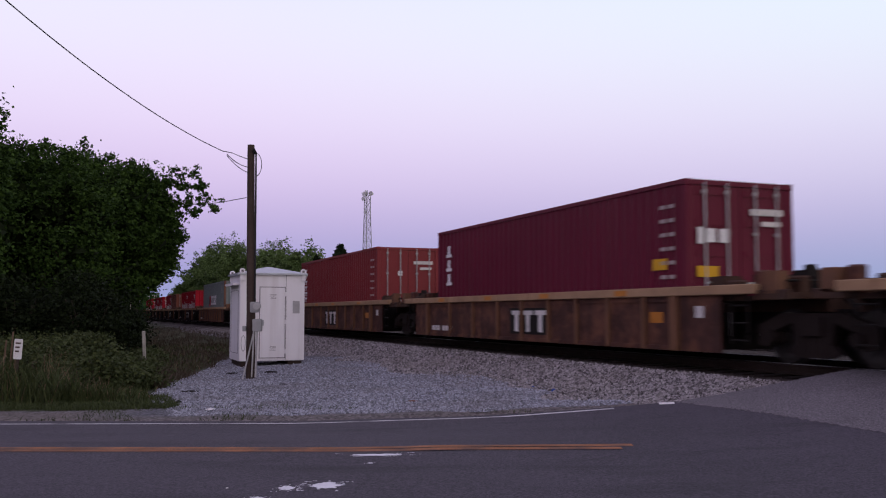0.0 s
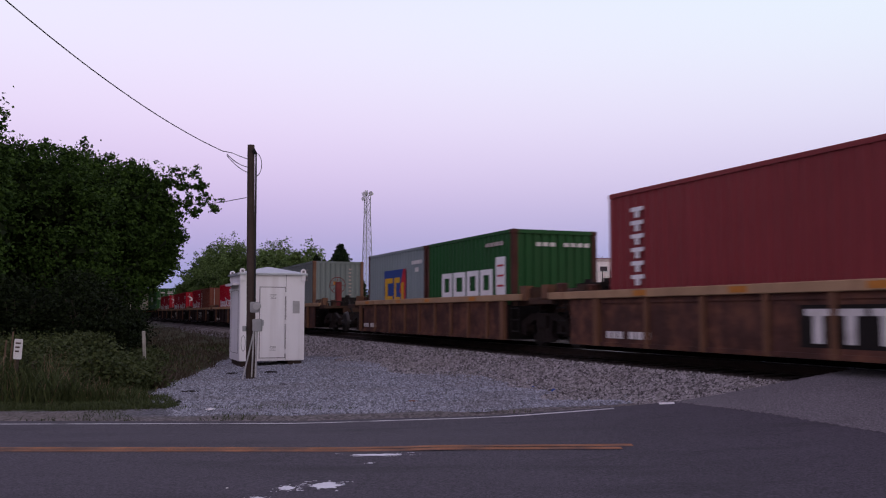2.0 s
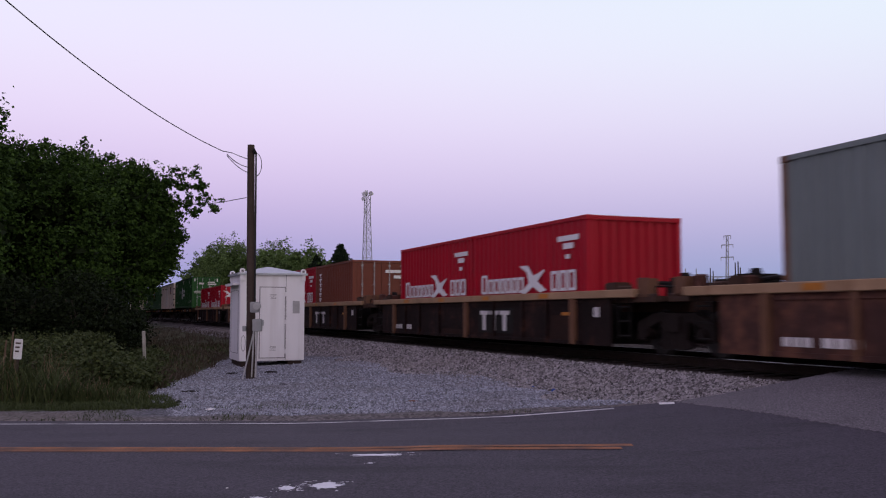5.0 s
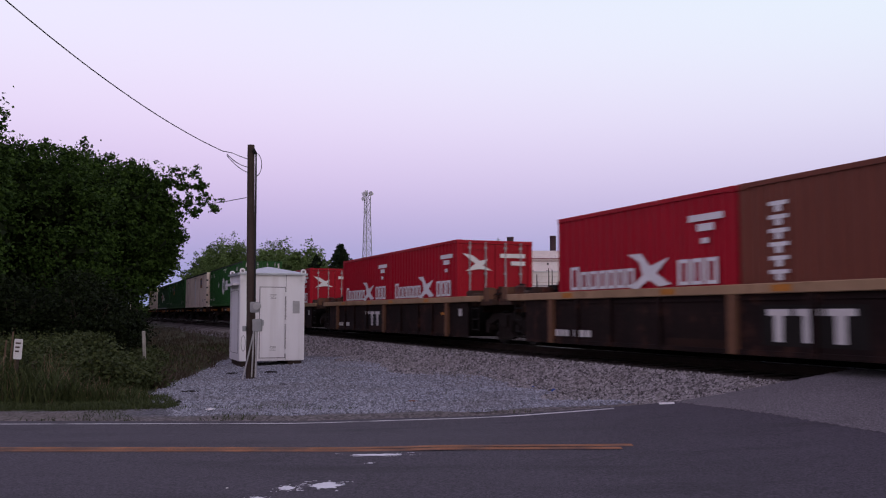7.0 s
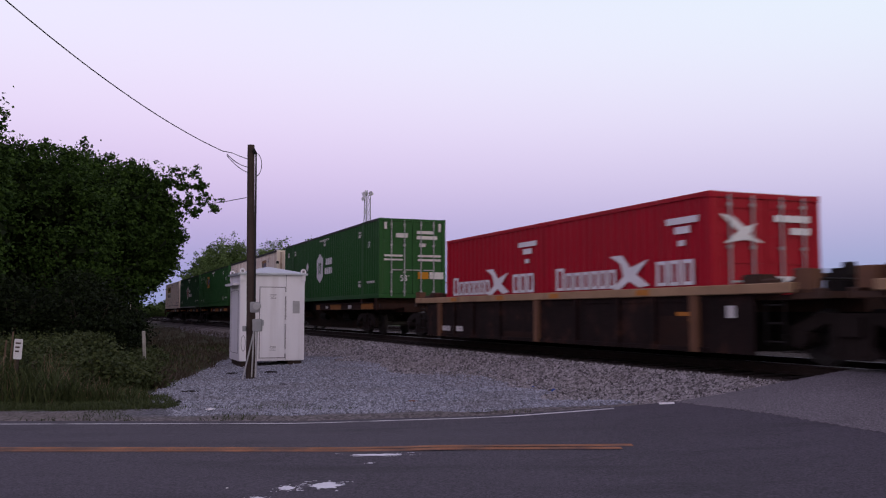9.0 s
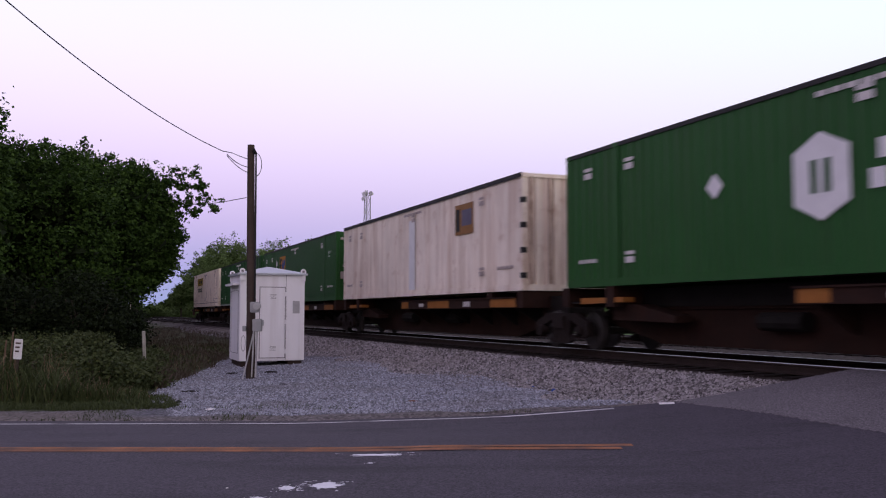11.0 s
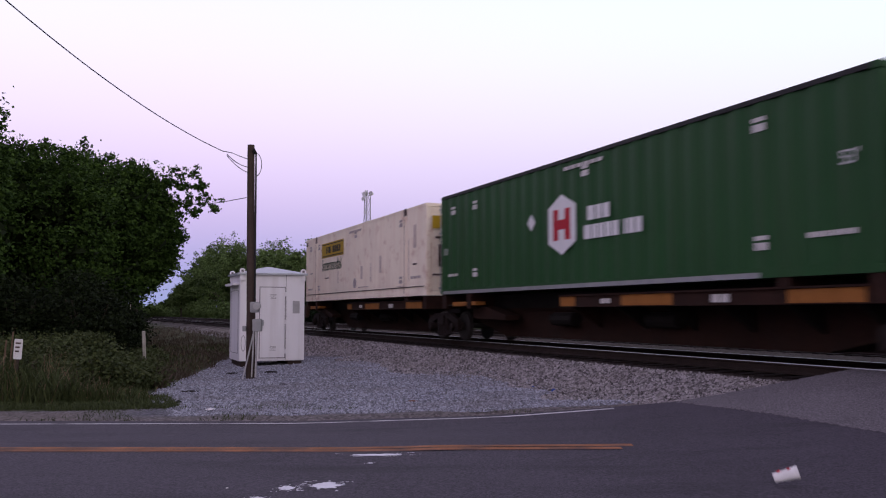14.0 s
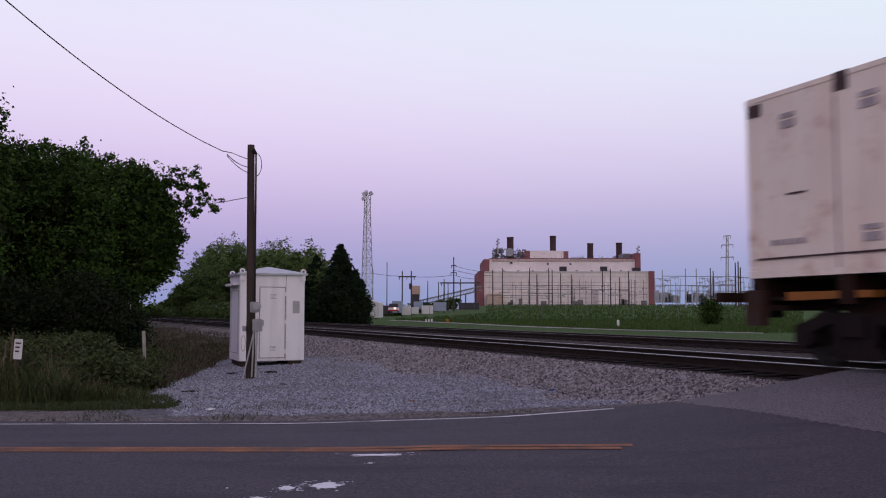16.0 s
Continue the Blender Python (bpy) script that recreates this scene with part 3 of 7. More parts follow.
def container(lead, L, H, z, skin, frame_mat, end, label, pitch=.278, depth=.036, posts=(), roof_mat=None, group="containers on the train", ribs_out=False):
    """A shipping container; its lead end faces the way that the train goes."""
    W = 2.438 if L < 13 else 2.59
    c = lead - L / 2
    ob = thing("container", track_pose(c, 0, RAIL + z), label, "container", group)
    h, w = L / 2, W / 2
    for out, nm in ((-1, "side_wall"), (1, "side_wall")):
        bm = bmesh.new()
        y = out * (w - .012)
        if pitch:
            corrugated(bm, -h + .1, h - .1, y, depth, .15, H - .06, pitch, out)
        else:
            box(bm, -h + .1, h - .1, *sorted((y, y - out * .03)), .15, H - .06)
        part(nm, bm, skin, ob)
    for out in (-1, 1):
        for nm, z0, z1 in (("top_rail", H - .08, H), ("bottom_rail", 0, .16)):
            bm = boxes((-h + .1, h - .1, *sorted((out * w, out * (w - .07))), z0, z1))
            # long boxes: the shadow line at the top rail is painted as a black rail
            part(nm, bm, M_BLACKISH if nm == "top_rail" and L > 13 and skin is not P_WHITE else frame_mat, ob)
        for ex in (-1, 1):
            bm = boxes((*sorted((ex * h, ex * (h - .15))), *sorted((out * w, out * (w - .15))), .11, H - .11))
            bmesh.ops.bevel(bm, geom=bm.edges[:], offset=.015, segments=1, affect="EDGES")
            part("corner_post", bm, frame_mat, ob)
            for z0 in (0, H - .118):
                bm = boxes((*sorted((ex * (h + .006), ex * (h - .178))), *sorted((out * (w + .006), out * (w - .162))), z0 - (.004 if z0 == 0 else -.004), z0 + .122))
                bmesh.ops.bevel(bm, geom=bm.edges[:], offset=.012, segments=1, affect="EDGES")
                part("corner_casting", bm, frame_mat, ob)
        for x in posts:
            part("frame_post", boxes((x - .1, x + .1, *sorted((out * (w + .004), out * (w - .05))), .0, H + .006)), frame_mat, ob)
    bm = bmesh.new()
    box(bm, -h + .1, h - .1, -w + .05, w - .05, H - .05, H - .012)
    k = -h + .3
    while k < h - .4:
        box(bm, k, k + .12, -w + .12, w - .12, H - .012, H - .002)
        k += .4
    part("roof", bm, roof_mat or skin, ob)
    part("floor", boxes((-h + .1, h - .1, -w + .08, w - .08, .1, .15)), M_GRIME, ob)
    # ends
    for ex in (-1, 1):
        kind = end if ex == 1 else "plain"
        x = ex * (h - .03)
        part("end_header", boxes((*sorted((ex * (h - .1), ex * h)), -w + .15, w - .15, H - .1, H - .004)), frame_mat, ob)
        part("end_sill", boxes((*sorted((ex * (h - .1), ex * h)), -w + .15, w - .15, .0, .15)), frame_mat, ob)
        if kind == "plain":
            bm = bmesh.new()
            n, prof = 9, []
            for k in range(n):
                y0, st = -w + .15 + (W - .3) * k / n, (W - .3) / n
                prof += [(y0, 0), (y0 + .4 * st, 0), (y0 + .5 * st, .045), (y0 + .9 * st, .045)]
            prof.append((w - .15, 0))
            lo = [bm.verts.new((x - ex * d, y, .15)) for y, d in prof]
            hi = [bm.verts.new((x - ex * d, y, H - .1)) for y, d in prof]
            for k in range(len(prof) - 1):
                bm.faces.new((lo[k], lo[k + 1], hi[k + 1], hi[k]))
            part("end_wall", bm, skin, ob)
        else:
            for sy in (-1, 1):
                bm = boxes((x - .04, x, *sorted((sy * .012, sy * (w - .16))), .16, H - .11))
                leaf = part("door", bm, skin, ob)
                each("door_rib", [(x, x + .018, *sorted((sy * .1, sy * (w - .22))), .37 + (H - .65) * k / 4, .49 + (H - .65) * k / 4) for k in range(5)], skin, leaf)
                for y in (.32, .82):
                    bm = bmesh.new()
                    tube(bm, (x + .05, sy * y, .06), (x + .05, sy * y, H - .05), .02, None, 6)
                    for zz in (.2, .9, H - 1.0, H - .25):
                        box(bm, x, x + .06, sy * y - .04, sy * y + .04, zz, zz + .06)
                    box(bm, x + .05, x + .075, *sorted((sy * y, sy * (y - .42))), 1.0, 1.035)
                    part("locking_bar", bm, M_BARS, leaf, "galvanised door locking bar")
    MOVERS.append((ob, c, RAIL + z))
    return ob, w, H, h


M_BARS = surface("galvanised_steel", (.36, .35, .36), .5, .5, .2, 4, 30, .1)
P_MAROON = paint("dark_maroon_paint", (.118, .010, .028))
P_BROWN = paint("red_brown_container_paint", (.205, .032, .036))
P_BROWN2 = paint("brown_container_paint", (.17, .052, .034))
P_GREEN = paint("deep_green_container_paint", (.017, .078, .023))
P_GREY = paint("blue_grey_container_paint", (.225, .265, .275))
P_MGREY = paint("slate_grey_container_paint", (.175, .20, .195))
P_RED = paint("bright_red_container_paint", (.36, .006, .020))
P_GREEN53 = paint("forest_green_container_paint", (.022, .088, .022))
P_GREENHUB = paint("dark_forest_green_paint", (.021, .072, .024))
P_CREAM = surface("stained_cream_container_paint", (.86, .75, .64), .6, 0, .2, .5, 30, .06, streak=(.46, .30, .20), stain=(.42, .24, .15), stain_at=(.56, .82))
P_WHITE = surface("stained_white_container_paint", (.93, .81, .66), .6, 0, .12, .5, 30, .05, streak=(.78, .62, .49), stain=(.50, .26, .18), stain_at=(.55, .78))
# dark frame parts, and the painted shadow line of the long boxes' top rails
M_BLACKISH = surface("dark_frame_and_rail_shadow", (.03, .028, .03), .6, 0, .3, 2, 30, .1)
M_BRIGHT = surface("white_marking_film", (.72, .70, .70), .6, 0, .1, 3, 40, .03)
M_YEL = surface("yellow_marking_film", (.60, .33, .02), .55, 0, .15, 3, 40, .03)
M_MUSTARD = surface("mustard_sign_film", (.42, .27, .02), .55, 0, .15, 3, 40, .03)
M_ORANGE = surface("orange_sign_film", (.46, .19, .015), .55, 0, .12, 3, 40, .03)
M_BLUE = surface("blue_marking_film", (.025, .06, .24), .55, 0, .15, 3, 40, .03)
M_REDF = surface("red_marking_film", (.42, .02, .035), .55, 0, .15, 3, 40, .03)
M_INK = surface("black_marking_film", (.02, .02, .02), .6, 0, .2, 3, 40, .03)
M_GREENINK = surface("dark_green_marking_film", (.02, .06, .035), .6, 0, .2, 3, 40, .03)
M_FADED = surface("faded_marking_film", (.40, .33, .31), .6, 0, .2, 3, 40, .03)


def text_on(parent, words, size, x, z, y, material, name="lettering", end=False, ey=0.0, ex=0.0, depth=.004):
    """Built-in letters on the camera's side wall, or on the lead end."""
    cu = bpy.data.curves.new(name, "FONT")
    cu.body, cu.size, cu.extrude = words, size, depth / 2
    tmp = new("tmp_text", cu)
    dg = bpy.context.evaluated_depsgraph_get()
    me = bpy.data.meshes.new_from_object(tmp.evaluated_get(dg))
    bpy.data.objects.remove(tmp)
    me.materials.clear()
    me.materials.append(material)
    ob = new(name, me)
    ob.parent = parent
    ob.matrix_basis = pose(ex, ey, z, 90, 0, 90) if end else pose(x, y, z, 90, 0, 0)
    return ob


def build_train():
    WELL_Z, DECK = .33, 1.35
    # well cars
    well_car(26.8, 9.05, -9.0, 1, mark=False, rear_truck=False, front_truck=False, plate=False)
    well_car(8.64, 9.1, -9.09, 1)
    well_car(-9.54, 9.1, -9.1, 1, front_truck=False)
    well_car(-26.35, 7.7, -7.4, 1, mark=False, front_truck=False, plate=False)
    well_car(-47.26, 9.2, -9.0, 1, tall=1, mark=False, plate=False)
    well_car(-65.3, 9.05, -9.0, 2, mark=.98, front_truck=False)
    well_car(-83.3, 9.0, -9.1, 2, mark=.85, front_truck=False)
    well_car(-101.48, 9.1, -9.0, 2, mark=-2.25, front_truck=False)
    well_car(-119.5, 9.0, -8.6, 2, mark=False, front_truck=False)

    def tiny(ob, w, H, h, door, mat=M_MARK):
        """Small weathered codes near the lead end, and on the doors."""
        each("code_marking", [(5.3 + .25 * (r % 2), 5.48 + .25 * (r % 2), -w - .005, -w, 2.4 - .26 * (r // 2), 2.47 - .26 * (r // 2)) for r in range(12)], M_FADED, ob)
        if door:
            rows = [(.2, .95, H - .62, H - .50), (.45, .9, H - .82, H - .73)] + [(.3, .85, 1.0 - .12 * k, 1.06 - .12 * k) for k in range(5)]
            end_bars(ob, h + .02, rows, mat)

    # dark maroon forty-foot box
    ob, w, H, h = container(14.85, 12.192, 2.896, WELL_Z, P_MAROON, P_MAROON, "door", "dark maroon forty-foot container in a well car")
    tiny(ob, w, H, h, True)
    for k in range(3):
        bm = bmesh.new()
        z = 1.28 + .41 * k
        prism(bm, [(-5.42, z), (-5.0, z), (-5.0, z + .08), (-5.12, z + .1), (-5.12, z + .33), (-5.3, z + .33), (-5.3, z + .1), (-5.42, z + .08)], "y", -w - .005, -w)
        part("lettering", bm, M_BRIGHT, ob, "white upright block lettering")
    end_bars(ob, h + .025, [(-1.0, -.88, 1.72, 2.02), (-.8, -.6, 1.75, 2.0), (-.52, -.3, 1.75, 2.0)], M_BRIGHT, "lettering", "white block lettering on the door")
    part("warning_label", boxes((5.05, 5.5, -w - .005, -w, 1.27, 1.48)), M_YEL, ob, "yellow warning label")
    end_bars(ob, h + .022, [(-1.02, -.55, 1.12, 1.32)], M_YEL, "warning_label", "yellow warning label")

    # red-brown forty-foot box
    ob, w, H, h = container(-3.443, 12.192, 2.896, WELL_Z, P_BROWN, P_BROWN, "door", "red-brown forty-foot container in a well car")
    tiny(ob, w, H, h, True)
    upright(ob, -5.3, -4.88, 2.54, .265, w)
    end_bars(ob, h + .022, [(-.42, -.25, 1.85, 2.02)], M_BRIGHT)

    # green and blue-grey twenty-foot boxes
    ob, w, H, h = container(-20.13, 6.058, 2.591, WELL_Z, P_GREEN, P_GREEN, "plain", "deep green twenty-foot container in a well car")
    rusty_frame(ob, M_CORNER_BROWN)
    open_blocks(ob, -1.78, .93, .70, (.80, .88, .82, .80), .10, M_BRIGHT, -w, .21, "big white block lettering")
    part("lettering", boxes((2.02, 2.6, -w - .005, -w, .93, 1.92)), M_BRIGHT, ob, "white upright panel")
    each("lettering_gap", [(2.12, 2.5, -w - .009, -w - .005, 1.15 + .26 * k, 1.2 + .26 * k) for k in range(3)], M_REDF, ob)
    letter_blocks(ob, 1.4, 2.22, .1, (.2, .25, .3, .2), .04, M_FADED, -w)
    end_bars(ob, h - .02, [(-.55 + .2 * k, -.4 + .2 * k, H - .42, H - .32) for k in range(8) if k != 3], M_MARK)
    ob, w, H, h = container(-26.358, 6.058, 2.591, WELL_Z, P_GREY, P_GREY, "plain", "blue-grey twenty-foot container with a coloured logo panel")
    rusty_frame(ob, M_CORNER_BROWN)
    part("logo_panel", boxes((-1.1, 1.2, -w - .004, -w, .85, 1.95)), M_BLUE, ob, "blue logo panel with yellow and red shapes")
    bm = bmesh.new()
    prism(bm, [(.55, 1.2), (1.2, .85), (1.2, 1.95), (.95, 1.95)], "y", -w - .008, -w - .004)
    part("logo_panel", bm, M_REDF, ob, "red wedge of the logo")
    bm = boxes((-1.0, -.15, -w - .012, -w - .008, .88, 1.06), (-1.0, -.15, -w - .012, -w - .008, 1.5, 1.68), (-1.0, -.7, -w - .012, -w - .008, 1.06, 1.5),
               (.0, .2, -w - .012, -w - .008, .88, 1.68), (.2, .6, -w - .012, -w - .008, .88, 1.02), (.2, .6, -w - .012, -w - .008, 1.5, 1.68), (.75, 1.0, -w - .012, -w - .008, .88, 1.5))
    part("logo_panel", bm, M_YEL, ob, "yellow block shapes of the logo")
    letter_blocks(ob, 1.75, 2.05, .12, (.2, .2, .25, .2), .04, M_MARK, -w)
    letter_blocks(ob, 2.1, 1.8, .14, (.3,), .04, M_MARK, -w)

    # slate grey forty-foot box
    ob, w, H, h = container(-41.165, 12.192, 2.896, WELL_Z, P_MGREY, P_MGREY, "plain", "slate grey forty-foot container with rusty corner posts")
    rusty_frame(ob, M_POST_RUST)
    open_blocks(ob, -.95, 1.15, .72, (1.0, .88, .7), .14, M_BRIGHT, -w, .22, "white block lettering")
    bm = bmesh.new()
    prism(bm, [(-2.2, 1.05), (-1.5, 1.0), (-1.2, 1.4), (-1.35, 1.85), (-1.8, 1.95), (-2.25, 1.65)], "y", -w - .004, -w)
    part("logo_panel", bm, M_REDF, ob, "red and green round logo")
    bm = bmesh.new()
    prism(bm, [(-2.12, 1.3), (-1.75, 1.1), (-1.6, 1.6), (-1.95, 1.75)], "y", -w - .008, -w - .004)
    part("logo_panel", bm, M_GREENINK, ob)
    each("code_marking", [(h - 1.5 + .12 * (k % 2), h - 1.05, -w - .005, -w, 2.5 - .16 * k, 2.55 - .16 * k) for k in range(4)], M_FADED, ob)
    end_bars(ob, h - .02, [(.5, .62, H - .4 - .17 * k, H - .33 - .17 * k) for k in range(8)], M_FADED)
    end_bars(ob, h - .02, [(-.25, -.12, 1.8, 1.95)], M_PATCH, "rust_patch")

    # red twenty-foot boxes, in pairs, one brown among them
    def red_box(lead, end, brown=False):
        skin = P_BROWN2 if brown else P_RED
        ob, w, H, h = container(lead, 6.058, 2.591, WELL_Z, skin, skin, end, "brown twenty-foot container beside a red one" if brown else "bright red twenty-foot container with white lettering in a well car")
        if brown:
            upright(ob, -2.33, -1.92, 2.22, .215, w)
        else:
            open_blocks(ob, -2.47, .97, .50, (.36,), .07, M_BRIGHT, -w, .09, "white block lettering")
            open_blocks(ob, -2.04, .97, .38, (.3, .32, .28, .28, .28, .3), .06, M_BRIGHT, -w, .085, "white block lettering")
            open_blocks(ob, 1.42, .97, .46, (.34, .32, .34), .06, M_BRIGHT, -w, .09, "white block lettering")
            bm = bmesh.new()
            prism(bm, [(-.2, 1.62), (.25, 1.62), (.55, 1.36), (1.15, 1.5), (.75, 1.22), (1.2, 1.0), (.85, .96), (.5, 1.1), (.1, .92), (-.1, .96), (.3, 1.2), (.2, 1.45)], "y", -w - .005, -w)
            part("logo_panel", bm, M_BRIGHT, ob, "white flag-shaped logo")
            each("code_marking", [(1.75, 2.7, -w - .005, -w, 2.08, 2.2), (2.0, 2.45, -w - .005, -w, 1.9, 2.03), (2.1, 2.3, -w - .005, -w, 1.68, 1.78)], M_BRIGHT, ob)
        if end == "door":
            rows = [(.15, .95, H - .5, H - .38), (.5, .95, H - .72, H - .6), (.1, .9, .95, 1.12)]
            end_bars(ob, h + .022, rows, M_BRIGHT)
            if not brown:
                bm = bmesh.new()
                prism(bm, [(-1.05, 2.2), (-.75, 2.15), (-.5, 1.98), (-.25, 2.05), (-.4, 1.85), (-.1, 1.7), (-.5, 1.75), (-.95, 1.68), (-.65, 1.9)], "x", h + .022, h + .027)
                part("logo_panel", bm, M_BRIGHT, ob, "white flag-shaped logo")

    red_box(-59.2, "plain")
    red_box(-65.33, "plain")
    red_box(-77.242, "door", True)
    red_box(-83.373, "plain")
    red_box(-95.417, "door")
    red_box(-101.533, "plain")
    red_box(-113.432, "door")
    red_box(-119.555, "plain")

    # fifty-three-foot boxes on spine cars
    POSTS = (-6.1, 6.1)
    ob, w, H, h = container(-131.95, 16.154, 2.896, DECK, P_GREEN53, P_GREEN53, "door", "forest green fifty-three-foot container on a spine car", .30, .03, POSTS)
    hexagon(ob, -.6, 1.45, .66, w, M_BRIGHT)
    letter_blocks(ob, -.8, 1.2, .5, (.14, -.12, .14), 0, P_GREEN53, -w - .006)
    letter_blocks(ob, .45, 1.55, .28, (.3, .3, .3), .06, M_BRIGHT, -w)
    letter_blocks(ob, .3, 1.15, .28, (.3, .25, .3, .2), .06, M_BRIGHT, -w)
    diamond(ob, -3.0, 1.6, .22, w)
    text_on(ob, "53'", .3, 6.7, 1.9, -w - .006, M_BRIGHT)
    text_on(ob, "53'", .3, 0, .62, 0, M_BRIGHT, end=True, ey=-.5, ex=h + .022)
    end_bars(ob, h + .022, [(.15, .8, 2.35, 2.46), (.15, .95, 2.15, 2.28), (.25, .5, 1.88, 2.0), (.2, 1.1, 1.5, 1.58), (.2, 1.1, 1.35, 1.43), (-1.1, -.4, 1.5, 1.57), (-1.1, -.4, 1.36, 1.42), (.65, 1.2, .7, .95), (-.65, -.2, 2.2, 2.36), (-1.1, -1.0, 2.5, 2.75), (1.0, 1.1, 2.45, 2.75)], M_MARK)
    end_bars(ob, h + .022, [(.2, .6, .7, .95)], M_ORANGE)
    fine_marks(ob, w, h)

    ob, w, H, h = container(-150.295, 16.154, 2.896, DECK, P_CREAM, P_CREAM, "plain", "stained cream fifty-three-foot container on a spine car", .62, .022, (), M_BLACKISH)
    part("roof_edge", boxes((-h, h, -w - .012, -w, H - .1, H + .012)), M_BLACKISH, ob, "dark roof edge strip")
    part("pale_panel", boxes((-.15, .42, -w - .004, -w, .2, 2.45)), M_BRIGHT, ob, "clean white vertical panel")
    part("logo_panel", boxes((3.8, 5.1, -w - .006, -w, 1.66, 2.52)), M_LOGO_BROWN, ob, "faded brown and orange logo panel")
    part("logo_panel", boxes((4.3, 5.0, -w - .01, -w - .006, 1.9, 2.35)), M_BLUE_FADE, ob)
    part("logo_panel", boxes((3.88, 4.15, -w - .01, -w - .006, 1.75, 2.4)), M_INK, ob)
    fine_marks(ob, w, h, M_FADED)
    each("end_rib", [(h - .03, h + .03, -w + .2 + (2 * w - .5) * k / 4, -w + .3 + (2 * w - .5) * k / 4, .16, H - .1) for k in range(5)], M_RUSTY_CREAM, ob, "rust-stained vertical rib")
    each("corner_bracket", [(h - .1, h + .01, -w - .01, -w + .12, .3 + .62 * k, .44 + .62 * k) for k in range(4)], M_BLACKISH, ob)

    ob, w, H, h = container(-167.69, 16.154, 2.896, DECK, P_GREEN53, P_GREEN53, "door", "forest green fifty-three-foot container with an orange logo panel", .16, .008, POSTS)
    part("logo_panel", boxes((-3.5, -2.06, -w - .005, -w, 1.55, 2.45)), M_ORANGE, ob, "orange logo panel")
    bm = bmesh.new()
    prism(bm, [(-3.4, 1.65), (-2.98, 1.65), (-2.98, 1.78), (-3.22, 1.78), (-3.22, 1.94), (-3.02, 1.94), (-3.02, 2.06), (-3.22, 2.06), (-3.22, 2.22), (-2.98, 2.22), (-2.98, 2.35), (-3.4, 2.35)], "y", -w - .009, -w - .005)
    part("logo_panel", bm, M_INK, ob, "black block shape of the logo")
    bm = bmesh.new()
    prism(bm, [(-2.92, 1.72), (-2.85, 2.2), (-2.7, 2.25), (-2.62, 1.95), (-2.5, 2.25), (-2.2, 2.28), (-2.12, 2.0), (-2.35, 1.9), (-2.4, 1.65), (-2.52, 1.9), (-2.66, 1.7), (-2.78, 1.9)], "y", -w - .009, -w - .005)
    part("logo_panel", bm, M_BLUE, ob, "blue block shape of the logo")
    diamond(ob, -4.3, 2.12, .2, w)
    text_on(ob, "53'", .32, -7.25, 1.95, -w - .006, M_BRIGHT)
    text_on(ob, "53'", .34, 6.8, 1.88, -w - .006, M_BRIGHT)
    part("lower_rail", boxes((-h + .2, h - .2, -w - .012, -w, .36, .40)), P_GREENHUB, ob)
    fine_marks(ob, w, h)
    end_bars(ob, h + .022, [(-.7, -.2, 1.8, 2.2)], M_ORANGE)
    end_bars(ob, h + .022, [(-1.1, -.1, 2.55, 2.65), (-1.0, -.2, 1.4, 1.5), (-1.1, -.4, .9, 1.2)], M_FADED)

    ob, w, H, h = container(-184.998, 16.154, 2.896, DECK, P_GREENHUB, P_GREENHUB, "door", "dark green ribbed fifty-three-foot container with a red and white logo", .60, .035)
    hexagon(ob, -.77, 1.43, .68, w, M_BRIGHT, .62)
    bm = bmesh.new()
    prism(bm, [(-1.15, 1.08), (-.92, 1.08), (-.92, 1.32), (-.62, 1.32), (-.62, 1.08), (-.39, 1.08), (-.39, 1.78), (-.62, 1.78), (-.62, 1.54), (-.92, 1.54), (-.92, 1.78), (-1.15, 1.78)], "y", -w - .01, -w - .005)
    part("logo_panel", bm, M_REDF, ob, "red block shape on the logo")
    letter_blocks(ob, .35, 1.42, .3, (.28, .24, .24), .05, M_BRIGHT, -w, label="white block lettering")
    letter_blocks(ob, .2, 1.02, .3, (.28, .2, .22, .22, .22, -.1, .1, .22, .2), .05, M_BRIGHT, -w, label="white block lettering")
    diamond(ob, -2.25, 1.6, .2, w)
    text_on(ob, "53'", .3, 7.3, 1.55, -w - .006, M_BRIGHT)
    text_on(ob, "53'", .26, -7.85, 1.15, -w - .006, M_BRIGHT)
    part("bottom_strip", boxes((-h + .15, 5.6, -w - .012, -w, .0, .09)), M_BARS, ob, "grey bottom rail strip")
    fine_marks(ob, w, h)
    end_bars(ob, h + .022, [(-1.1, -.7, 2.55, 2.68), (-1.0, -.4, 1.85, 1.95), (-1.0, -.5, 1.65, 1.78), (-.9, -.3, 1.2, 1.35), (-.95, -.45, .5, .95)], M_FADED)
    end_bars(ob, h + .024, [(-.95, -.55, 2.15, 2.42)], M_REDF)

    ob, w, H, h = container(-202.437, 16.154, 2.896, DECK, P_WHITE, P_WHITE, "door", "stained white fifty-three-foot container, last of the train", 0, 0, POSTS)
    part("logo_panel", boxes((-5.1, -1.5, -w - .005, -w, 1.86, 2.5)), M_MUSTARD, ob, "mustard logo panel with dark border")
    part("logo_panel", boxes((-5.0, -1.6, -w - .009, -w - .005, 2.41, 2.45)), M_INK, ob)
    part("logo_panel", boxes((-5.0, -1.6, -w - .009, -w - .005, 1.91, 1.95)), M_INK, ob)
    letter_blocks(ob, -4.3, 2.04, .28, (.16, .07, .26, .07, -.1, .26, .26, .26, .24), .08, M_INK, -w - .005)
    text_on(ob, "Intermodal", .72, -5.0, 1.3, -w - .006, M_GREENINK)
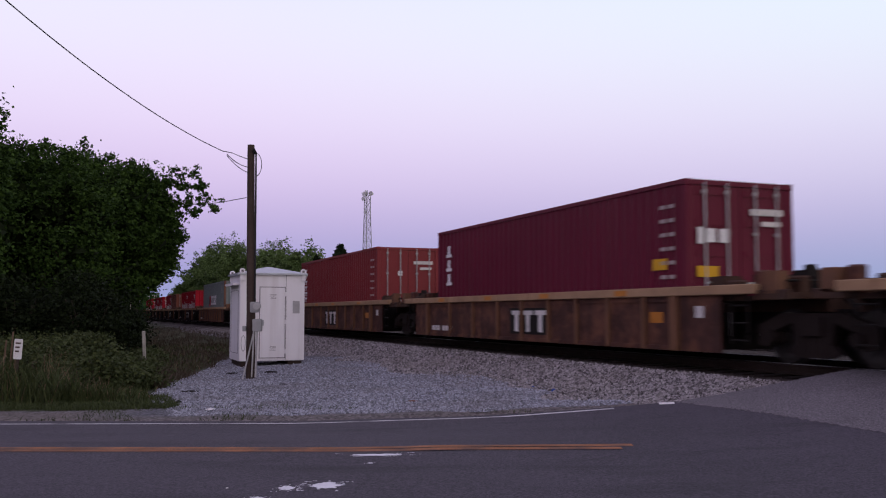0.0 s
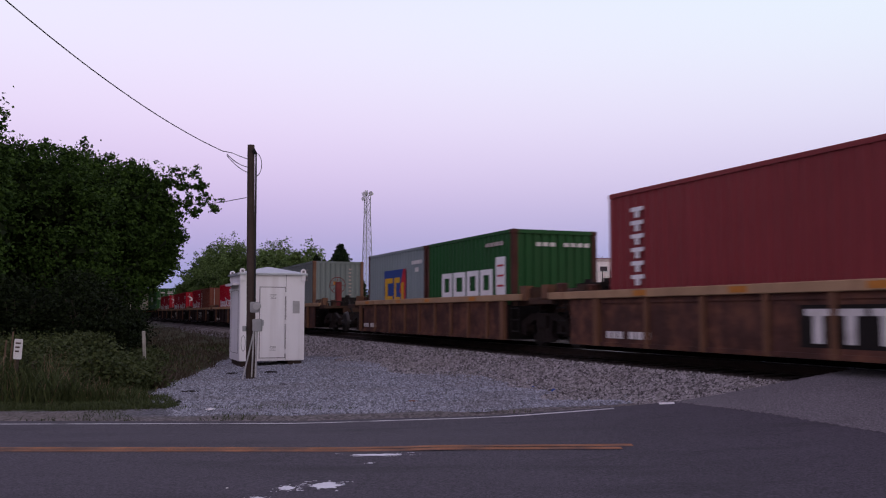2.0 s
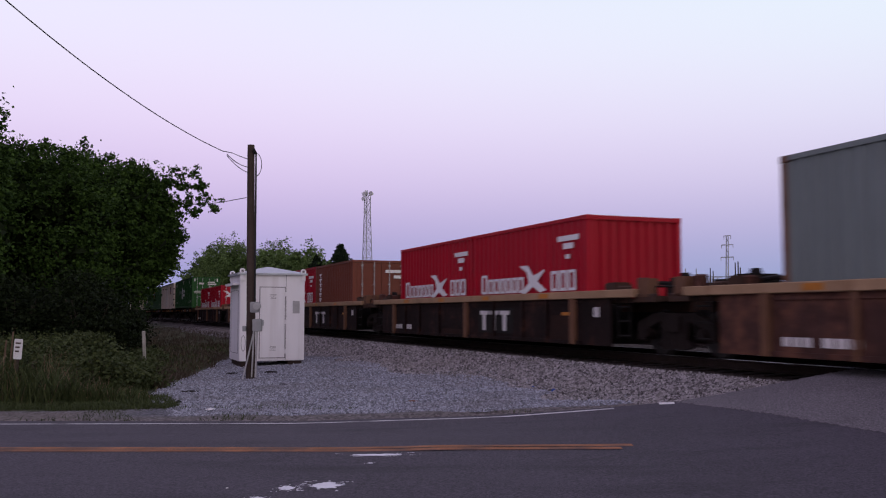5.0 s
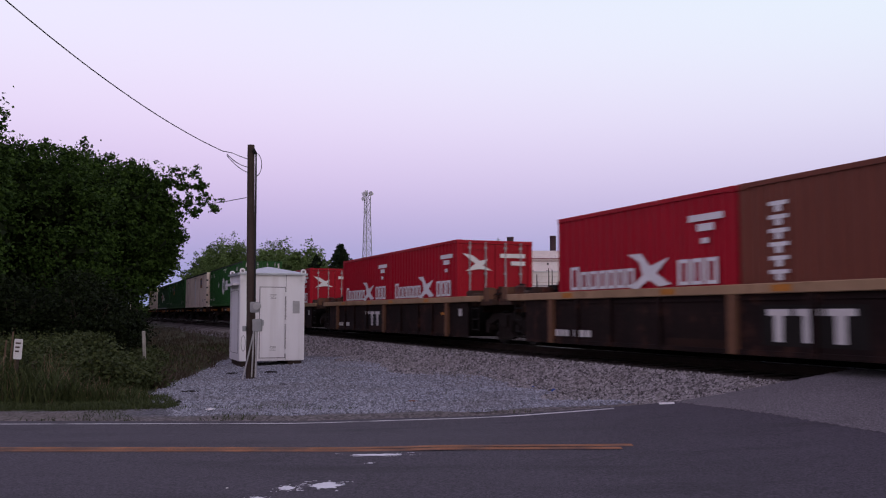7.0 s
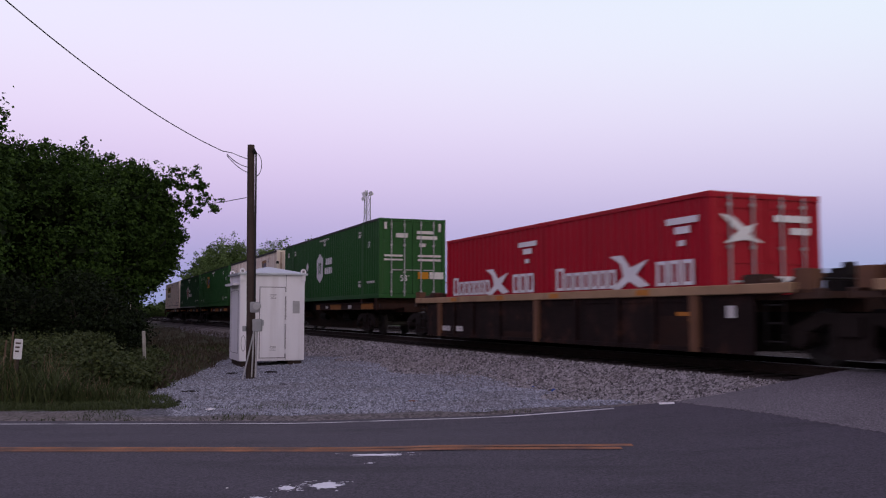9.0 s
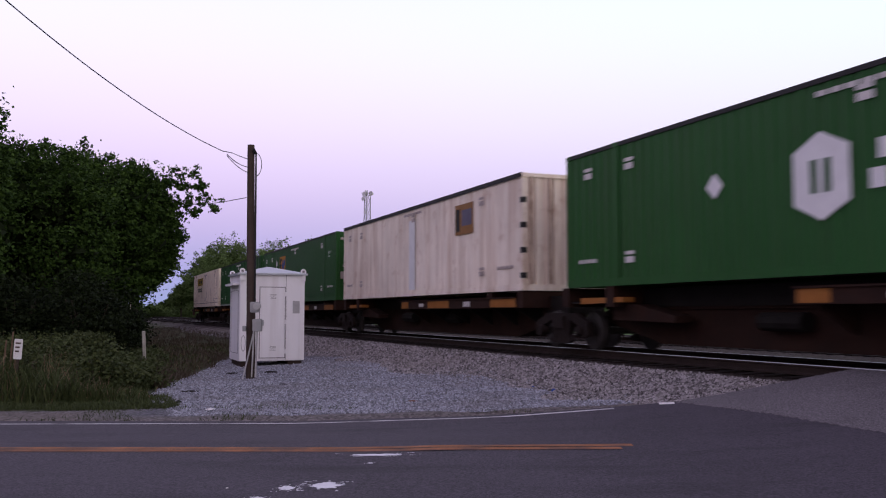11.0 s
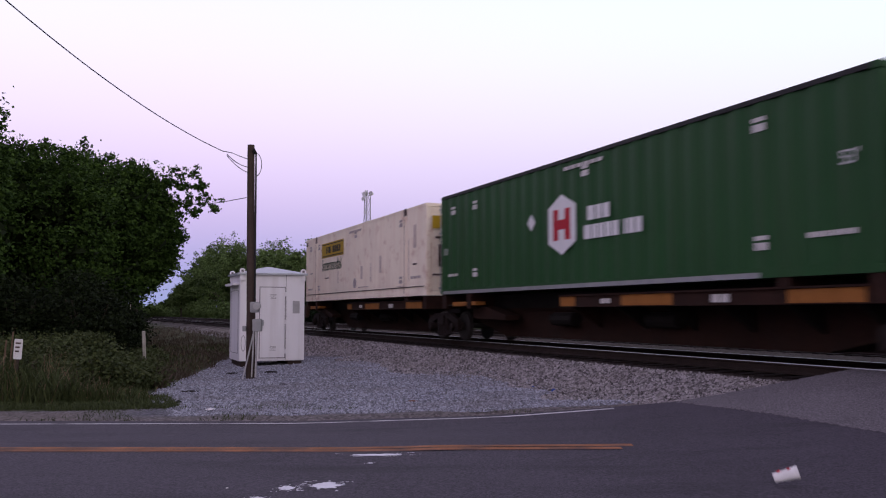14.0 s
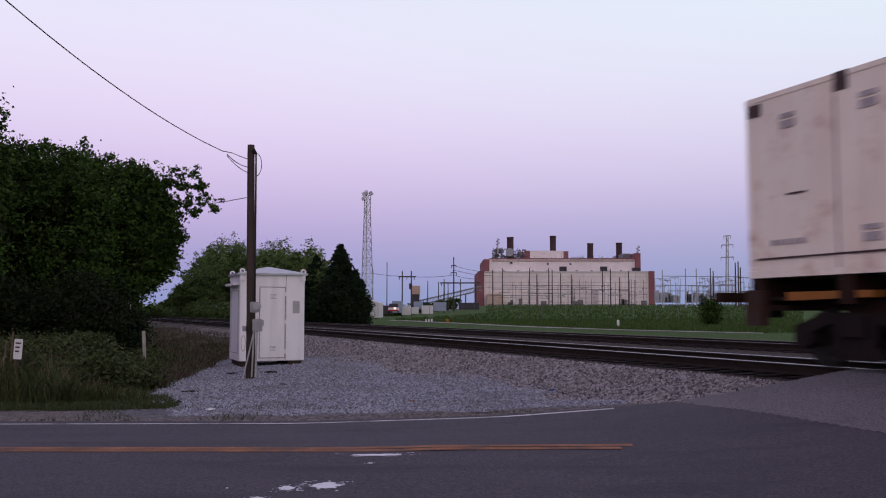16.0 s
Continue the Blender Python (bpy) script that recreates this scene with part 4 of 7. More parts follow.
    part("lower_rail", boxes((-h + .2, h - .2, -w - .010, -w, .28, .31)), M_INK_FADE, ob)
    bm = bmesh.new()
    tube(bm, (.15, -w - .004, .62), (.15, -w, .62), .2, None, 14)
    part("grey_patch", bm, M_GREYSPOT, ob, "round grey scuff")
    each("scuff", [(3.3, 3.5, -w - .003, -w, .9, 1.5), (6.9, 7.15, -w - .003, -w, 1.55, 2.3), (.95, 1.2, -w - .003, -w, .75, 1.25)], M_SCUFF, ob)
    fine_marks(ob, w, h, M_GREYSPOT)
    each("post_rust", [(px, px + .05, -w - .008, -w - .004, .1, 2.75) for px in (-6.22, 5.98)], M_RUSTY_CREAM, ob, "rusty edge of the frame post")
    each("rust_patch", [(5.3, 6.0, -w - .004, -w, .32, .36), (2.2, 2.28, -w - .004, -w, .6, 1.3), (-2.4, -2.3, -w - .004, -w, .7, 1.2), (6.4, 6.46, -w - .004, -w, .5, 1.9), (.6, 1.9, -w - .004, -w, .42, .46)], M_SCUFF, ob, "brown rust stain")
    each("rust_patch", [(-h + .05, -h + .35, -w - .006, -w, 2.58, 2.78), (-6.2, -5.95, -w - .009, -w - .004, 2.62, 2.9), (5.98, 6.25, -w - .009, -w - .004, 2.66, 2.9), (6.85, 7.2, -w - .004, -w, 1.0, 1.05), (-4.5, -3.9, -w - .004, -w, .95, .99), (-7.2, -6.8, -w - .004, -w, 1.25, 1.28)], M_INK_FADE, ob)
    end_bars(ob, h + .022, [(-1.1, 1.0, 2.1, 2.5)], M_MUSTARD, label="mustard panel on the doors")
    end_bars(ob, h + .03, [(-.9, -.6, .9, 1.6), (-.45, -.2, 1.0, 1.4), (-1.1, .6, .62, .68), (-1.0, -.2, 1.78, 1.85)], M_INK_FADE)

    c0 = 16.154 / 2
    for k, lead in enumerate((-132.232, -150.295, -167.69, -184.998, -202.437)):
        spine_car(lead - c0, first=(k == 0), last=(k == 4))


def rusty_frame(ob, material):
    """Corner posts and castings in another, rustier paint."""
    for p in ob.children:
        if p.name.startswith("corner_") and p.data:
            p.data.materials[0] = material


def upright(ob, x0, x1, top, step, w):
    """Six block letters one under the other."""
    m = (x0 + x1) / 2
    for k in range(6):
        z, d = top - step * k, step * .3
        bm = bmesh.new()
        prism(bm, [(x0, z), (x1, z), (x1, z - d), (m + .07, z - d), (m + .07, z - step * .78), (m - .07, z - step * .78), (m - .07, z - d), (x0, z - d)], "y", -w - .005, -w)
        part("lettering", bm, M_BRIGHT, ob, "white upright block lettering")


M_POST_RUST = surface("rusty_corner_paint", (.17, .085, .055), .7, 0, .3, 1.5, 25, .1)
M_CORNER_BROWN = surface("red_brown_corner_paint", (.075, .028, .022), .7, 0, .3, 1.5, 25, .1)
M_LOGO_BROWN = surface("faded_brown_panel", (.26, .13, .05), .6, 0, .2, 3, 30, .03)
M_BLUE_FADE = surface("faded_blue_grey_film", (.12, .11, .16), .6, 0, .2, 3, 30, .03)
M_RUSTY_CREAM = surface("rust_stained_cream", (.52, .40, .32), .7, 0, .3, 2, 25, .1, stain=(.15, .08, .05), stain_at=(.5, .75))
M_INK_FADE = surface("faded_black_film", (.09, .06, .055), .7, 0, .3, 3, 30, .03)
M_GREYSPOT = surface("grey_scuff", (.45, .38, .37), .7, 0, .3, 6, 40, .03)
M_SCUFF = surface("brown_scuff", (.66, .54, .47), .7, 0, .3, 6, 40, .03)


def hexagon(ob, x, z, r, w, material, q=.55):
    bm = bmesh.new()
    prism(bm, [(x, z + r), (x + q, z + r * .6), (x + q, z - r * .6), (x, z - r), (x - q, z - r * .6), (x - q, z + r * .6)], "y", -w - .005, -w)
    return part("logo_panel", bm, material, ob, "white hexagonal logo")


def diamond(ob, x, z, r, w):
    bm = bmesh.new()
    prism(bm, [(x, z + r), (x + r, z), (x, z - r), (x - r, z)], "y", -w - .005, -w)
    return part("placard", bm, M_BRIGHT, ob, "white diamond placard")


def fine_marks(ob, w, h, material=None):
    m = material or M_MARK
    for x, z in ((-5.75, 2.45), (5.5, 2.5), (-5.75, .6), (5.5, .6), (.1, 2.55), (-7.3, 2.45)):
        each("code_marking", [(x, x + .3, -w - .005, -w, z, z + .07), (x, x + .3, -w - .005, -w, z - .16, z - .04)], m, ob)
    each("code_marking", [(-.65 + .28 * k, -.43 + .28 * k, -w - .005, -w, 2.62, 2.7) for k in range(6)], m, ob)
    each("code_marking", [(-7.55 + .15 * k, -7.44 + .15 * k, -w - .005, -w, .5, .58) for k in range(5)], m, ob)
    each("code_marking", [(6.65 + .16 * k, 6.77 + .16 * k, -w - .005, -w, .56, .64) for k in range(6)], m, ob)


def spine_car(c, first=False, last=False):
    car = thing("spine_car", track_pose(c), "orange-brown articulated spine car under a container", "railcar", "spine cars of the train")
    f, r = (6.3 if first else 9.0), (-6.1 if last else -8.4)
    bm = bmesh.new()
    # fish-bellied centre sill
    prism(bm, [(r + .9, .92), (r + .9, .60), (r + 2.9, .18), (f - 2.9, .18), (f - .9, .60), (f - .9, .92)], "y", -.42, .42)
    for k in (-.42, .39):
        box(bm, r + .9, f - .9, k - .08, k + .11, .88, .93)
    part("centre_sill", bm, M_SPINE, car, "orange-brown fish-bellied centre sill")
    for sy in (-1, 1):
        bm = boxes((-.9, 7.75, *sorted((sy * 1.18, sy * 1.30)), .93, 1.18), (-.9, 7.75, *sorted((sy * 1.0, sy * 1.34)), 1.17, 1.20))
        part("side_beam", bm, M_SPINE, car, "rusty orange side beam")
        ys = sorted((sy * 1.30, sy * 1.306))
        each("side_beam_panel", [(-.85, -.2, *ys, .95, 1.16), (1.6, 3.3, *ys, .95, 1.16), (6.2, 7.7, *ys, .95, 1.16)], M_SPINE_YEL, car, "orange-yellow painted beam panel")
        ys = sorted((sy * 1.30, sy * 1.307))
        each("stencil", [(1.05, 1.2, *ys, 1.0, 1.1), (.85, 1.0, *ys, 1.0, 1.1), (4.4, 4.6, *ys, .98, 1.12), (4.65, 4.85, *ys, .98, 1.12)], M_MARK, car)
        for x in (-.6, 1.2, 2.8, 4.4, 6.0, 7.4):
            bm = bmesh.new()
            prism(bm, [(.40, .45), (1.2, .95), (1.2, 1.05), (.40, .9)] if sy > 0 else [(-.40, .45), (-.40, .9), (-1.2, 1.05), (-1.2, .95)], "x", x, x + .06)
            part("bracket", bm, M_GRIME if x > 0 else M_SPINE, car)
        bm = bmesh.new()
        prism(bm, [(-7.3, .99), (-7.3, 1.12), (-5.7, 1.12), (-5.7, 1.02)], "y", *sorted((sy * .95, sy * 1.25)))
        part("rear_arm", bm, M_SPINE_YEL, car, "faded orange arm")
        bm = bmesh.new()
        prism(bm, [(-6.4, .66), (-6.4, .98), (-5.6, .98), (-4.3, .74), (-4.3, .62)], "y", *sorted((sy * .6, sy * 1.0)))
        part("rear_bracket", bm, M_SPINE, car, "rusty tapering bracket")
    each("pedestal", [(x - .14, x + .14, -1.28, 1.28, .93, 1.345) for x in (-7.9, -6.1, 6.1, 7.9)], M_SPINE, car, "container pedestal")
    part("deck_channel", boxes((-7.0, 7.7, -.55, .55, .93, 1.30)), M_GRIME, car, "black deck channel under the container")
    part("deck_plate", boxes((-.9, 7.7, -1.17, 1.17, 1.13, 1.17)), M_GRIME, car)
    for x in (-2.4, 1.6):
        bm = bmesh.new()
        tube(bm, (x, -.6, .66), (x + 1.0, -.6, .66), .16, None, 10)
        part("air_tank", bm, M_GRIME, car, "grimy brake cylinder")
    part("walkway", boxes((-8.1, -7.0, -1.2, 1.2, 1.0, 1.05)), M_GRIME, car)
    part("coupling_deck", boxes((7.8, f - .1, -.5, .5, .80, 1.22)), M_GRIME, car)
    if last:
        bm = boxes((-8.9, -6.6, -.5, .5, .84, 1.04), (-8.9, -8.72, -1.35, 1.35, .98, 1.14))
        part("end_beam", bm, M_SPINE, car, "rusty end beam and coupler pocket")
        bm = boxes((-9.35, -8.9, -.14, .14, .72, .98))
        part("coupler", bm, M_GRIME, car)
        part("step", boxes((-8.1, -7.75, -1.36, -1.2, .6, 1.16)), M_TAN_DARK, car)
    truck(car, r if last else -8.4)
    if first:
        truck(car, 6.3)
        part("end_beam", boxes((6.6, 8.9, -.5, .5, .84, 1.04), (8.6, 8.8, -1.35, 1.35, .98, 1.14)), M_SPINE, car)
    MOVERS.append((car, c, RAIL))


build_train()

# ---------------------------------------------------------------- signal bungalow, pole, signs
M_SHED = surface("white_shed_paint", (.78, .755, .775), .5, 0, .06, .6, 20, .03, streak=(.62, .58, .58))
M_SHED_ROOF = surface("galvanised_roof", (.42, .44, .47), .45, .2, .12, 1.5, 20, .05)
M_SKID = surface("rusty_skid", (.05, .035, .03), .85, 0, .3, 3, 30, .2)
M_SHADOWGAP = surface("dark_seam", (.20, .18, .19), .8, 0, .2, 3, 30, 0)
M_POLE = surface("weathered_pole_wood", (.070, .050, .042), .9, 0, .4, 1.5, 18, .5, streak=(.03, .022, .019))
M_METER = surface("grey_meter_enamel", (.30, .30, .31), .5, .2, .15, 4, 30, .05)
M_CABLE = surface("black_cable", (.02, .02, .022), .6, 0, .2, 4, 30, 0)
M_CONDUIT = surface("grey_conduit", (.40, .39, .39), .6, 0, .2, 4, 30, .05)
M_SIGN = surface("white_sign_enamel", (.66, .64, .64), .5, 0, .1, 4, 30, .02)
M_LITTER = surface("white_litter", (.7, .68, .66), .8, 0, .15, 8, 40, .1)


def px_place(px, py, Y):
    """A place Y metres ahead, at a given bearing and elevation of the view."""
    b = (441 - py) / 1615.2
    c, s = math.cos(radians(4.022)), math.sin(radians(4.022))
    k = Y / (c - b * s)
    return Vector(((px - 784) / 1615.2 * k, Y, 1.5 + (s + b * c) * k))


def build_shed():
    # local x along its door wall, y back along the track
    base = px_place(423, 640, 24.5)
    g = base.z - .10
    sh = thing("signal_bungalow", Matrix.Translation((base.x, base.y, g)) @ pose(0, 0, 0, 0, 0, 90 + TURN + 0.0), "white steel signal bungalow with a low hipped roof on skids", "equipment shed")
    W, Dp, z0, z1 = 1.76, 1.68, .10, 2.42
    bm = boxes((0, W, 0, Dp, z0, z1))
    bmesh.ops.bevel(bm, geom=bm.edges[:], offset=.015, segments=2, affect="EDGES")
    body = part("body", bm, M_SHED, sh)
    # hipped roof with a small overhang
    bm = bmesh.new()
    o = .07
    lo = [bm.verts.new(p) for p in ((-o, -o, z1), (W + o, -o, z1), (W + o, Dp + o, z1), (-o, Dp + o, z1))]
    up = [bm.verts.new((p.co.x, p.co.y, z1 + .05)) for p in lo]
    top = [bm.verts.new((W * .5, Dp * .42, z1 + .26)), bm.verts.new((W * .5, Dp * .58, z1 + .26))]
    bm.faces.new(lo[::-1])
    for k in range(4):
        bm.faces.new((lo[k], lo[(k + 1) % 4], up[(k + 1) % 4], up[k]))
    bm.faces.new((up[0], up[1], top[0]))
    bm.faces.new((up[1], up[2], top[1], top[0]))
    bm.faces.new((up[2], up[3], top[1]))
    bm.faces.new((up[3], up[0], top[0], top[1]))
    part("roof", bm, M_SHED_ROOF, sh, "pale grey galvanised hipped roof")
    # door
    d0, d1, e0, e1 = .54, 1.21, .19, 2.08
    door = part("door", boxes((d0, d1, -.03, 0, e0, e1)), M_SHED, sh, "white flush steel door")
    part("door_seam", boxes((d0 - .02, d0, -.008, 0, e0 - .02, e1 + .02), (d1, d1 + .02, -.008, 0, e0 - .02, e1 + .02), (d0, d1, -.008, 0, e1, e1 + .02), (d0, d1, -.008, 0, e0 - .02, e0)), M_SHADOWGAP, door)
    for z in (.38, 1.78):
        for k in range(4):
            part("louvre", boxes((.81, .97, -.034, -.03, z + .035 * k, z + .035 * k + .009)), M_SHADOWGAP, door, "small dark vent slot")
    for z in (.35, 1.15, 1.9):
        part("hinge", boxes((d1 - .01, d1 + .05, -.05, 0, z - .06, z + .06)), M_SHED, door)
    part("handle", boxes((d0 + .05, d0 + .09, -.07, -.03, 1.05, 1.2)), M_METER, door)
    part("notice", boxes((1.43, 1.62, -.006, 0, 1.38, 1.72)), M_CONDUIT, sh, "small faded grey notice plate")
    part("wall_seam", boxes((1.24, 1.25, -.006, 0, z0 + .02, z1)), M_SHADOWGAP, sh)
    for x in (.05, W - .05):
        for y in (-.03, Dp + .03):
            bm = bmesh.new()
            box(bm, x - .06, x + .06, y - .015, y + .015, z1 - .16, z1 + .1)
            tube(bm, (x, y - .02, z1 + .1), (x, y + .02, z1 + .1), .075, None, 14)
            part("lifting_eye", bm, M_SHED, sh, "white steel lifting lug")
            part("lug_hole", boxes((x - .03, x + .03, y - .022, y + .022, z1 + .07, z1 + .13)), M_SHADOWGAP, sh)
    part("side_seam", boxes((-.006, 0, .25, Dp - .2, .3, .31), (-.006, 0, .25, Dp - .2, 2.0, 2.01), (-.006, 0, .25, .26, .3, 2.0), (-.006, 0, Dp - .2, Dp - .19, .3, 2.0)), M_SHADOWGAP, sh)
    part("hood", boxes((-.16, 0, .2, Dp - .1, 2.14, 2.2)), M_SHED, sh, "small white rain hood over the side door")
    for x in (.06, W - .42):
        part("skid", boxes((x, x + .36, .05, Dp - .05, -.12, .10)), M_SKID, sh, "dark skid block")


build_shed()


def build_pole():
    base = px_place(443, 667, 20.7)
    p = thing("utility_pole", Matrix.Translation(base), "weathered wooden service pole with meter boxes and conduits", "utility pole")
    bm = bmesh.new()
    pts = [(0, 0, -.3, .105), (-.005, 0, 1.4, .10), (-.03, 0, 2.8, .092), (-.05, 0, 4.2, .085), (-.06, 0, 5.27, .08)]
    for a, b2 in zip(pts, pts[1:]):
        tube(bm, a[:3], b2[:3], a[3], b2[3], 14)
    part("shaft", bm, M_POLE, p, smooth=False)
    bm = boxes((.02, .2, -.26, -.08, 1.44, 1.68))
    bmesh.ops.bevel(bm, geom=bm.edges[:], offset=.015, segments=2, affect="EDGES")
    m = part("meter_box", bm, M_METER, p, "grey electricity meter box")
    bm = bmesh.new()
    tube(bm, (.19, -.26, 1.58), (.19, -.36, 1.58), .085, .08, 16)
    part("meter_glass", bm, M_CONDUIT, m, "round pale meter glass")
    bm = boxes((.08, .28, -.26, -.1, 1.02, 1.30))
    bmesh.ops.bevel(bm, geom=bm.edges[:], offset=.015, segments=2, affect="EDGES")
    part("breaker_box", bm, M_METER, p, "grey breaker box")
    bm = boxes((-.16, -.09, -.16, -.06, 1.02, 1.14))
    part("junction_box", bm, M_METER, p)
    bm = bmesh.new()
    tube(bm, (.15, -.17, 0), (.17, -.17, 1.05), .022, None, 8)
    part("conduit", bm, M_CONDUIT, p)
    bm = bmesh.new()
    tube(bm, (-.12, -.25, -.05), (.1, -.12, 1.05), .018, None, 8)
    part("conduit", bm, M_CONDUIT, p)
    bm = bmesh.new()
    tube(bm, (.06, -.15, 0), (.1, -.15, 1.05), .018, None, 8)
    part("conduit", bm, M_CONDUIT, p)
    bm = bmesh.new()
    tube(bm, (.10, -.1, 1.66), (.07, -.06, 5.05), .02, None, 8)
    tube(bm, (.07, -.06, 5.05), (.02, -.12, 5.16), .035, .03, 8)
    part("service_mast", bm, M_CABLE, p, "dark conduit up the pole")
    # loops of cable at the head
    bm = bmesh.new()
    prev = None
    for k in range(13):
        a = math.pi * k / 12
        q = Vector((.05 + .16 * math.sin(a), -.1, 4.55 + .28 * math.cos(a) + .25))
        if prev is not None:
            tube(bm, prev, q, .008, None, 5)
        prev = q
    for zz in (4.62, 4.75):
        prev = None
        for k in range(9):
            u = k / 8
            q = Vector((-.08 - .42 * u, -.05 - .4 * u, zz - .12 * u + .25 * u * u + (.1 if zz > 4.7 else .2) * u))
            if prev is not None:
                tube(bm, prev, q, .009, None, 5)
            prev = q
    part("cable_loop", bm, M_CABLE, p)
    prev = None
    bm = bmesh.new()
    for k in range(9):
        a = 2 * math.pi * k / 8
        q = Vector((-.15 + .05 * math.sin(a), -.1, .75 + .18 * math.cos(a)))
        if prev is not None:
            tube(bm, prev, q, .008, None, 5)
        prev = q
    part("cord_loop", bm, M_CONDUIT, p)

    # overhead service drop: hangs from the pole and runs over the road
    bm = bmesh.new()
    pts = []
    for k in range(41):
        y = 20.6 - 19.0 * k / 40
        u = 19.5 - y
        pts.append((-4.42 - .168 * (20.7 - y), y, 4.93 + .0137 * u * u + (.05 if u < 0 else 0)))
    sweep(bm, pts, .009)
    solo("overhead_cable", bm, M_CABLE, "black sagging overhead service cable", "cable")
    bm = bmesh.new()
    a, b2 = px_place(436, 350, 20.7), px_place(330, 362, 37)
    sweep(bm, [a.lerp(b2, k / 16) - Vector((0, 0, .06 * math.sin(math.pi * k / 16))) for k in range(17)], .009)
    solo("overhead_cable", bm, M_CABLE, "thin black cable from the pole into the trees", "cable")


build_pole()


def small_sign(px, py0, py1, wpx, Y, name):
    top, bot = px_place(px, py0, Y), px_place(px, py1, Y)
    w, h = wpx * Y / 1615, top.z - bot.z
    z = ground_z(top.x, Y)
    s = thing(name, Matrix.Translation((top.x, Y, z)) @ pose(0, 0, 0, 0, 3, 8), "small white rectangular sign on a post in the weeds", "sign")
    part("post", boxes((-.025, .025, .0, .04, -.1, top.z - z)), M_POLE, s)
    bm = boxes((-w / 2, w / 2, -.015, 0, bot.z - z, top.z - z))
    part("plate", bm, M_SIGN, s, "white enamel plate")
    bm = boxes(*[(-w * .32, w * (.3 - .08 * k), -.02, -.015, bot.z - z + h * (.75 - .2 * k), bot.z - z + h * (.83 - .2 * k)) for k in range(3)])
    part("bars", bm, M_INK_FADE, s)


small_sign(28, 600, 636, 14, 16.6, "warning_sign")


def marker_post(px, py0, py1, Y, w=.09):
    a, b2 = px_place(px - 2, py0, Y), px_place(px + 2, py1, Y)
    h = a.z - b2.z
    bm = boxes((-w / 2, w / 2, -w / 2, w / 2, -.3, h))
    bmesh.ops.bevel(bm, geom=bm.edges[:], offset=.015, segments=1, affect="EDGES")
    solo("marker_post", bm, M_OFFWHITE, "weathered whitish concrete marker post in the weeds", "post", Matrix.Translation((b2.x, Y, b2.z)) @ pose(0, 0, 0, 0, -3, 20))


M_OFFWHITE = surface("weathered_white_post", (.36, .34, .30), .85, 0, .25, 3, 30, .2)
marker_post(254, 586, 643, 25.6)
bm = bmesh.new()
for k, (dx, h) in enumerate(((0, .55), (.12, .7), (.2, .45))):
    tube(bm, (dx, 0, -.3), (dx + .05, .02, h), .022, .015, 6)
solo("broken_stake", bm, surface("dry_cane", (.15, .10, .07), .9, 0, .3, 3, 30, .2), "bleached broken stakes in the weeds", "stake", Matrix.Translation(px_place(4, 655, 16.9)))

# ---------------------------------------------------------------- greenery
L_NEAR = leaf_material("maple_leaves", (.015, .032, .007), (.055, .100, .018))
# near-black green: shade at the wood's foot is put into the leaf colour
L_SHADE = leaf_material("undergrowth_with_painted_shade", (.006, .010, .004), (.018, .027, .009))
# darker green for inner leaves: the crown's inner shade is put into the colour
L_CORE = leaf_material("leaves_painted_as_shaded", (.007, .011, .004), (.016, .025, .008))
# paler green for far trees, with the haze of distance put into the colour
L_FAR = leaf_material("haze_paled_leaves", (.052, .086, .026), (.150, .215, .070))
# the same for far crowns: inner shade as a darker leaf colour
L_FAR_IN = leaf_material("distant_leaves_painted_as_shaded", (.030, .050, .016), (.060, .090, .028))
L_CEDAR = leaf_material("cedar_needles", (.010, .018, .009), (.022, .036, .016))
L_WEED = leaf_material("weed_leaves", (.030, .042, .016), (.080, .095, .036))
M_BARK = surface("grey_brown_bark", (.075, .060, .048), .95, 0, .35, 2, 20, .6)


def leaves_mesh(name, centres, size, material, rng, up=.3, stretch=1.0):
    """Many small folded leaves round given points."""
    n = len(centres)
    c = np.asarray(centres, dtype=float)
    d = rng.normal(size=(n, 3))
    d /= np.linalg.norm(d, axis=1)[:, None]
    d[:, 2] = d[:, 2] * .7 - .1
    e = rng.normal(size=(n, 3))
    e[:, 2] += up
    e = np.cross(d, e)
    e /= np.linalg.norm(e, axis=1)[:, None] + 1e-9
    s = size * rng.uniform(.55, 1.35, size=(n, 1))
    a, b2 = c - d * s * .5 * stretch, c + d * s * .5 * stretch
    nrm = np.cross(d, e)
    l, r = c + e * s * .33 + nrm * s * .12, c - e * s * .33 + nrm * s * .12
    v = np.stack([a, l, b2, r], axis=1).reshape(-1, 3)
    k = np.arange(n) * 4
    f = np.stack([k, k + 1, k + 2, k, k + 2, k + 3], axis=1).reshape(-1, 3)
    me = bpy.data.meshes.new(name)
    me.from_pydata(v.tolist(), [], f.tolist())
    me.materials.append(material)
    return me


def crown_points(rng, centre, rad, clumps, per, spread_r, hollow=.55, lump=.35):
    """Points in uneven clumps through a lumpy ellipsoid."""
    pts = []
    seed = rng.uniform(0, 50)
    for _ in range(clumps):
        d = rng.normal(size=3)
        d /= np.linalg.norm(d)
        q = hollow + (1 - hollow) * rng.uniform() ** .6
        lumpy = 1 + lump * noise.noise((d[0] * 1.7 + seed, d[1] * 1.7, d[2] * 1.7))
        p = np.array(centre) + d * np.array(rad) * q * lumpy
        k = int(per * rng.uniform(.5, 1.4))
        pts.append(p + rng.normal(size=(k, 3)) * spread_r * np.array([1, 1, .65]) * rng.uniform(.6, 1.3))
    return np.concatenate(pts)


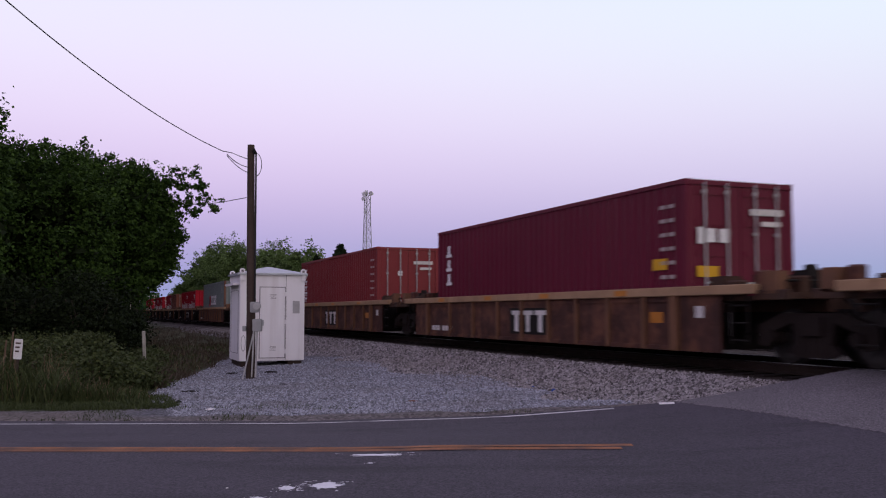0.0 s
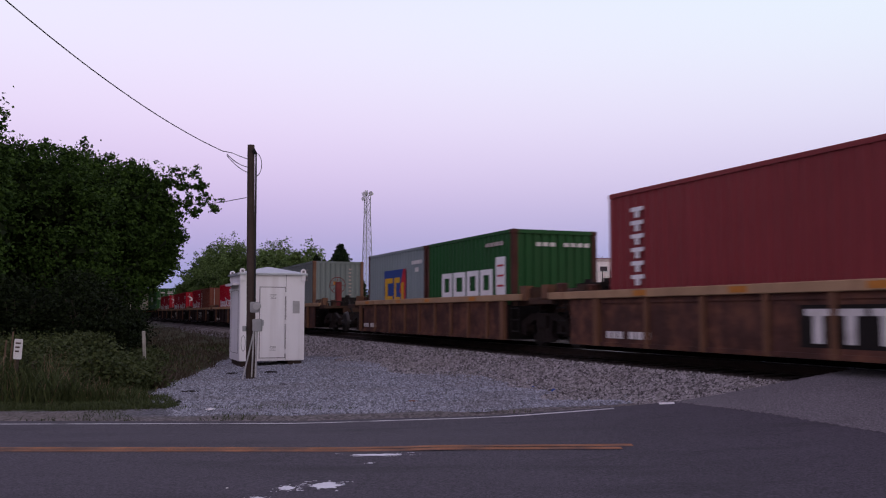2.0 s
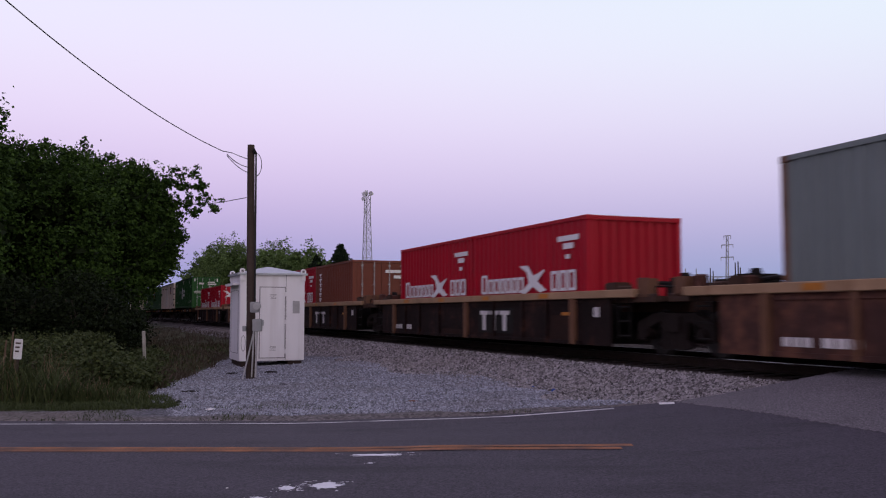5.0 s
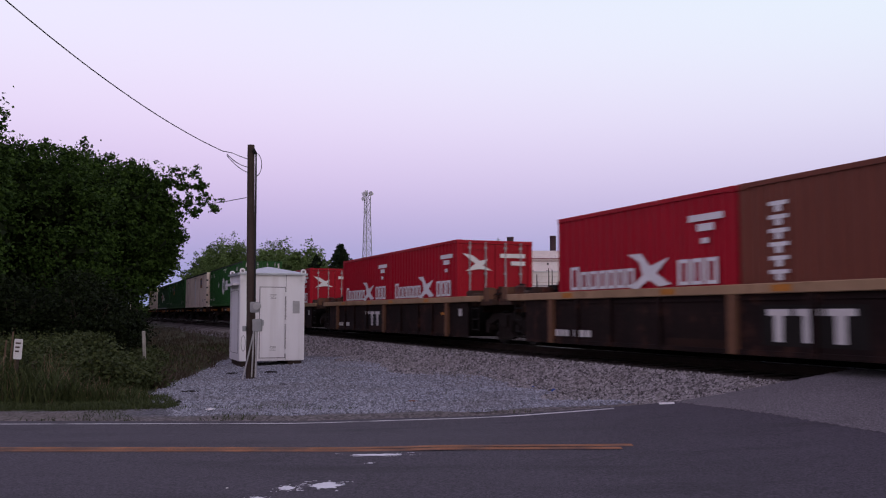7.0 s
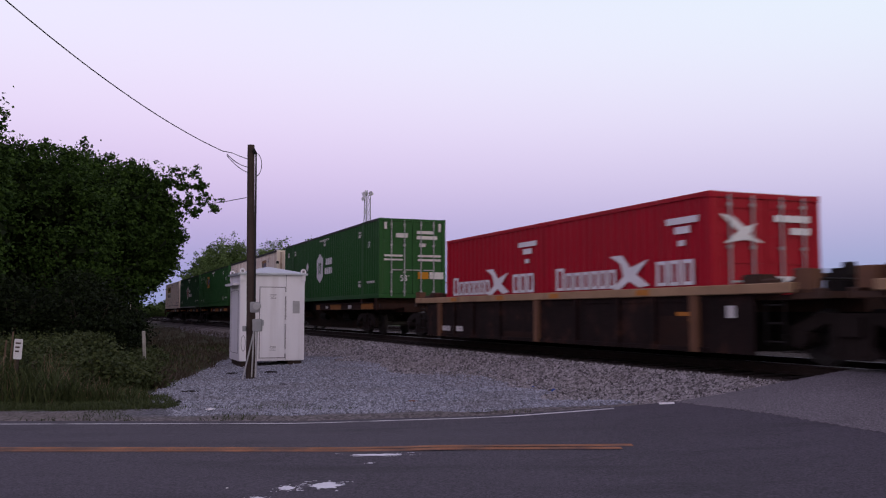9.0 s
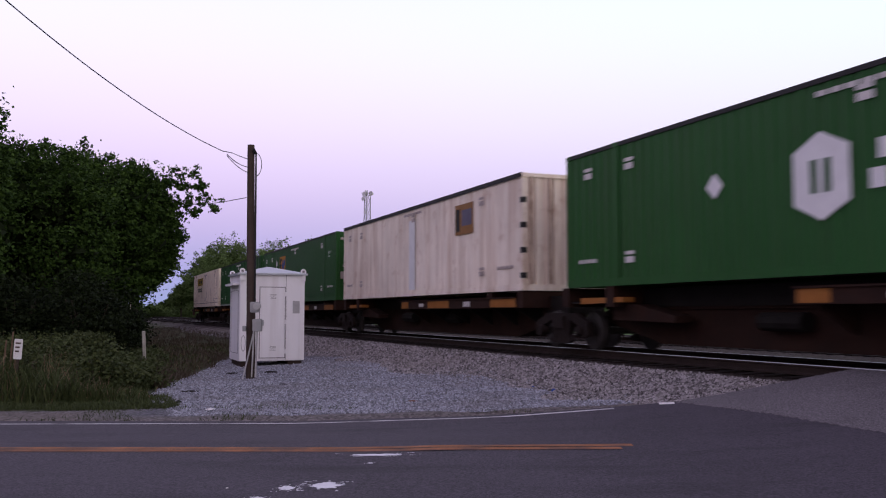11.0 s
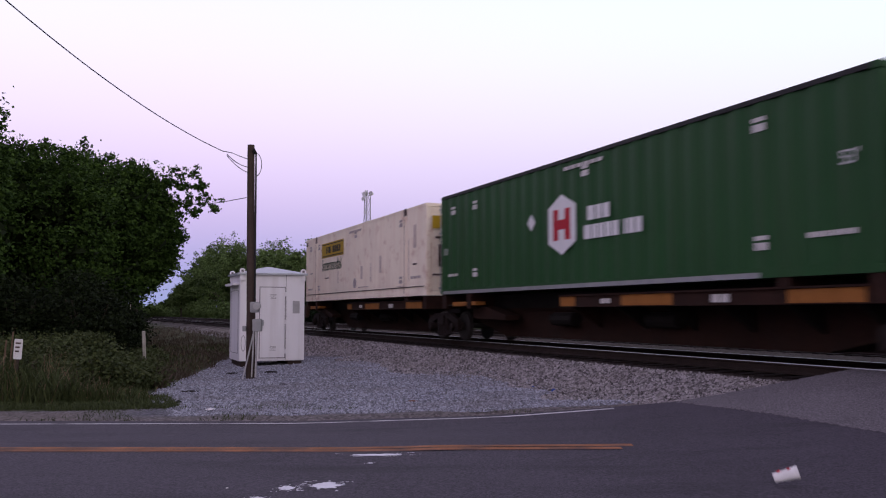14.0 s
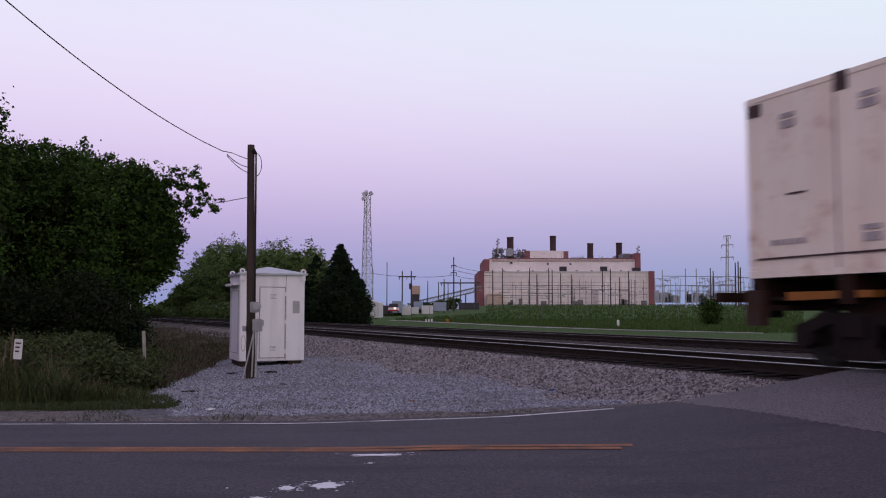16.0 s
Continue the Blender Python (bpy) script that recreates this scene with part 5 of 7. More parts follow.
def limb_mesh(rng, h, r, crown_z, spreadr, n=7):
    bm = bmesh.new()
    p = Vector((0, 0, -.3))
    segs = 5
    pts = []
    for k in range(segs + 1):
        z = -.3 + (h * .8 + .3) * k / segs
        pts.append(Vector((rng.normal() * .06 * k, rng.normal() * .06 * k, z)))
    for k in range(segs):
        tube(bm, pts[k], pts[k + 1], r * (1 - .8 * k / segs), r * (1 - .8 * (k + 1) / segs), 8, False)
    for k in range(n):
        a = 2 * math.pi * k / n + rng.uniform(-.4, .4)
        z = crown_z * rng.uniform(.6, 1.5)
        i = min(segs - 1, int(max(0, (z + .3) / (h * .8 + .3) * segs)))
        st = pts[i].lerp(pts[i + 1], .5)
        reach = spreadr * rng.uniform(.55, .95)
        mid = st + Vector((math.cos(a) * reach * .5, math.sin(a) * reach * .5, reach * .35))
        end = st + Vector((math.cos(a) * reach, math.sin(a) * reach, reach * rng.uniform(.4, .8)))
        tube(bm, st, mid, r * .32, r * .2, 6, False)
        tube(bm, mid, end, r * .2, r * .05, 6, False)
        for q in range(2):
            e2 = mid + (end - mid) * .5 + Vector((rng.normal() * .5, rng.normal() * .5, rng.uniform(.2, .8)))
            tube(bm, mid, e2, r * .12, r * .03, 5, False)
    return bm


def shoots(rng, cz, rad, rz, count):
    """Leafy shoots that stand up out of the crown and give it an uneven outline."""
    for _ in range(count):
        d = rng.normal(size=3)
        d[2] = abs(d[2]) * .9 + .15
        d /= np.linalg.norm(d)
        base = np.array([0, 0, cz]) + d * np.array([rad, rad, rz]) * rng.uniform(.82, 1.02)
        way = d * .5 + np.array([0, 0, .7]) + rng.normal(size=3) * .2
        u = np.repeat(rng.uniform(size=(6, 1)) ** .8, 12, axis=0)
        yield base + way * u * rng.uniform(.35, .8) + np.repeat(rng.normal(size=(6, 3)), 12, axis=0) * .11 + rng.normal(size=(72, 3)) * (.09 - .03 * u)


def broad_tree(x, y, h, rad, low, seed, label, near=True, leaf=None, density=1.0, group="", sprays=(), mat=None):
    rng = np.random.default_rng(seed)
    z = ground_z(x, y)
    t = thing("tree", Matrix.Translation((x, y, z)), label, "tree", group)
    cz = (h + low) / 2
    rz = (h - low) / 2
    part("trunk", limb_mesh(rng, h, .13 + .012 * h, low + rz * .4, rad * .8), M_BARK, t)
    size = leaf or (.16 if near else .5)
    if near:
        pts = crown_points(rng, (0, 0, cz), (rad, rad, rz), int(250 * density), 112, .30)
        pts = np.concatenate([pts] + [twig for twig in shoots(rng, cz, rad, rz, 34)])
    else:
        pts = crown_points(rng, (0, 0, cz), (rad, rad, rz), int(105 * density), 36, .075 * rad + .15, .25)
    for dx, dy, dz, n, rr in sprays:
        for _ in range(max(3, n // 13)):
            tuft = np.array([dx, dy, dz]) + rng.normal(size=3) * rr
            pts = np.concatenate([pts, tuft + rng.normal(size=(20, 3)) * np.array([.09, .09, .06])])
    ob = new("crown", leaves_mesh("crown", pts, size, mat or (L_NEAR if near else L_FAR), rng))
    ob.parent = t
    tagged(ob, "dense dark green leaves" if near else "dull green leaves", kind="stuff")
    # inner leaves take the dark copy, which paints the shade inside the crown
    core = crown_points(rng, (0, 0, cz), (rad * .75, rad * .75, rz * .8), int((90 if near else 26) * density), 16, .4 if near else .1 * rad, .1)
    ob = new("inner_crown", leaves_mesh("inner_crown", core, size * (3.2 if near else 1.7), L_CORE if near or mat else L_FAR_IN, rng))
    ob.parent = t
    tagged(ob, "inner leaves with shade painted into their green", kind="stuff")
    return t


def shrub(x, y, h, rad, seed, label="green leafy bush at the wood's edge, darkened as if in shade", leaf=.14, n=70, mat=None, name="bush"):
    rng = np.random.default_rng(seed)
    z = ground_z(x, y)
    t = thing(name, Matrix.Translation((x, y, z)), label, "bush", "undergrowth")
    pts = crown_points(rng, (0, 0, h * .5), (rad, rad, h * .5), n, 40, .13 * rad + .08, .3)
    pts[:, 2] = np.abs(pts[:, 2])
    ob = new("foliage", leaves_mesh("foliage", pts, leaf, mat or L_NEAR, rng))
    ob.parent = t
    tagged(ob, kind="stuff")
    bm = bmesh.new()
    for k in range(5):
        a = rng.uniform(0, 6.28)
        tube(bm, (0, 0, -.1), (math.cos(a) * rad * .5, math.sin(a) * rad * .5, h * .7), .03, .01, 5)
    tagged(part("stem", bm, M_BARK, t), kind="stuff")
    return t


def bearing(px, Y):
    return (px - 784) / 1615.2 * Y


def build_wood():
    lab = "dense dark green broadleaf tree at the wood's edge"
    rows = [  # bearing, distance, top row, crown radius, crown bottom
        (236, 41, 306, 1.7, 2.9, 5), (165, 40, 282, 2.6, 1.2, 6), (78, 36, 262, 2.7, 1.0, 7), (-112, 32, 178, 2.3, 1.0, 8),
        (-142, 30, 180, 2.7, .8, 9), (172, 47, 292, 2.3, 1.0, 10), (120, 45, 280, 3.0, .8, 11), (20, 43, 258, 2.8, .8, 12), (-90, 42, 235, 3.4, .8, 13)]
    for px, Y, top, rad, low, seed in rows:
        x = bearing(px, Y)
        h = px_place(px, top, Y).z - ground_z(x, Y)
        sprays = ()
        if seed == 5:
            sp = []
            for a, b2, n, rr in ((345, 310, 90, .16), (352, 335, 130, .22), (368, 352, 120, .2), (380, 366, 70, .13), (335, 352, 200, .34), (325, 322, 160, .25),
                                 (345, 376, 130, .22), (318, 300, 60, .13), (300, 318, 160, .3), (300, 430, 420, .30), (298, 462, 240, .24), (312, 478, 90, .16), (290, 484, 240, .24), (270, 500, 200, .24), (302, 395, 480, .34), (296, 360, 420, .45), (245, 514, 220, .28), (304, 415, 260, .28), (278, 450, 460, .42), (260, 475, 380, .4)):
                p = px_place(a, b2, Y)
                sp.append((p.x - x, 0, p.z - ground_z(x, Y), n, rr))
            sprays = sp
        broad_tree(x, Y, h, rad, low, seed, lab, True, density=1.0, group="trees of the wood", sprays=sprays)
    rng = random.Random(3)
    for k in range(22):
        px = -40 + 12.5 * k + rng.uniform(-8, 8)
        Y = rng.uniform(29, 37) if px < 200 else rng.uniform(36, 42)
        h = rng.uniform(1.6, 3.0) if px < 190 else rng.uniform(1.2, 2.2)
        # the dark leaf copy paints the shade under the trees
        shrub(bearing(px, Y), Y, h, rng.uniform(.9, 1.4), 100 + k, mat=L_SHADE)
    # bare saplings before the dark wood
    for px, y0, y1, Y in ((226, 530, 606, 38), (148, 555, 612, 34)):
        a, b2 = px_place(px, y1, Y), px_place(px + 3, y0, Y)
        bm = bmesh.new()
        tube(bm, (0, 0, -.2), (.05, 0, (b2.z - a.z) * .5), .05, .04, 6)
        tube(bm, (.05, 0, (b2.z - a.z) * .5), (.1, 0, b2.z - a.z), .04, .025, 6)
        solo("sapling", bm, M_OFFWHITE, "thin pale bare sapling trunk before the wood", "sapling", Matrix.Translation(a))


def build_shade_trees():
    """Unseen trees added for shade: along the track's near side, and west along the road."""
    rng = random.Random(17)
    s = -42
    # hidden behind the front trees, added to shade the far train
    while s > -235:
        rad = rng.uniform(3.0, 3.9)
        q = on_track(s, -(rad + 4.6 + rng.uniform(0, 1.5)))
        x = min(q.x, bearing(246, q.y) - rad)
        broad_tree(x, q.y, min(18, 1.5 + .142 * q.y) * rng.uniform(.9, 1.0), rad, .8, 800 - int(s), "tall dark green tree, hidden, added to shade the railway", False, leaf=.42, density=1.9, group="trees of the wood", mat=L_NEAR)
        s -= 6.2
    # outside the view on the left, added to darken verge and road
    for x, y, h, rad, sd in ((-18.5, 23, 9.5, 3.2, 41), (-21, 17.5, 10, 3.2, 42), (-27, 21, 11, 3.6, 43), (-26, 16.5, 9, 3.0, 44), (-33, 17, 10, 3.5, 45)):
        broad_tree(x, y, h, rad, .6, sd, "unseen broadleaf tree added beside the road for shade", False, leaf=.4, density=1.6, group="trees of the wood", mat=L_NEAR)


build_wood()
build_shade_trees()


def behind_tracks(px, gap):
    return (11.31 + gap) / (SN + CS * (px - 784) / 1615.2)


def build_treeline():
    rng = random.Random(11)
    tops = [(215, 548), (262, 542), (290, 530), (312, 516), (335, 494), (350, 466), (365, 440), (395, 422), (425, 434), (445, 458), (470, 442), (490, 434), (515, 458), (540, 440), (560, 452), (578, 470)]
    px = 250
    k = 0
    while px < 585:
        Y = min(230, behind_tracks(px, 13 + rng.uniform(0, 6)))
        top = lerp_table(px, tops) + rng.uniform(-6, 8)
        x = bearing(px, Y)
        h = px_place(px, top, Y).z - ground_z(x, Y)
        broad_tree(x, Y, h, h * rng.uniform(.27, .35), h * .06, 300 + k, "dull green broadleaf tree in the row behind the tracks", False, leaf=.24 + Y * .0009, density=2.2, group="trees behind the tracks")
        px += 17 + rng.uniform(-3, 5)
        k += 1
    for k, (px, top, wide) in enumerate(((396, 414, .30), (374, 436, .24), (420, 424, .26), (484, 430, .30), (545, 430, .28), (322, 502, .3), (347, 484, .26))):
        Y = min(200, behind_tracks(px, 15 + 2 * (k % 2)))
        x = bearing(px, Y)
        h = px_place(px, top, Y).z - ground_z(x, Y)
        broad_tree(x, Y, h, h * wide, h * .25, 360 + k, "tall airy pale green tree in the row behind the tracks", False, leaf=.2 + Y * .0008, density=1.5, group="trees behind the tracks")
    for j in range(20):
        px = 245 + 14 * j
        Y = min(225, behind_tracks(px, 10.5 + rng.uniform(0, 2)))
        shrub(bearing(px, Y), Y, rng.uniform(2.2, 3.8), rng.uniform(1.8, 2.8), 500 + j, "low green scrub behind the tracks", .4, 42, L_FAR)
    # cedars by the end of the row
    for px, top, base, gap, wid, sd in ((602, 434, 572, 14, 3.0, 1), (560, 456, 572, 13, 3.2, 2), (628, 480, 572, 15, 1.9, 3)):
        Y = behind_tracks(px, gap)
        x = bearing(px, Y)
        g = ground_z(x, Y)
        h = px_place(px, top, Y).z - g
        r2 = np.random.default_rng(sd)
        t = thing("cedar", Matrix.Translation((x, Y, g)), "dark pointed cedar tree beside the tracks", "tree", "trees behind the tracks")
        bm = bmesh.new()
        tube(bm, (0, 0, -.3), (0, 0, h * .95), .16, .02, 8)
        part("trunk", bm, M_BARK, t)
        groups = []
        for k in range(330):
            zc = h * (.04 + .95 * r2.uniform() ** 1.25)
            env = wid * min(1, (1 - zc / h) ** 1.0 * 1.3) * min(1, .75 + zc / h)
            a = r2.uniform(0, 2 * np.pi)
            rr = env * (r2.uniform(.6, 1.0) if k % 3 else r2.uniform(0, .6)) * (1.28 if k % 11 == 0 else 1)
            sp = .08 + (.05 if k % 11 == 0 else .09) * env
            c = np.array([rr * np.cos(a), rr * np.sin(a), zc + .22 * rr])
            groups.append(c + r2.normal(size=(55, 3)) * np.array([sp, sp, sp * 1.2]))
        pts = np.concatenate(groups)
        pts[:, 2] = np.abs(pts[:, 2])
        ob = new("foliage", leaves_mesh("foliage", pts, .26, L_CEDAR, r2, stretch=1.4))
        ob.parent = t
        tagged(ob, "dark blue-green needles", kind="stuff")


build_treeline()


def blades(name, places, hmin, hmax, width, material, label, seed, lean=.35, high_west=False):
    rng = np.random.default_rng(seed)
    v, f = [], []
    for x, y in places:
        z = ground_z(x, y) - .02
        h = rng.uniform(hmin, hmax)
        if high_west:
            h *= .25 + .75 * min(1, max(0, (-x / y - .33) / .1)) ** 1.2
        a = rng.uniform(0, 6.283)
        dx, dy = math.cos(a) * width, math.sin(a) * width
        lx, ly = rng.normal() * lean * h, rng.normal() * lean * h
        k = len(v)
        v += [(x - dx, y - dy, z), (x + dx, y + dy, z), (x + lx * .4 + dx * .7, y + ly * .4 + dy * .7, z + h * .6), (x + lx * .4 - dx * .7, y + ly * .4 - dy * .7, z + h * .6), (x + lx, y + ly, z + h)]
        f += [(k, k + 1, k + 2, k + 3), (k + 3, k + 2, k + 4)]
    me = bpy.data.meshes.new(name)
    me.from_pydata(v, [], f)
    me.materials.append(material)
    return tagged(new(name, me), label, "grass", kind="stuff")


LANE = [(690, 170), (712, 160), (757, 128), (843, 104), (928, 90), (1100, 72), (1350, 60)]


def lane(px):
    """How far off the pale gravel lane lies at a bearing."""
    return lerp_table(px, LANE)


def build_weeds():
    rng = random.Random(21)
    tall, short, dry = [], [], []
    while len(tall) < 15000:
        y = 15.6 + 24 * rng.random() ** 1.5
        x = rng.uniform(-.52 * y, -3.5)
        if gravel_weight(x, y) < .35 + rng.uniform(-.25, .2) and not (y > 19 and x > -6.2 and y < 27):
            if noise.noise((x * .5, y * .5, 1)) > -.25 or rng.random() < .3:
                tall.append((x, y))
                if rng.random() < .10:
                    dry.append((x + .05, y))
    while len(short) < 9000:
        y = rng.uniform(14.3, 16.6)
        x = rng.uniform(-.52 * y, -4.2)
        if noise.noise((x * .8, y * .8, 4)) > -.2 and gravel_weight(x, y) < .8:
            short.append((x, y))
    blades("tall_weeds", tall, .3, .8, .013, L_WEED, "tall green weeds beside the wood", 1, .5, True)
    blades("dry_stalks", dry, .4, 1.0, .007, surface("dry_stalk", (.20, .14, .09), .9, 0, .3, 3, 30, 0), "brown dry stalks among the weeds", 2, .3, True)
    blades("mown_grass", short, .03, .11, .007, L_WEED, "short grass on the verge", 3, .6)
    # broad weed clumps
    for k in range(70):
        y = 17 + 15 * rng.random() ** 1.3
        x = rng.uniform(-.5 * y, -.27 * y - 1.0)
        if gravel_weight(x, y) < .3:
            shrub(x, y, rng.uniform(.4, 1.0) * (1 if x < -.37 * y else .45), rng.uniform(.35, .8) * (1 if x < -.37 * y else .7), 700 + k, "leafy weed clump on the verge", .085, 34, L_WEED, "weed_clump")
    sprouts = []
    while len(sprouts) < 900:
        x, y = rng.uniform(-6, 1.5), rng.uniform(12.95, 14.6)
        if noise.noise((x * .9, y * 1.5, 9)) > .12 + max(0, x + 2) * .12:
            sprouts.append((x, y))
    blades("gravel_weeds", sprouts, .02, .09, .006, L_WEED, "sparse weeds in the gravel by the road", 6, .8)
    brown = []
    while len(brown) < 9000:
        y = 18 + 62 * rng.random() ** 1.4
        x = rng.uniform(-.36 * y, -.2 * y)
        if (gravel_weight(x, y) < .6 or (y > 36 and beside(x, y) > 3.2)) and noise.noise((x * .7, y * .7, 2)) > -.1:
            brown.append((x, y))
    blades("brown_weeds", brown, .08, .35, .012, surface("brown_weed", (.075, .058, .04), .9, 0, .4, 2, 30, 0), "low brown weeds beside the shed", 7, .7)
    # the field beyond the tracks
    field = []
    while len(field) < 26000:
        Y = 38 + 100 * rng.random() ** 1.2
        px = rng.uniform(640, 1420)
        x = bearing(px, Y)
        if beside(x, Y) < -11 and Y > lane(px) + 2:
            field.append((x, Y))
    deep = []
    while len(deep) < 16000:
        Y = 120 + 300 * rng.random()
        px = rng.uniform(700, 1420)
        if Y > lane(px) + 2 and (px > 860 or Y < 200):
            deep.append((bearing(px, Y), Y))
    blades("field_grass", field, .12, .4, .03, L_FIELD, "green meadow grass beyond the tracks", 5)
    blades("deep_meadow_grass", deep, .15, .5, .12, L_FIELD, "dark green tall meadow grass far behind the tracks", 8)


L_FIELD = leaf_material("meadow_grass", (.036, .068, .016), (.070, .110, .030))
build_weeds()


# ---------------------------------------------------------------- loose stones and litter
def build_stones():
    rng = np.random.default_rng(8)
    bv = np.array([(1, 0, 0), (-1, 0, 0), (0, 1, 0), (0, -1, 0), (0, 0, 1), (.5, .5, .55), (-.5, -.45, .6)], dtype=float)
    bf = np.array([(4, 0, 5), (5, 0, 2), (4, 5, 2), (4, 2, 1), (4, 1, 6), (6, 1, 3), (4, 6, 3), (4, 3, 0)])
    for name, label, n, lo, hi, test, mat, sd in (
            ("lot_gravel", "loose pale grey crushed stone on the lot", 44000, .009, .027, lambda x, y, r: r > 3.5 + .9 * noise.noise((x * .6, y * .6, 5)) and gravel_weight(x, y) > .5 and y > 13.35 + .6 * noise.noise((x * .8, 0, 7)) and (y > 15 or x > -4.4 + 1.2 * noise.noise((x, y, 2))), M_STONE, 1),
            ("ballast_stones", "brown-grey ballast stones beside the track", 36000, .016, .048, lambda x, y, r: 1.85 < r < 4.1 + 1.0 * noise.noise((x * .6, y * .6, 5)), M_BALLAST, 2)):
        V, F = [], []
        c = 0
        while c < n:
            y = 12.95 + (30 if sd == 2 else 15) * rng.uniform() ** 1.3
            x = rng.uniform(-.42 * y, .42 * y)
            r = beside(x, y)
            if not test(x, y, r) or in_road(x, y):
                continue
            s = rng.uniform(lo, hi)
            v = bv * (1 + rng.uniform(-.3, .3, size=(7, 1))) * s * np.array([1, rng.uniform(.6, 1), rng.uniform(.6, 1.0)])
            a = rng.uniform(0, 6.28)
            ca, sa = math.cos(a), math.sin(a)
            v = np.stack([v[:, 0] * ca - v[:, 1] * sa + x, v[:, 0] * sa + v[:, 1] * ca + y, v[:, 2] + ground_z(x, y)], axis=1)
            F.append(bf + c * 7)
            V.append(v)
            c += 1
        me = bpy.data.meshes.new(name)
        me.from_pydata(np.concatenate(V).tolist(), [], np.concatenate(F).tolist())
        me.materials.append(mat)
        tagged(new(name, me), label, "gravel", kind="stuff")


def island_stone(name, a, b2):
    m, nt, b = nodes_of(name)
    g = nt.nodes.new("ShaderNodeNewGeometry")
    n = noise_node(nt, 40, 4)
    c = mixed(nt, g.outputs["Random Per Island"], a, b2)
    c = mixed(nt, mapped(nt, n, .3, .7, 0, .4), c, a)
    c = mixed(nt, mapped(nt, noise_node(nt, .55, 6), .48, .75, 0, .5), c, (.12, .095, .08))
    nt.links.new(c, b.inputs["Base Color"])
    b.inputs["Roughness"].default_value = .9
    return m


M_STONE = island_stone("crushed_limestone", (.070, .072, .086), (.47, .48, .54))
M_BALLAST = island_stone("ballast_stone", (.028, .0235, .0225), (.44, .40, .395))
build_stones()


def lump(px, py, wpx, hpx, material, name, label, category, seed, zoff=0.0, flat=.5):
    """A small crumpled thing on the ground at a bearing."""
    Y = 15.0
    for _ in range(12):
        p = px_place(px, py, Y)
        g = (road_z(p.x, Y) if in_road(p.x, Y) else ground_z(p.x, Y))
        Y *= (1.5 - g) / max(.05, (1.5 - p.z))
    p = px_place(px, py, Y)
    rng = random.Random(seed)
    bm = bmesh.new()
    bmesh.ops.create_icosphere(bm, subdivisions=2, radius=1)
    w, h = wpx * Y / 3230, hpx * Y / 1615
    for v in bm.verts:
        k = 1 + .35 * noise.noise(v.co * 2.3 + Vector((seed, 0, 0)))
        v.co = Vector((v.co.x * w * k, v.co.y * w * .6 * k, max(-.2, v.co.z) * h * .6 * k))
    return solo(name, bm, material, label, category, Matrix.Translation((p.x, Y, g + zoff + .004)) @ pose(0, 0, 0, 0, 0, rng.uniform(-15, 15)))


for k, (px, py, w, h) in enumerate(((372, 726, 20, 5), (216, 700, 11, 5), (402, 865, 5, 2))):
    lump(px, py, w, h, M_LITTER, "paper_litter", "crumpled white litter on the ground", "litter", k)
lump(316, 714, 12, 9, M_INK, "dark_cup", "crushed dark cup on the gravel", "litter", 11)
lump(980, 693, 9, 8, M_BLUE, "blue_wrapper", "crumpled blue wrapper on the gravel", "litter", 12)
lump(943, 687, 7, 6, M_BLUE, "blue_wrapper", "small blue wrapper on the gravel", "litter", 13)
lump(731, 711, 20, 4, M_POST_RUST, "wood_scrap", "flat brown scrap of wood on the gravel", "scrap", 14)
for k, (px, py, w, h) in enumerate(((336, 694, 32, 4), (500, 681, 15, 3), (410, 662, 22, 4), (480, 660, 26, 6))):
    lump(px, py, w, h, M_GRIME, "tie_scrap", "dark scrap of tie timber on the gravel", "scrap", 20 + k)
lump(250, 677, 22, 5, M_BALLAST, "rubble", "small heap of stones in the weeds", "rubble", 31)


def splat(px, py, w, d, seed, label):
    """Dried paint spilt on the road: a ragged thin film."""
    Y = 1.42 * 1615 / (py - 554.5)
    p = px_place(px, py, Y)
    rng = random.Random(seed)
    bm = bmesh.new()

    def blob(cx, cy, rx, ry):
        n = 30
        ring = []
        for k in range(n):
            a = 2 * math.pi * k / n
            q = 1 + .5 * noise.noise((math.cos(a) * 3.4 + seed, math.sin(a) * 3.4, cx * 9))
            X, Yy = cx + math.cos(a) * rx * q, cy + math.sin(a) * ry * q
            ring.append(bm.verts.new((X, Yy, road_z(X, Yy) + .006)))
        bm.faces.new(ring)
    blob(p.x, Y, w / 2, d / 2)
    for _ in range(26):
        blob(p.x + rng.uniform(-.9, .9) * w, Y + rng.uniform(-.8, .8) * d, w * rng.uniform(.02, .10), d * rng.uniform(.02, .06))
    solo("paint_spill", bm, M_LITTER2, label, "spill")


M_LITTER2 = surface("dried_white_paint", (.72, .71, .72), .7, 0, .1, 6, 40, .05, stain=(.2, .19, .2), stain_at=(.6, .8))
splat(577, 846, .24, .26, 1, "dried white paint spill on the asphalt")
splat(508, 850, .13, .17, 2, "small dried white paint spill on the asphalt")
splat(668, 801, .50, .10, 3, "thin smear of white paint by the centre line")
splat(655, 813, .06, .05, 4, "small white paint fleck on the asphalt")
splat(455, 865, .12, .10, 5, "scattered white paint drops on the asphalt")


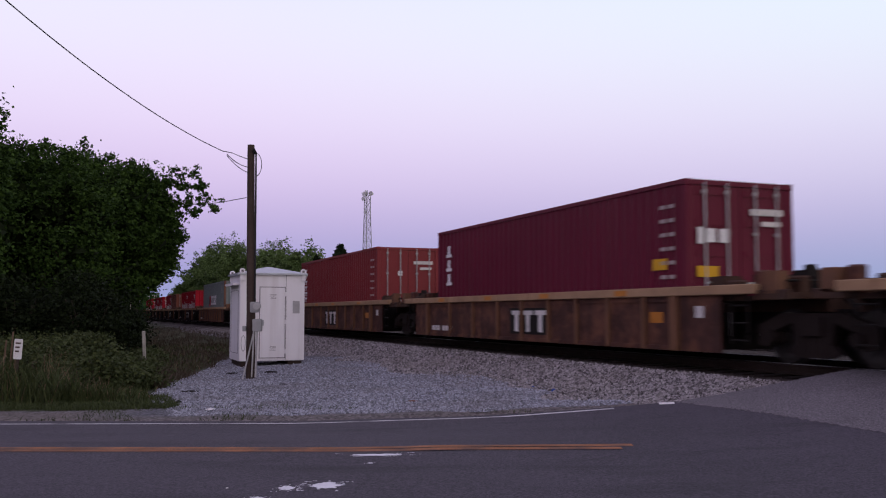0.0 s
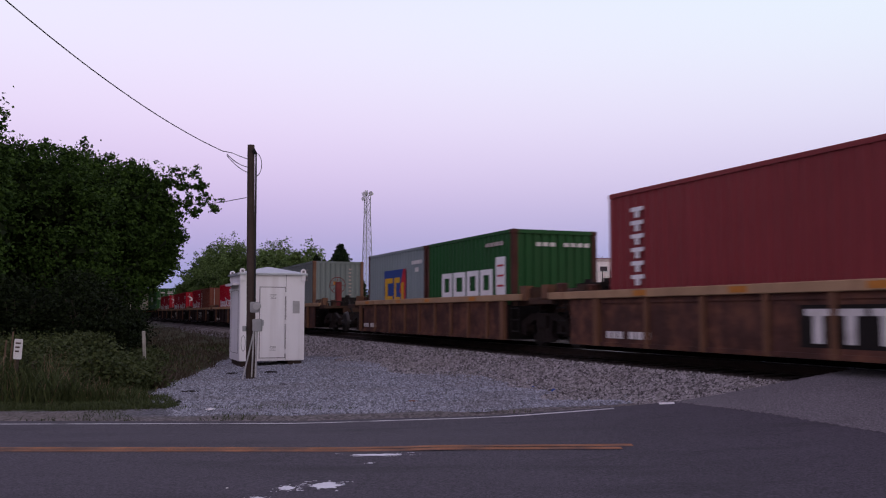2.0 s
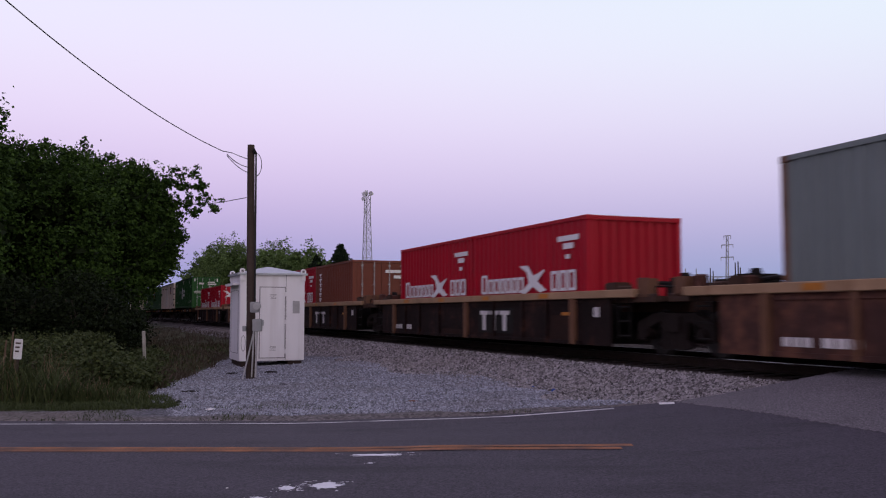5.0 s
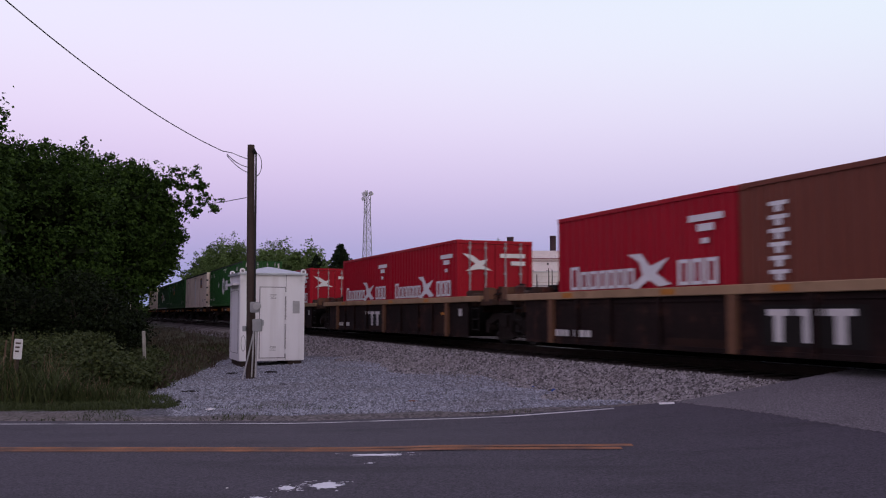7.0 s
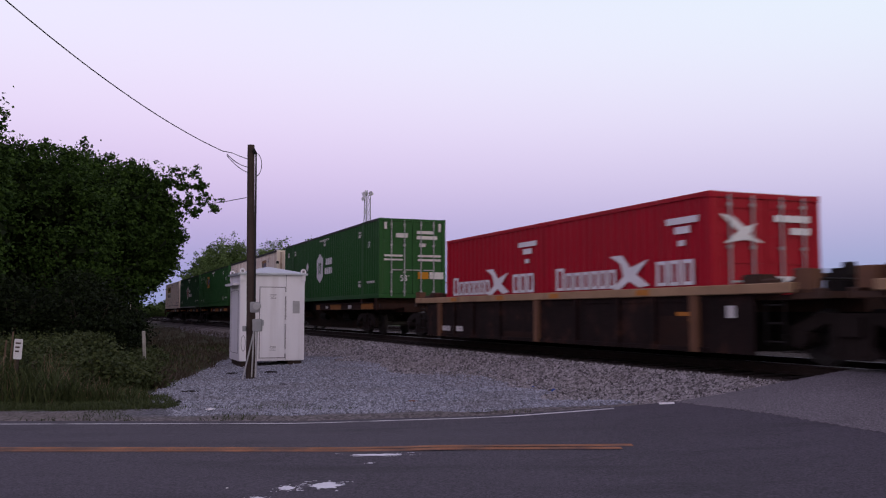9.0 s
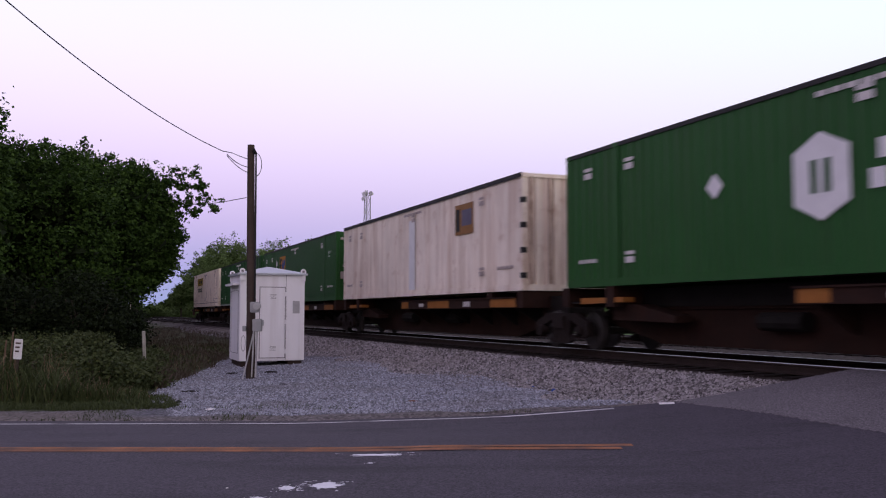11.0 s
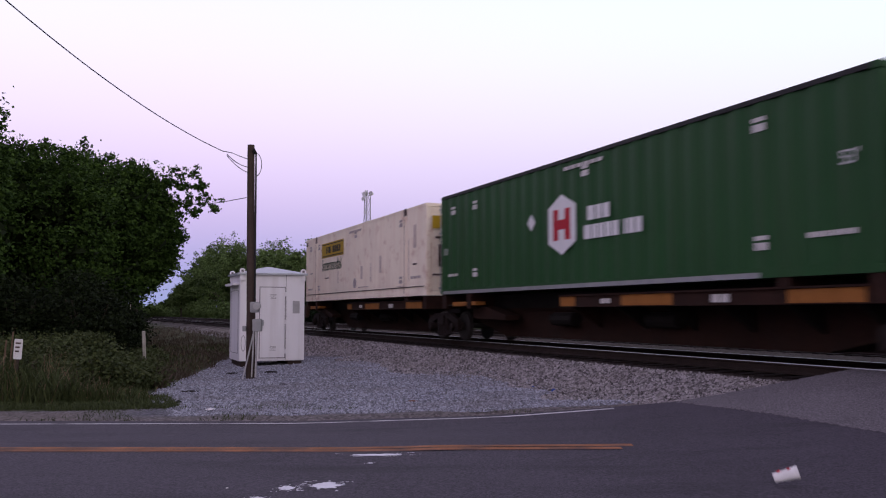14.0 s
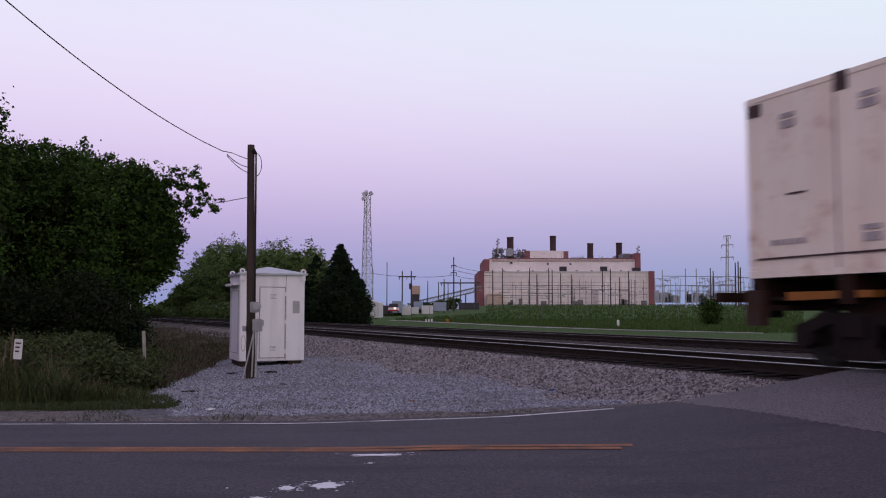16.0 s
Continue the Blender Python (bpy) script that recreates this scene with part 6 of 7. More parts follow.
# ---------------------------------------------------------------- the far side: power station, substation, tower
M_CONCRETE = surface("weathered_pale_cladding", (.78, .70, .69), .8, 0, .16, .09, .5, 0, streak=(.62, .53, .51), stain=(.52, .43, .42), stain_at=(.52, .72))
M_BRICK = surface("dull_red_cladding", (.24, .10, .11), .85, 0, .2, .08, .8, 0)
M_STACK = surface("dark_brown_stack", (.06, .035, .04), .8, 0, .2, .1, 1, 0)
M_LOUVRE = surface("dark_louvre", (.055, .045, .05), .8, 0, .2, .2, 2, 0)
M_PIPE = surface("grey_plant_steel", (.16, .15, .16), .7, .2, .3, .3, 3, 0)
M_FARPOLE = surface("far_pole_wood", (.075, .060, .058), .9, 0, .2, .5, 3, 0)
M_GALV = surface("galvanised_lattice", (.34, .34, .37), .6, .2, .15, .5, 3, 0)
M_FARWHITE = surface("far_white_paint", (.58, .56, .57), .7, 0, .12, .2, 2, 0)
M_FARBLUE = surface("far_blue_grey_paint", (.26, .30, .38), .7, 0, .12, .2, 2, 0)
M_FARDARK = surface("far_dark_sheds", (.06, .055, .065), .8, 0, .2, .2, 2, 0)
M_RUSTTOWER = surface("rusty_hopper_paint", (.50, .35, .28), .8, 0, .3, .3, 2, 0)
M_TRACKPATH = surface("pale_gravel_track", (.34, .32, .29), .95, 0, .2, .5, 8, .2)


def px_box(bm, px0, px1, py0, py1, Y, depth):
    a, b2 = px_place(px0, py0, Y), px_place(px1, py1, Y)
    box(bm, a.x, b2.x, Y, Y + depth, b2.z, a.z)


def one_box(name, parent, px0, px1, py0, py1, Y, depth, material, label=""):
    bm = bmesh.new()
    px_box(bm, px0, px1, py0, py1, Y, depth)
    return part(name, bm, material, parent, label)


def build_plant():
    Y = 480.0
    p = thing("power_station", Matrix.Identity(4), "pale clad power station with red-brown ends and four dark stacks", "power station")
    low = one_box("wall", p, 848, 1158, 481, 552, Y, 60, M_CONCRETE, "pale lower block with panel joints")
    one_box("wall", p, 846.5, 857, 480, 552, Y - .6, 61, M_BRICK, "dull red end bay")
    one_box("wall", p, 1148, 1159.5, 480, 552, Y - .6, 61, M_BRICK, "dull red end bay")
    up = one_box("wall", p, 866, 1126, 458, 481, Y + 6, 50, M_CONCRETE, "pale upper block")
    one_box("wall", p, 856, 866, 459, 481, Y + 5, 50, M_BRICK, "dull red end bay")
    one_box("wall", p, 1124, 1134, 448, 481, Y + 5, 50, M_BRICK, "dull red end bay")
    one_box("wall", p, 938, 998, 444, 458, Y + 14, 30, M_CONCRETE, "pale penthouse")
    one_box("wall", p, 929, 938, 444, 458, Y + 14, 30, M_BRICK)
    one_box("wall", p, 997, 1006, 445, 458, Y + 14, 30, M_BRICK)
    one_box("wall", p, 1102, 1116, 449, 458, Y + 14, 30, M_PIPE)
    one_box("louvre", p, 1119, 1134, 474, 480, Y + 4.6, 1, M_LOUVRE, "dark louvred opening")
    one_box("parapet", p, 866, 1124, 457.2, 459, Y + 5.6, 2, M_BRICK, "thin dark red parapet band")
    one_box("parapet", p, 857, 1148, 480.2, 482, Y - .4, 2, M_FARWHITE)
    one_box("band", p, 870, 1122, 461.5, 462.8, Y + 5.7, 1, M_BRICK)
    # panel joints and doors of the lower block
    for k in range(16):
        x = 866 + 18.5 * k
        one_box("panel_joint", p, x, x + .5, 483, 545, Y - .12, .4, M_RUSTY_CREAM)
    for y in (490, 500, 508.5, 517, 526, 535):
        one_box("panel_joint", p, 858, 1147, y, y + .6, Y - .12, .4, M_RUSTY_CREAM)
    for k in range(9):
        x = 889 + 26 * k
        one_box("wall_vent", p, x, x + 4, 479, 481, Y - .2, 1, M_LOUVRE)
    for px0, px1, py0, py1, yy in ((990, 1003, 472, 481, Y + 5.5), (1062, 1075, 472, 481, Y + 5.5), (903, 907, 464, 467, Y + 5.5), (968, 971, 466, 469, Y + 5.5), (1008, 1011, 466, 469, Y + 5.5)):
        one_box("louvre", p, px0, px1, py0, py1, yy, 1, M_LOUVRE, "dark louvred opening")
    for px0, px1, py0, py1 in ((1060, 1098, 512, 545), (862, 890, 520, 545)):
        one_box("annex", p, px0, px1, py0, py1, Y - 6, 6, M_CONCRETE if px0 > 900 else M_RUSTY_CREAM)
    for a, b2, t in ((897, 909, 420), (973, 984, 418), (1039, 1050, 431), (1090, 1101, 430)):
        m, e = px_place((a + b2) / 2, t, Y + 28), px_place((a + b2) / 2, 458, Y + 28)
        r = (b2 - a) / 2 / 1615 * (Y + 28)
        bm = bmesh.new()
        tube(bm, e, m, r, r * .97, 16)
        tube(bm, m - Vector((0, 0, .8)), m, r * 1.05, r * 1.05, 16)
        part("stack", bm, M_STACK, p, "dark brown round stack")
    rng = random.Random(4)
    bm = bmesh.new()
    for k in range(80):
        x = rng.uniform(868, 926)
        y = rng.uniform(440, 456)
        px_box(bm, x, x + rng.uniform(1.5, 10), y, y + rng.uniform(.7, 2.4), Y + rng.uniform(8, 16), 1.5)
        if k % 2:
            px_box(bm, x, x + .8, rng.uniform(437, 446), 458, Y + 10, .5)
    for k in range(34):
        x = rng.uniform(868, 1130)
        px_box(bm, x, x + .5, rng.uniform(452, 456), 458.5, Y + 7, .4)
    px_box(bm, 1010, 1034, 455.2, 456, Y + 7, .4)
    tagged(part("roof_ductwork", bm, M_PIPE, p, "grey ducts and pipes on the roof"), kind="stuff")
    bm = bmesh.new()
    tube(bm, px_place(902, 447, Y + 7), px_place(902, 447, Y + 12), 2.2, 2.2, 14)
    part("duct_drum", bm, M_GALV, p, "round grey duct end")
    for px, t in ((881, 421), (1129, 434)):
        bm = bmesh.new()
        tube(bm, px_place(px, 450, Y + 8), px_place(px, t, Y + 8), .35, .2, 5)
        for k in range(4):
            q = px_place(px + (-3 if k % 2 else 3), t + 3 + 3 * k, Y + 8)
            tube(bm, px_place(px, t + 4 + 3 * k, Y + 8), q, .4, .4, 5)
        part("antenna_mast", bm, M_GALV, p, "small antenna mast")
    bm = bmesh.new()
    for k in range(18):
        x = rng.uniform(860, 1145)
        y = rng.uniform(528, 542)
        px_box(bm, x, x + rng.uniform(3, 12), y, 548, Y - 40, 3)
    tagged(part("yard_equipment", bm, M_PIPE, p, "grey transformers and steelwork before the building"), kind="stuff")


build_plant()


def wood_pole(px, top, Y, arms=(), name="wood_pole", mat=None, r=.22):
    a = px_place(px, top, Y)
    g = ground_z(a.x, Y)
    t = thing(name, Matrix.Translation((a.x, Y, g)), "tall thin dark pole of the substation" if not arms else "tall dark pole with cross-arms", "utility pole", "poles round the substation")
    bm = bmesh.new()
    tube(bm, (0, 0, -.5), (0, 0, a.z - g), r, r * .7, 7)
    part("shaft", bm, mat or M_FARPOLE, t)
    for dz, w in arms:
        bm = bmesh.new()
        box(bm, -w, w, -.12, .12, a.z - g - dz - .14, a.z - g - dz + .14)
        for e in (-w * .9, w * .9):
            tube(bm, (e, 0, a.z - g - dz), (e, 0, a.z - g - dz - .9), .12, .12, 5)
        part("cross_arm", bm, mat or M_FARPOLE, t)
    return a


def far_wire(a, b2, sag, r=.06, name="far_power_line"):
    bm = bmesh.new()
    sweep(bm, [a.lerp(b2, k / 8) - Vector((0, 0, sag * 4 * (k / 8) * (1 - k / 8))) for k in range(9)], r, 4)
    solo(name, bm, M_FARPOLE, "thin dark power line between far poles", "cable", group="far power lines")


def build_substation():
    Y = 300.0
    tops = {}
    for px, top in ((660, 476), (685, 464), (757, 498), (776, 499), (786, 494), (793, 500), (815, 494), (842, 494), (872, 478), (889, 475), (937, 474), (950, 486), (971, 475),
                    (977, 478), (992, 484), (1011, 486), (1066, 480), (1080, 476), (1096, 491), (1112, 480), (1172, 478), (1213, 476), (1232, 476), (1257, 475), (1262, 480)):
        tops[px] = wood_pole(px, top, Y + (px * 7 % 40), r=.20 if px < 850 else .24, mat=M_GALV if px in (1172, 1213, 1232) else None)
    rng = random.Random(9)
    for k in range(22):
        wood_pole(rng.uniform(880, 1150), rng.uniform(494, 512), Y + 60 + rng.uniform(0, 60), r=.14, mat=M_PIPE)
    for k in range(26):
        wood_pole(rng.uniform(1160, 1330), rng.uniform(492, 512), Y + 40 + rng.uniform(0, 60), r=.12, mat=M_GALV)
    tops[803] = wood_pole(803, 455, Y, ((2.8, .8), (5.2, 1.0)), r=.25)
    # H-frames
    for a, b2, t, bar in ((712, 728, 480, 490), (786, 842, 500, 501)):
        p, q = px_place(a - 7, bar, Y - 5), px_place(b2 + 8, bar, Y - 5)
        h = thing("h_frame_pole", Matrix.Identity(4), "dark wooden H-frame power pole", "utility pole", "poles round the substation")
        bm = bmesh.new()
        box(bm, p.x, q.x, Y - 5.2, Y - 4.8, p.z - .2, p.z + .2)
        part("cross_arm", bm, M_FARPOLE, h)
        for px in (a, b2):
            e = px_place(px, t, Y - 5)
            bm = bmesh.new()
            tube(bm, (e.x, Y - 5, ground_z(e.x, Y) - .5), e, .26, .2, 7)
            part("shaft", bm, M_FARPOLE, h)
        for k in range(3):
            e = px_place(a - 5 + (b2 - a + 10) * k / 2, bar, Y - 5)
            bm = bmesh.new()
            tube(bm, e, e - Vector((0, 0, 1.0)), .12, .12, 5)
            part("insulator", bm, M_FARPOLE, h)
    for a, pa, b2, pb, s in ((660, 484, 720, 489, .3), (720, 489, 803, 487, .5), (803, 487, 842, 494, .3), (803, 478, 872, 488, .5), (803, 470, 870, 482, .5)):
        far_wire(px_place(a, pa, Y), px_place(b2, pb, Y), s)
    bm = bmesh.new()
    for a, b2, y in ((872, 1112, 512), (889, 1080, 505), (937, 1146, 520), (1172, 1310, 489), (1160, 1300, 505), (1180, 1330, 515), (866, 1000, 523)):
        sweep(bm, [px_place(a + (b2 - a) * k / 6, y + k / 6, Y + 20) for k in range(7)], .10, 4)
    bare = bmesh.new()
    for k in range(26):
        x = rng.uniform(1158, 1320)
        y = rng.uniform(490, 508)
        w = rng.uniform(8, 22)
        for e in (x, x + w):
            px_box(bare, e, e + .8, y, 536, Y + 60, .3)
        px_box(bare, x - 1, x + w + 1, y, y + .9, Y + 60, .4)
        px_box(bare, x + w * .5, x + w * .5 + 1.2, y, y + 4, Y + 60, .4)
    for k in range(46):
        x = rng.uniform(1158, 1335)
        px_box(bare, x, x + rng.uniform(2, 9), rng.uniform(514, 527), 536, Y + 75, 2)
    solo("substation_frames", bare, M_GALV, "pale galvanised frames and cabinets of the substation", "electrical equipment", kind="stuff")
    for k in range(50):
        x = rng.uniform(862, 1150)
        y = rng.uniform(505, 534)
        px_box(bm, x, x + rng.uniform(.6, 2.5), y, y + rng.uniform(.6, 2.2), Y + 70, .5)
    for k in range(26):
        x = rng.uniform(866, 1130)
        y = rng.uniform(506, 534)
        px_box(bm, x, x + rng.uniform(8, 30), y, y + .6, Y + 68, .3)
    solo("substation_gear", bm, M_PIPE, "grey switchgear and transformers of the substation", "electrical equipment", kind="stuff")
    # transmission tower
    t = thing("transmission_tower", Matrix.Identity(4), "grey steel transmission tower with three cross-arms", "transmission tower")
    Yt = 420
    bm = bmesh.new()
    for e in (-2.5, 2.5):
        tube(bm, px_place(1287 + e, 548, Yt), px_place(1287 + e * .6, 418, Yt), .3, .22, 6)
    for k in range(12):
        y0, y1 = 540 - 10 * k, 530 - 10 * k
        s = 1 if k % 2 else -1
        tube(bm, px_place(1287 + s * 2.2, y0, Yt), px_place(1287 - s * 2.2, y1, Yt), .1, None, 4)
    part("mast", bm, M_GALV, t)
    for y, w in ((418, 6), (434, 10), (456, 11)):
        bm = bmesh.new()
        a, b2 = px_place(1287 - w, y, Yt), px_place(1287 + w, y - 1, Yt)
        tube(bm, a, b2, .25, .25, 5)
        for q in (a, b2):
            tube(bm, q, q - Vector((0, 0, 1.6)), .18, .12, 5)
        part("cross_arm", bm, M_GALV, t)
    for px, top in ((1301, 465), (1306, 463), (1310, 474)):
        wood_pole(px, top, 330, r=.3)


build_substation()


def build_tower():
    Y = 260.0
    t = thing("radio_tower", Matrix.Identity(4), "grey steel lattice radio tower with dish antennas", "radio tower")
    base, top = px_place(649, 556, Y), px_place(650, 342, Y)
    H = top.z - base.z
    w0, w1 = 13.5 / 1615 * Y, 6.2 / 1615 * Y

    def corner(u, k):
        w = w0 + (w1 - w0) * min(1, u * 1.15)
        a = 2 * math.pi * k / 3 + .5
        return Vector((base.x + (top.x - base.x) * u + w * math.cos(a), Y + w * math.sin(a), base.z + H * u))
    for k in range(3):
        bm = bmesh.new()
        for j in range(12):
            tube(bm, corner(j / 12, k), corner((j + 1) / 12, k), .13, .12, 5, False)
        part("leg", bm, M_GALV, t)
    bm = bmesh.new()
    n = 15
    for j in range(n):
        for k in range(3):
            tube(bm, corner(j / n, k), corner((j + 1) / n, (k + 1) % 3), .06, None, 4, False)
            tube(bm, corner(j / n, (k + 1) % 3), corner((j + 1) / n, k), .06, None, 4, False)
            tube(bm, corner(j / n, k), corner(j / n, (k + 1) % 3), .07, None, 4, False)
    part("lattice", bm, M_GALV, t, "crossed lattice bracing")
    for px, py, r in ((644, 344, .75), (656, 343, .8), (642, 352, .6), (647, 340, .5), (645, 376, .45)):
        c = px_place(px, py, Y - 1)
        bm = bmesh.new()
        tube(bm, c, c + Vector((.5, .5, 0)), r, r * .5, 12)
        part("dish", bm, M_FARWHITE, t, "whitish dish antenna")
    bm = bmesh.new()
    tube(bm, px_place(640, 342, Y), px_place(661, 342, Y), .12, None, 5)
    tube(bm, px_place(650, 345, Y), px_place(650, 337, Y), .1, None, 5)
    part("head_frame", bm, M_GALV, t)


build_tower()


def build_yard():
    Y = 215.0
    g = thing("storage_building", Matrix.Identity(4), "low white metal storage building", "shed")
    a, b2 = px_place(628, 536, Y), px_place(671, 558, Y)
    bm = bmesh.new()
    prism(bm, [(a.x, b2.z - .6), (b2.x, b2.z - .6), (b2.x, a.z), (a.x + (b2.x - a.x) * .3, a.z + 1.3), (a.x, a.z)], "y", Y, Y + 14)
    part("wall", bm, M_FARWHITE, g)
    for k in range(8):
        x = a.x + (b2.x - a.x) * (k + .5) / 8
        part("rib", boxes((x, x + .08, Y - .06, Y, b2.z - .5, a.z - .1)), M_GALV, g)
    Y = 260.0
    for k, (p0, p1, q0, q1, m, nm, lb) in enumerate((
            (671, 691, 541, 553, M_FARDARK, "dark_shed", "low dark shed far behind the tracks"), (694, 711, 533, 551, M_FARBLUE, "blue_tank", "pale blue storage tank"),
            (711, 726, 541, 555, M_FARWHITE, "white_trailer", "white box trailer in the yard"), (728, 740, 544, 553, M_FARWHITE, "white_trailer", "white box trailer in the yard"),
            (746, 766, 541, 553, M_FARWHITE, "white_fence_panel", "white panels along the yard"), (732, 748, 534, 545, M_FARBLUE, "blue_tank", "pale blue storage tank"),
            (767, 790, 535, 548, M_FARBLUE, "blue_tank", "pale blue storage tank"), (812, 848, 536, 545, M_FARDARK, "low_building", "low dark building by the power station"))):
        bm = bmesh.new()
        px_box(bm, p0, p1, q0, q1 + 3, Y + 4 * k, 5)
        bmesh.ops.bevel(bm, geom=bm.edges[:], offset=.06, segments=1, affect="EDGES")
        solo(nm, bm, m, lb, "building", group="yard buildings")
    for k in range(12):
        shrub(bearing(652 + 13.5 * k, 395 + 6 * (k % 3)), 395 + 6 * (k % 3), 3.4 + 1.4 * (k * 5 % 4) / 3, 4.2, 930 + k, "dark hedge far behind the yard", 1.0, 34, L_NEAR)
    h = thing("hopper_tower", Matrix.Identity(4), "rusty coal hopper tower on dark legs", "hopper")
    one_box("hopper", h, 727, 743, 506, 521, 330, 5, M_RUSTTOWER, "rusty tan hopper house")
    one_box("base_frame", h, 728, 742, 521, 548, 330.5, 4, M_FARDARK, "dark lower frame")
    one_box("head_house", h, 724, 729, 502, 512, 331, 3, M_FARDARK)
    c = thing("coal_conveyor", Matrix.Identity(4), "long sloping grey coal conveyor gallery", "conveyor")
    a, b2 = px_place(744, 540, 400), px_place(852, 514, 440)
    bm = bmesh.new()
    for dz in (0, 1.9):
        tube(bm, a + Vector((0, 0, dz)), b2 + Vector((0, 0, dz)), .35, .35, 5)
    for k in range(18):
        p = a.lerp(b2, k / 18)
        q = a.lerp(b2, (k + 1) / 18)
        tube(bm, p, q + Vector((0, 0, 1.9)), .15, .15, 4)
    part("gallery", bm, M_PIPE, c)
    for k in (5, 9, 13):
        p = a.lerp(b2, k / 18)
        bm = bmesh.new()
        tube(bm, p, (p.x, p.y, ground_z(p.x, p.y) - .5), .35, .35, 5)
        part("support", bm, M_PIPE, c)
    # pickup with its lamps on
    Yc = 170
    b = px_place(697, 555, Yc)
    t = thing("pickup_truck", Matrix.Translation(b) @ pose(0, 0, 0, 0, 0, -90), "white and red pickup truck with its headlamp on", "truck")
    bm = boxes((-1.0, 2.6, -.95, .95, .45, 1.1))
    bmesh.ops.bevel(bm, geom=bm.edges[:], offset=.1, segments=2, affect="EDGES")
    part("body", bm, M_FARWHITE, t)
    bm = boxes((-.2, 1.5, -.85, .85, 1.1, 1.8))
    bmesh.ops.bevel(bm, geom=bm.edges[:], offset=.12, segments=2, affect="EDGES")
    part("cab", bm, M_FARDARK, t, "dark glazed cab")
    part("bumper", boxes((2.6, 2.7, -.95, .95, .45, .65)), M_REDF, t)
    for x in (-.4, 1.9):
        for y in (-.95, .8):
            bm = bmesh.new()
            tube(bm, (x, y, .38), (x, y + .15, .38), .38, .38, 14)
            part("wheel", bm, M_INK, t)
    bm = bmesh.new()
    tube(bm, (2.62, .35, .95), (2.72, .35, .95), .2, .2, 12)
    part("headlamp", bm, glowing("headlamp_glow", (1.0, .72, .62), 1.6), t, "glowing headlamp")
    # the pale track through the field, small markers, a bush
    bm = bmesh.new()
    pts = [(px, 560, d) for px, d in LANE]
    prev = None
    for k in range(61):
        u = k / 60 * (len(pts) - 1)
        i = min(len(pts) - 2, int(u))
        q = u - i
        p0, p1 = px_place(*pts[i]), px_place(*pts[i + 1])
        p = p0.lerp(p1, q)
        w = max(.6, min(3.5, .04 * p.y - 1.6))
        row = [bm.verts.new((p.x + s * .3, p.y + s * w, ground_z(p.x, p.y) + .05)) for s in (-1, 1)]
        if prev:
            bm.faces.new((prev[0], row[0], row[1], prev[1]))
        prev = row
    solo("gravel_track", bm, M_TRACKPATH, "pale gravel track along the field", "track", kind="structure")
    for px, py0, py1, Y in ((1094, 566, 580, 84), (754, 566, 571, 128), (759, 566, 571, 128), (764, 566, 572, 126)):
        b = px_place(px, py1, Y)
        a = px_place(px, py0, Y)
        z = ground_z(b.x, Y)
        solo("white_marker", boxes((-.11, .11, -.05, .05, -.1, a.z - b.z)), M_SIGN, "small white marker stake in the grass", "marker", Matrix.Translation((b.x, Y, z)))
    b = px_place(792, 573, 116)
    bm = boxes((-.15, .15, -.1, .1, -.1, .5))
    solo("orange_marker", bm, M_PATCH, "small orange marker in the grass", "marker", Matrix.Translation((b.x, 116, ground_z(b.x, 116))))
    Y = 95
    shrub(bearing(1257, Y), Y, px_place(1257, 527, Y).z - ground_z(bearing(1257, Y), Y), 1.15, 901, "round dark green bush in the field", .2, 110, L_NEAR)
    # wire fence
    Y = 130
    f = thing("chain_link_fence", Matrix.Identity(4), "faint grey wire fence across the field", "fence")
    for k in range(15):
        x = bearing(760 + 40 * k, Y)
        z = ground_z(x, Y)
        bm = bmesh.new()
        tube(bm, (x, Y, z - .2), (x, Y, z + 2.2), .03, None, 5)
        part("post", bm, M_PIPE, f)
    bm = bmesh.new()
    for dz in (.3, .9, 1.5, 2.1):
        for k in range(29):
            x0, x1 = bearing(760 + 20 * k, Y), bearing(780 + 20 * k, Y)
            tube(bm, (x0, Y, ground_z(x0, Y) + dz), (x1, Y, ground_z(x1, Y) + dz), .010, None, 3, False)
    part("wires", bm, M_PIPE, f)


build_yard()


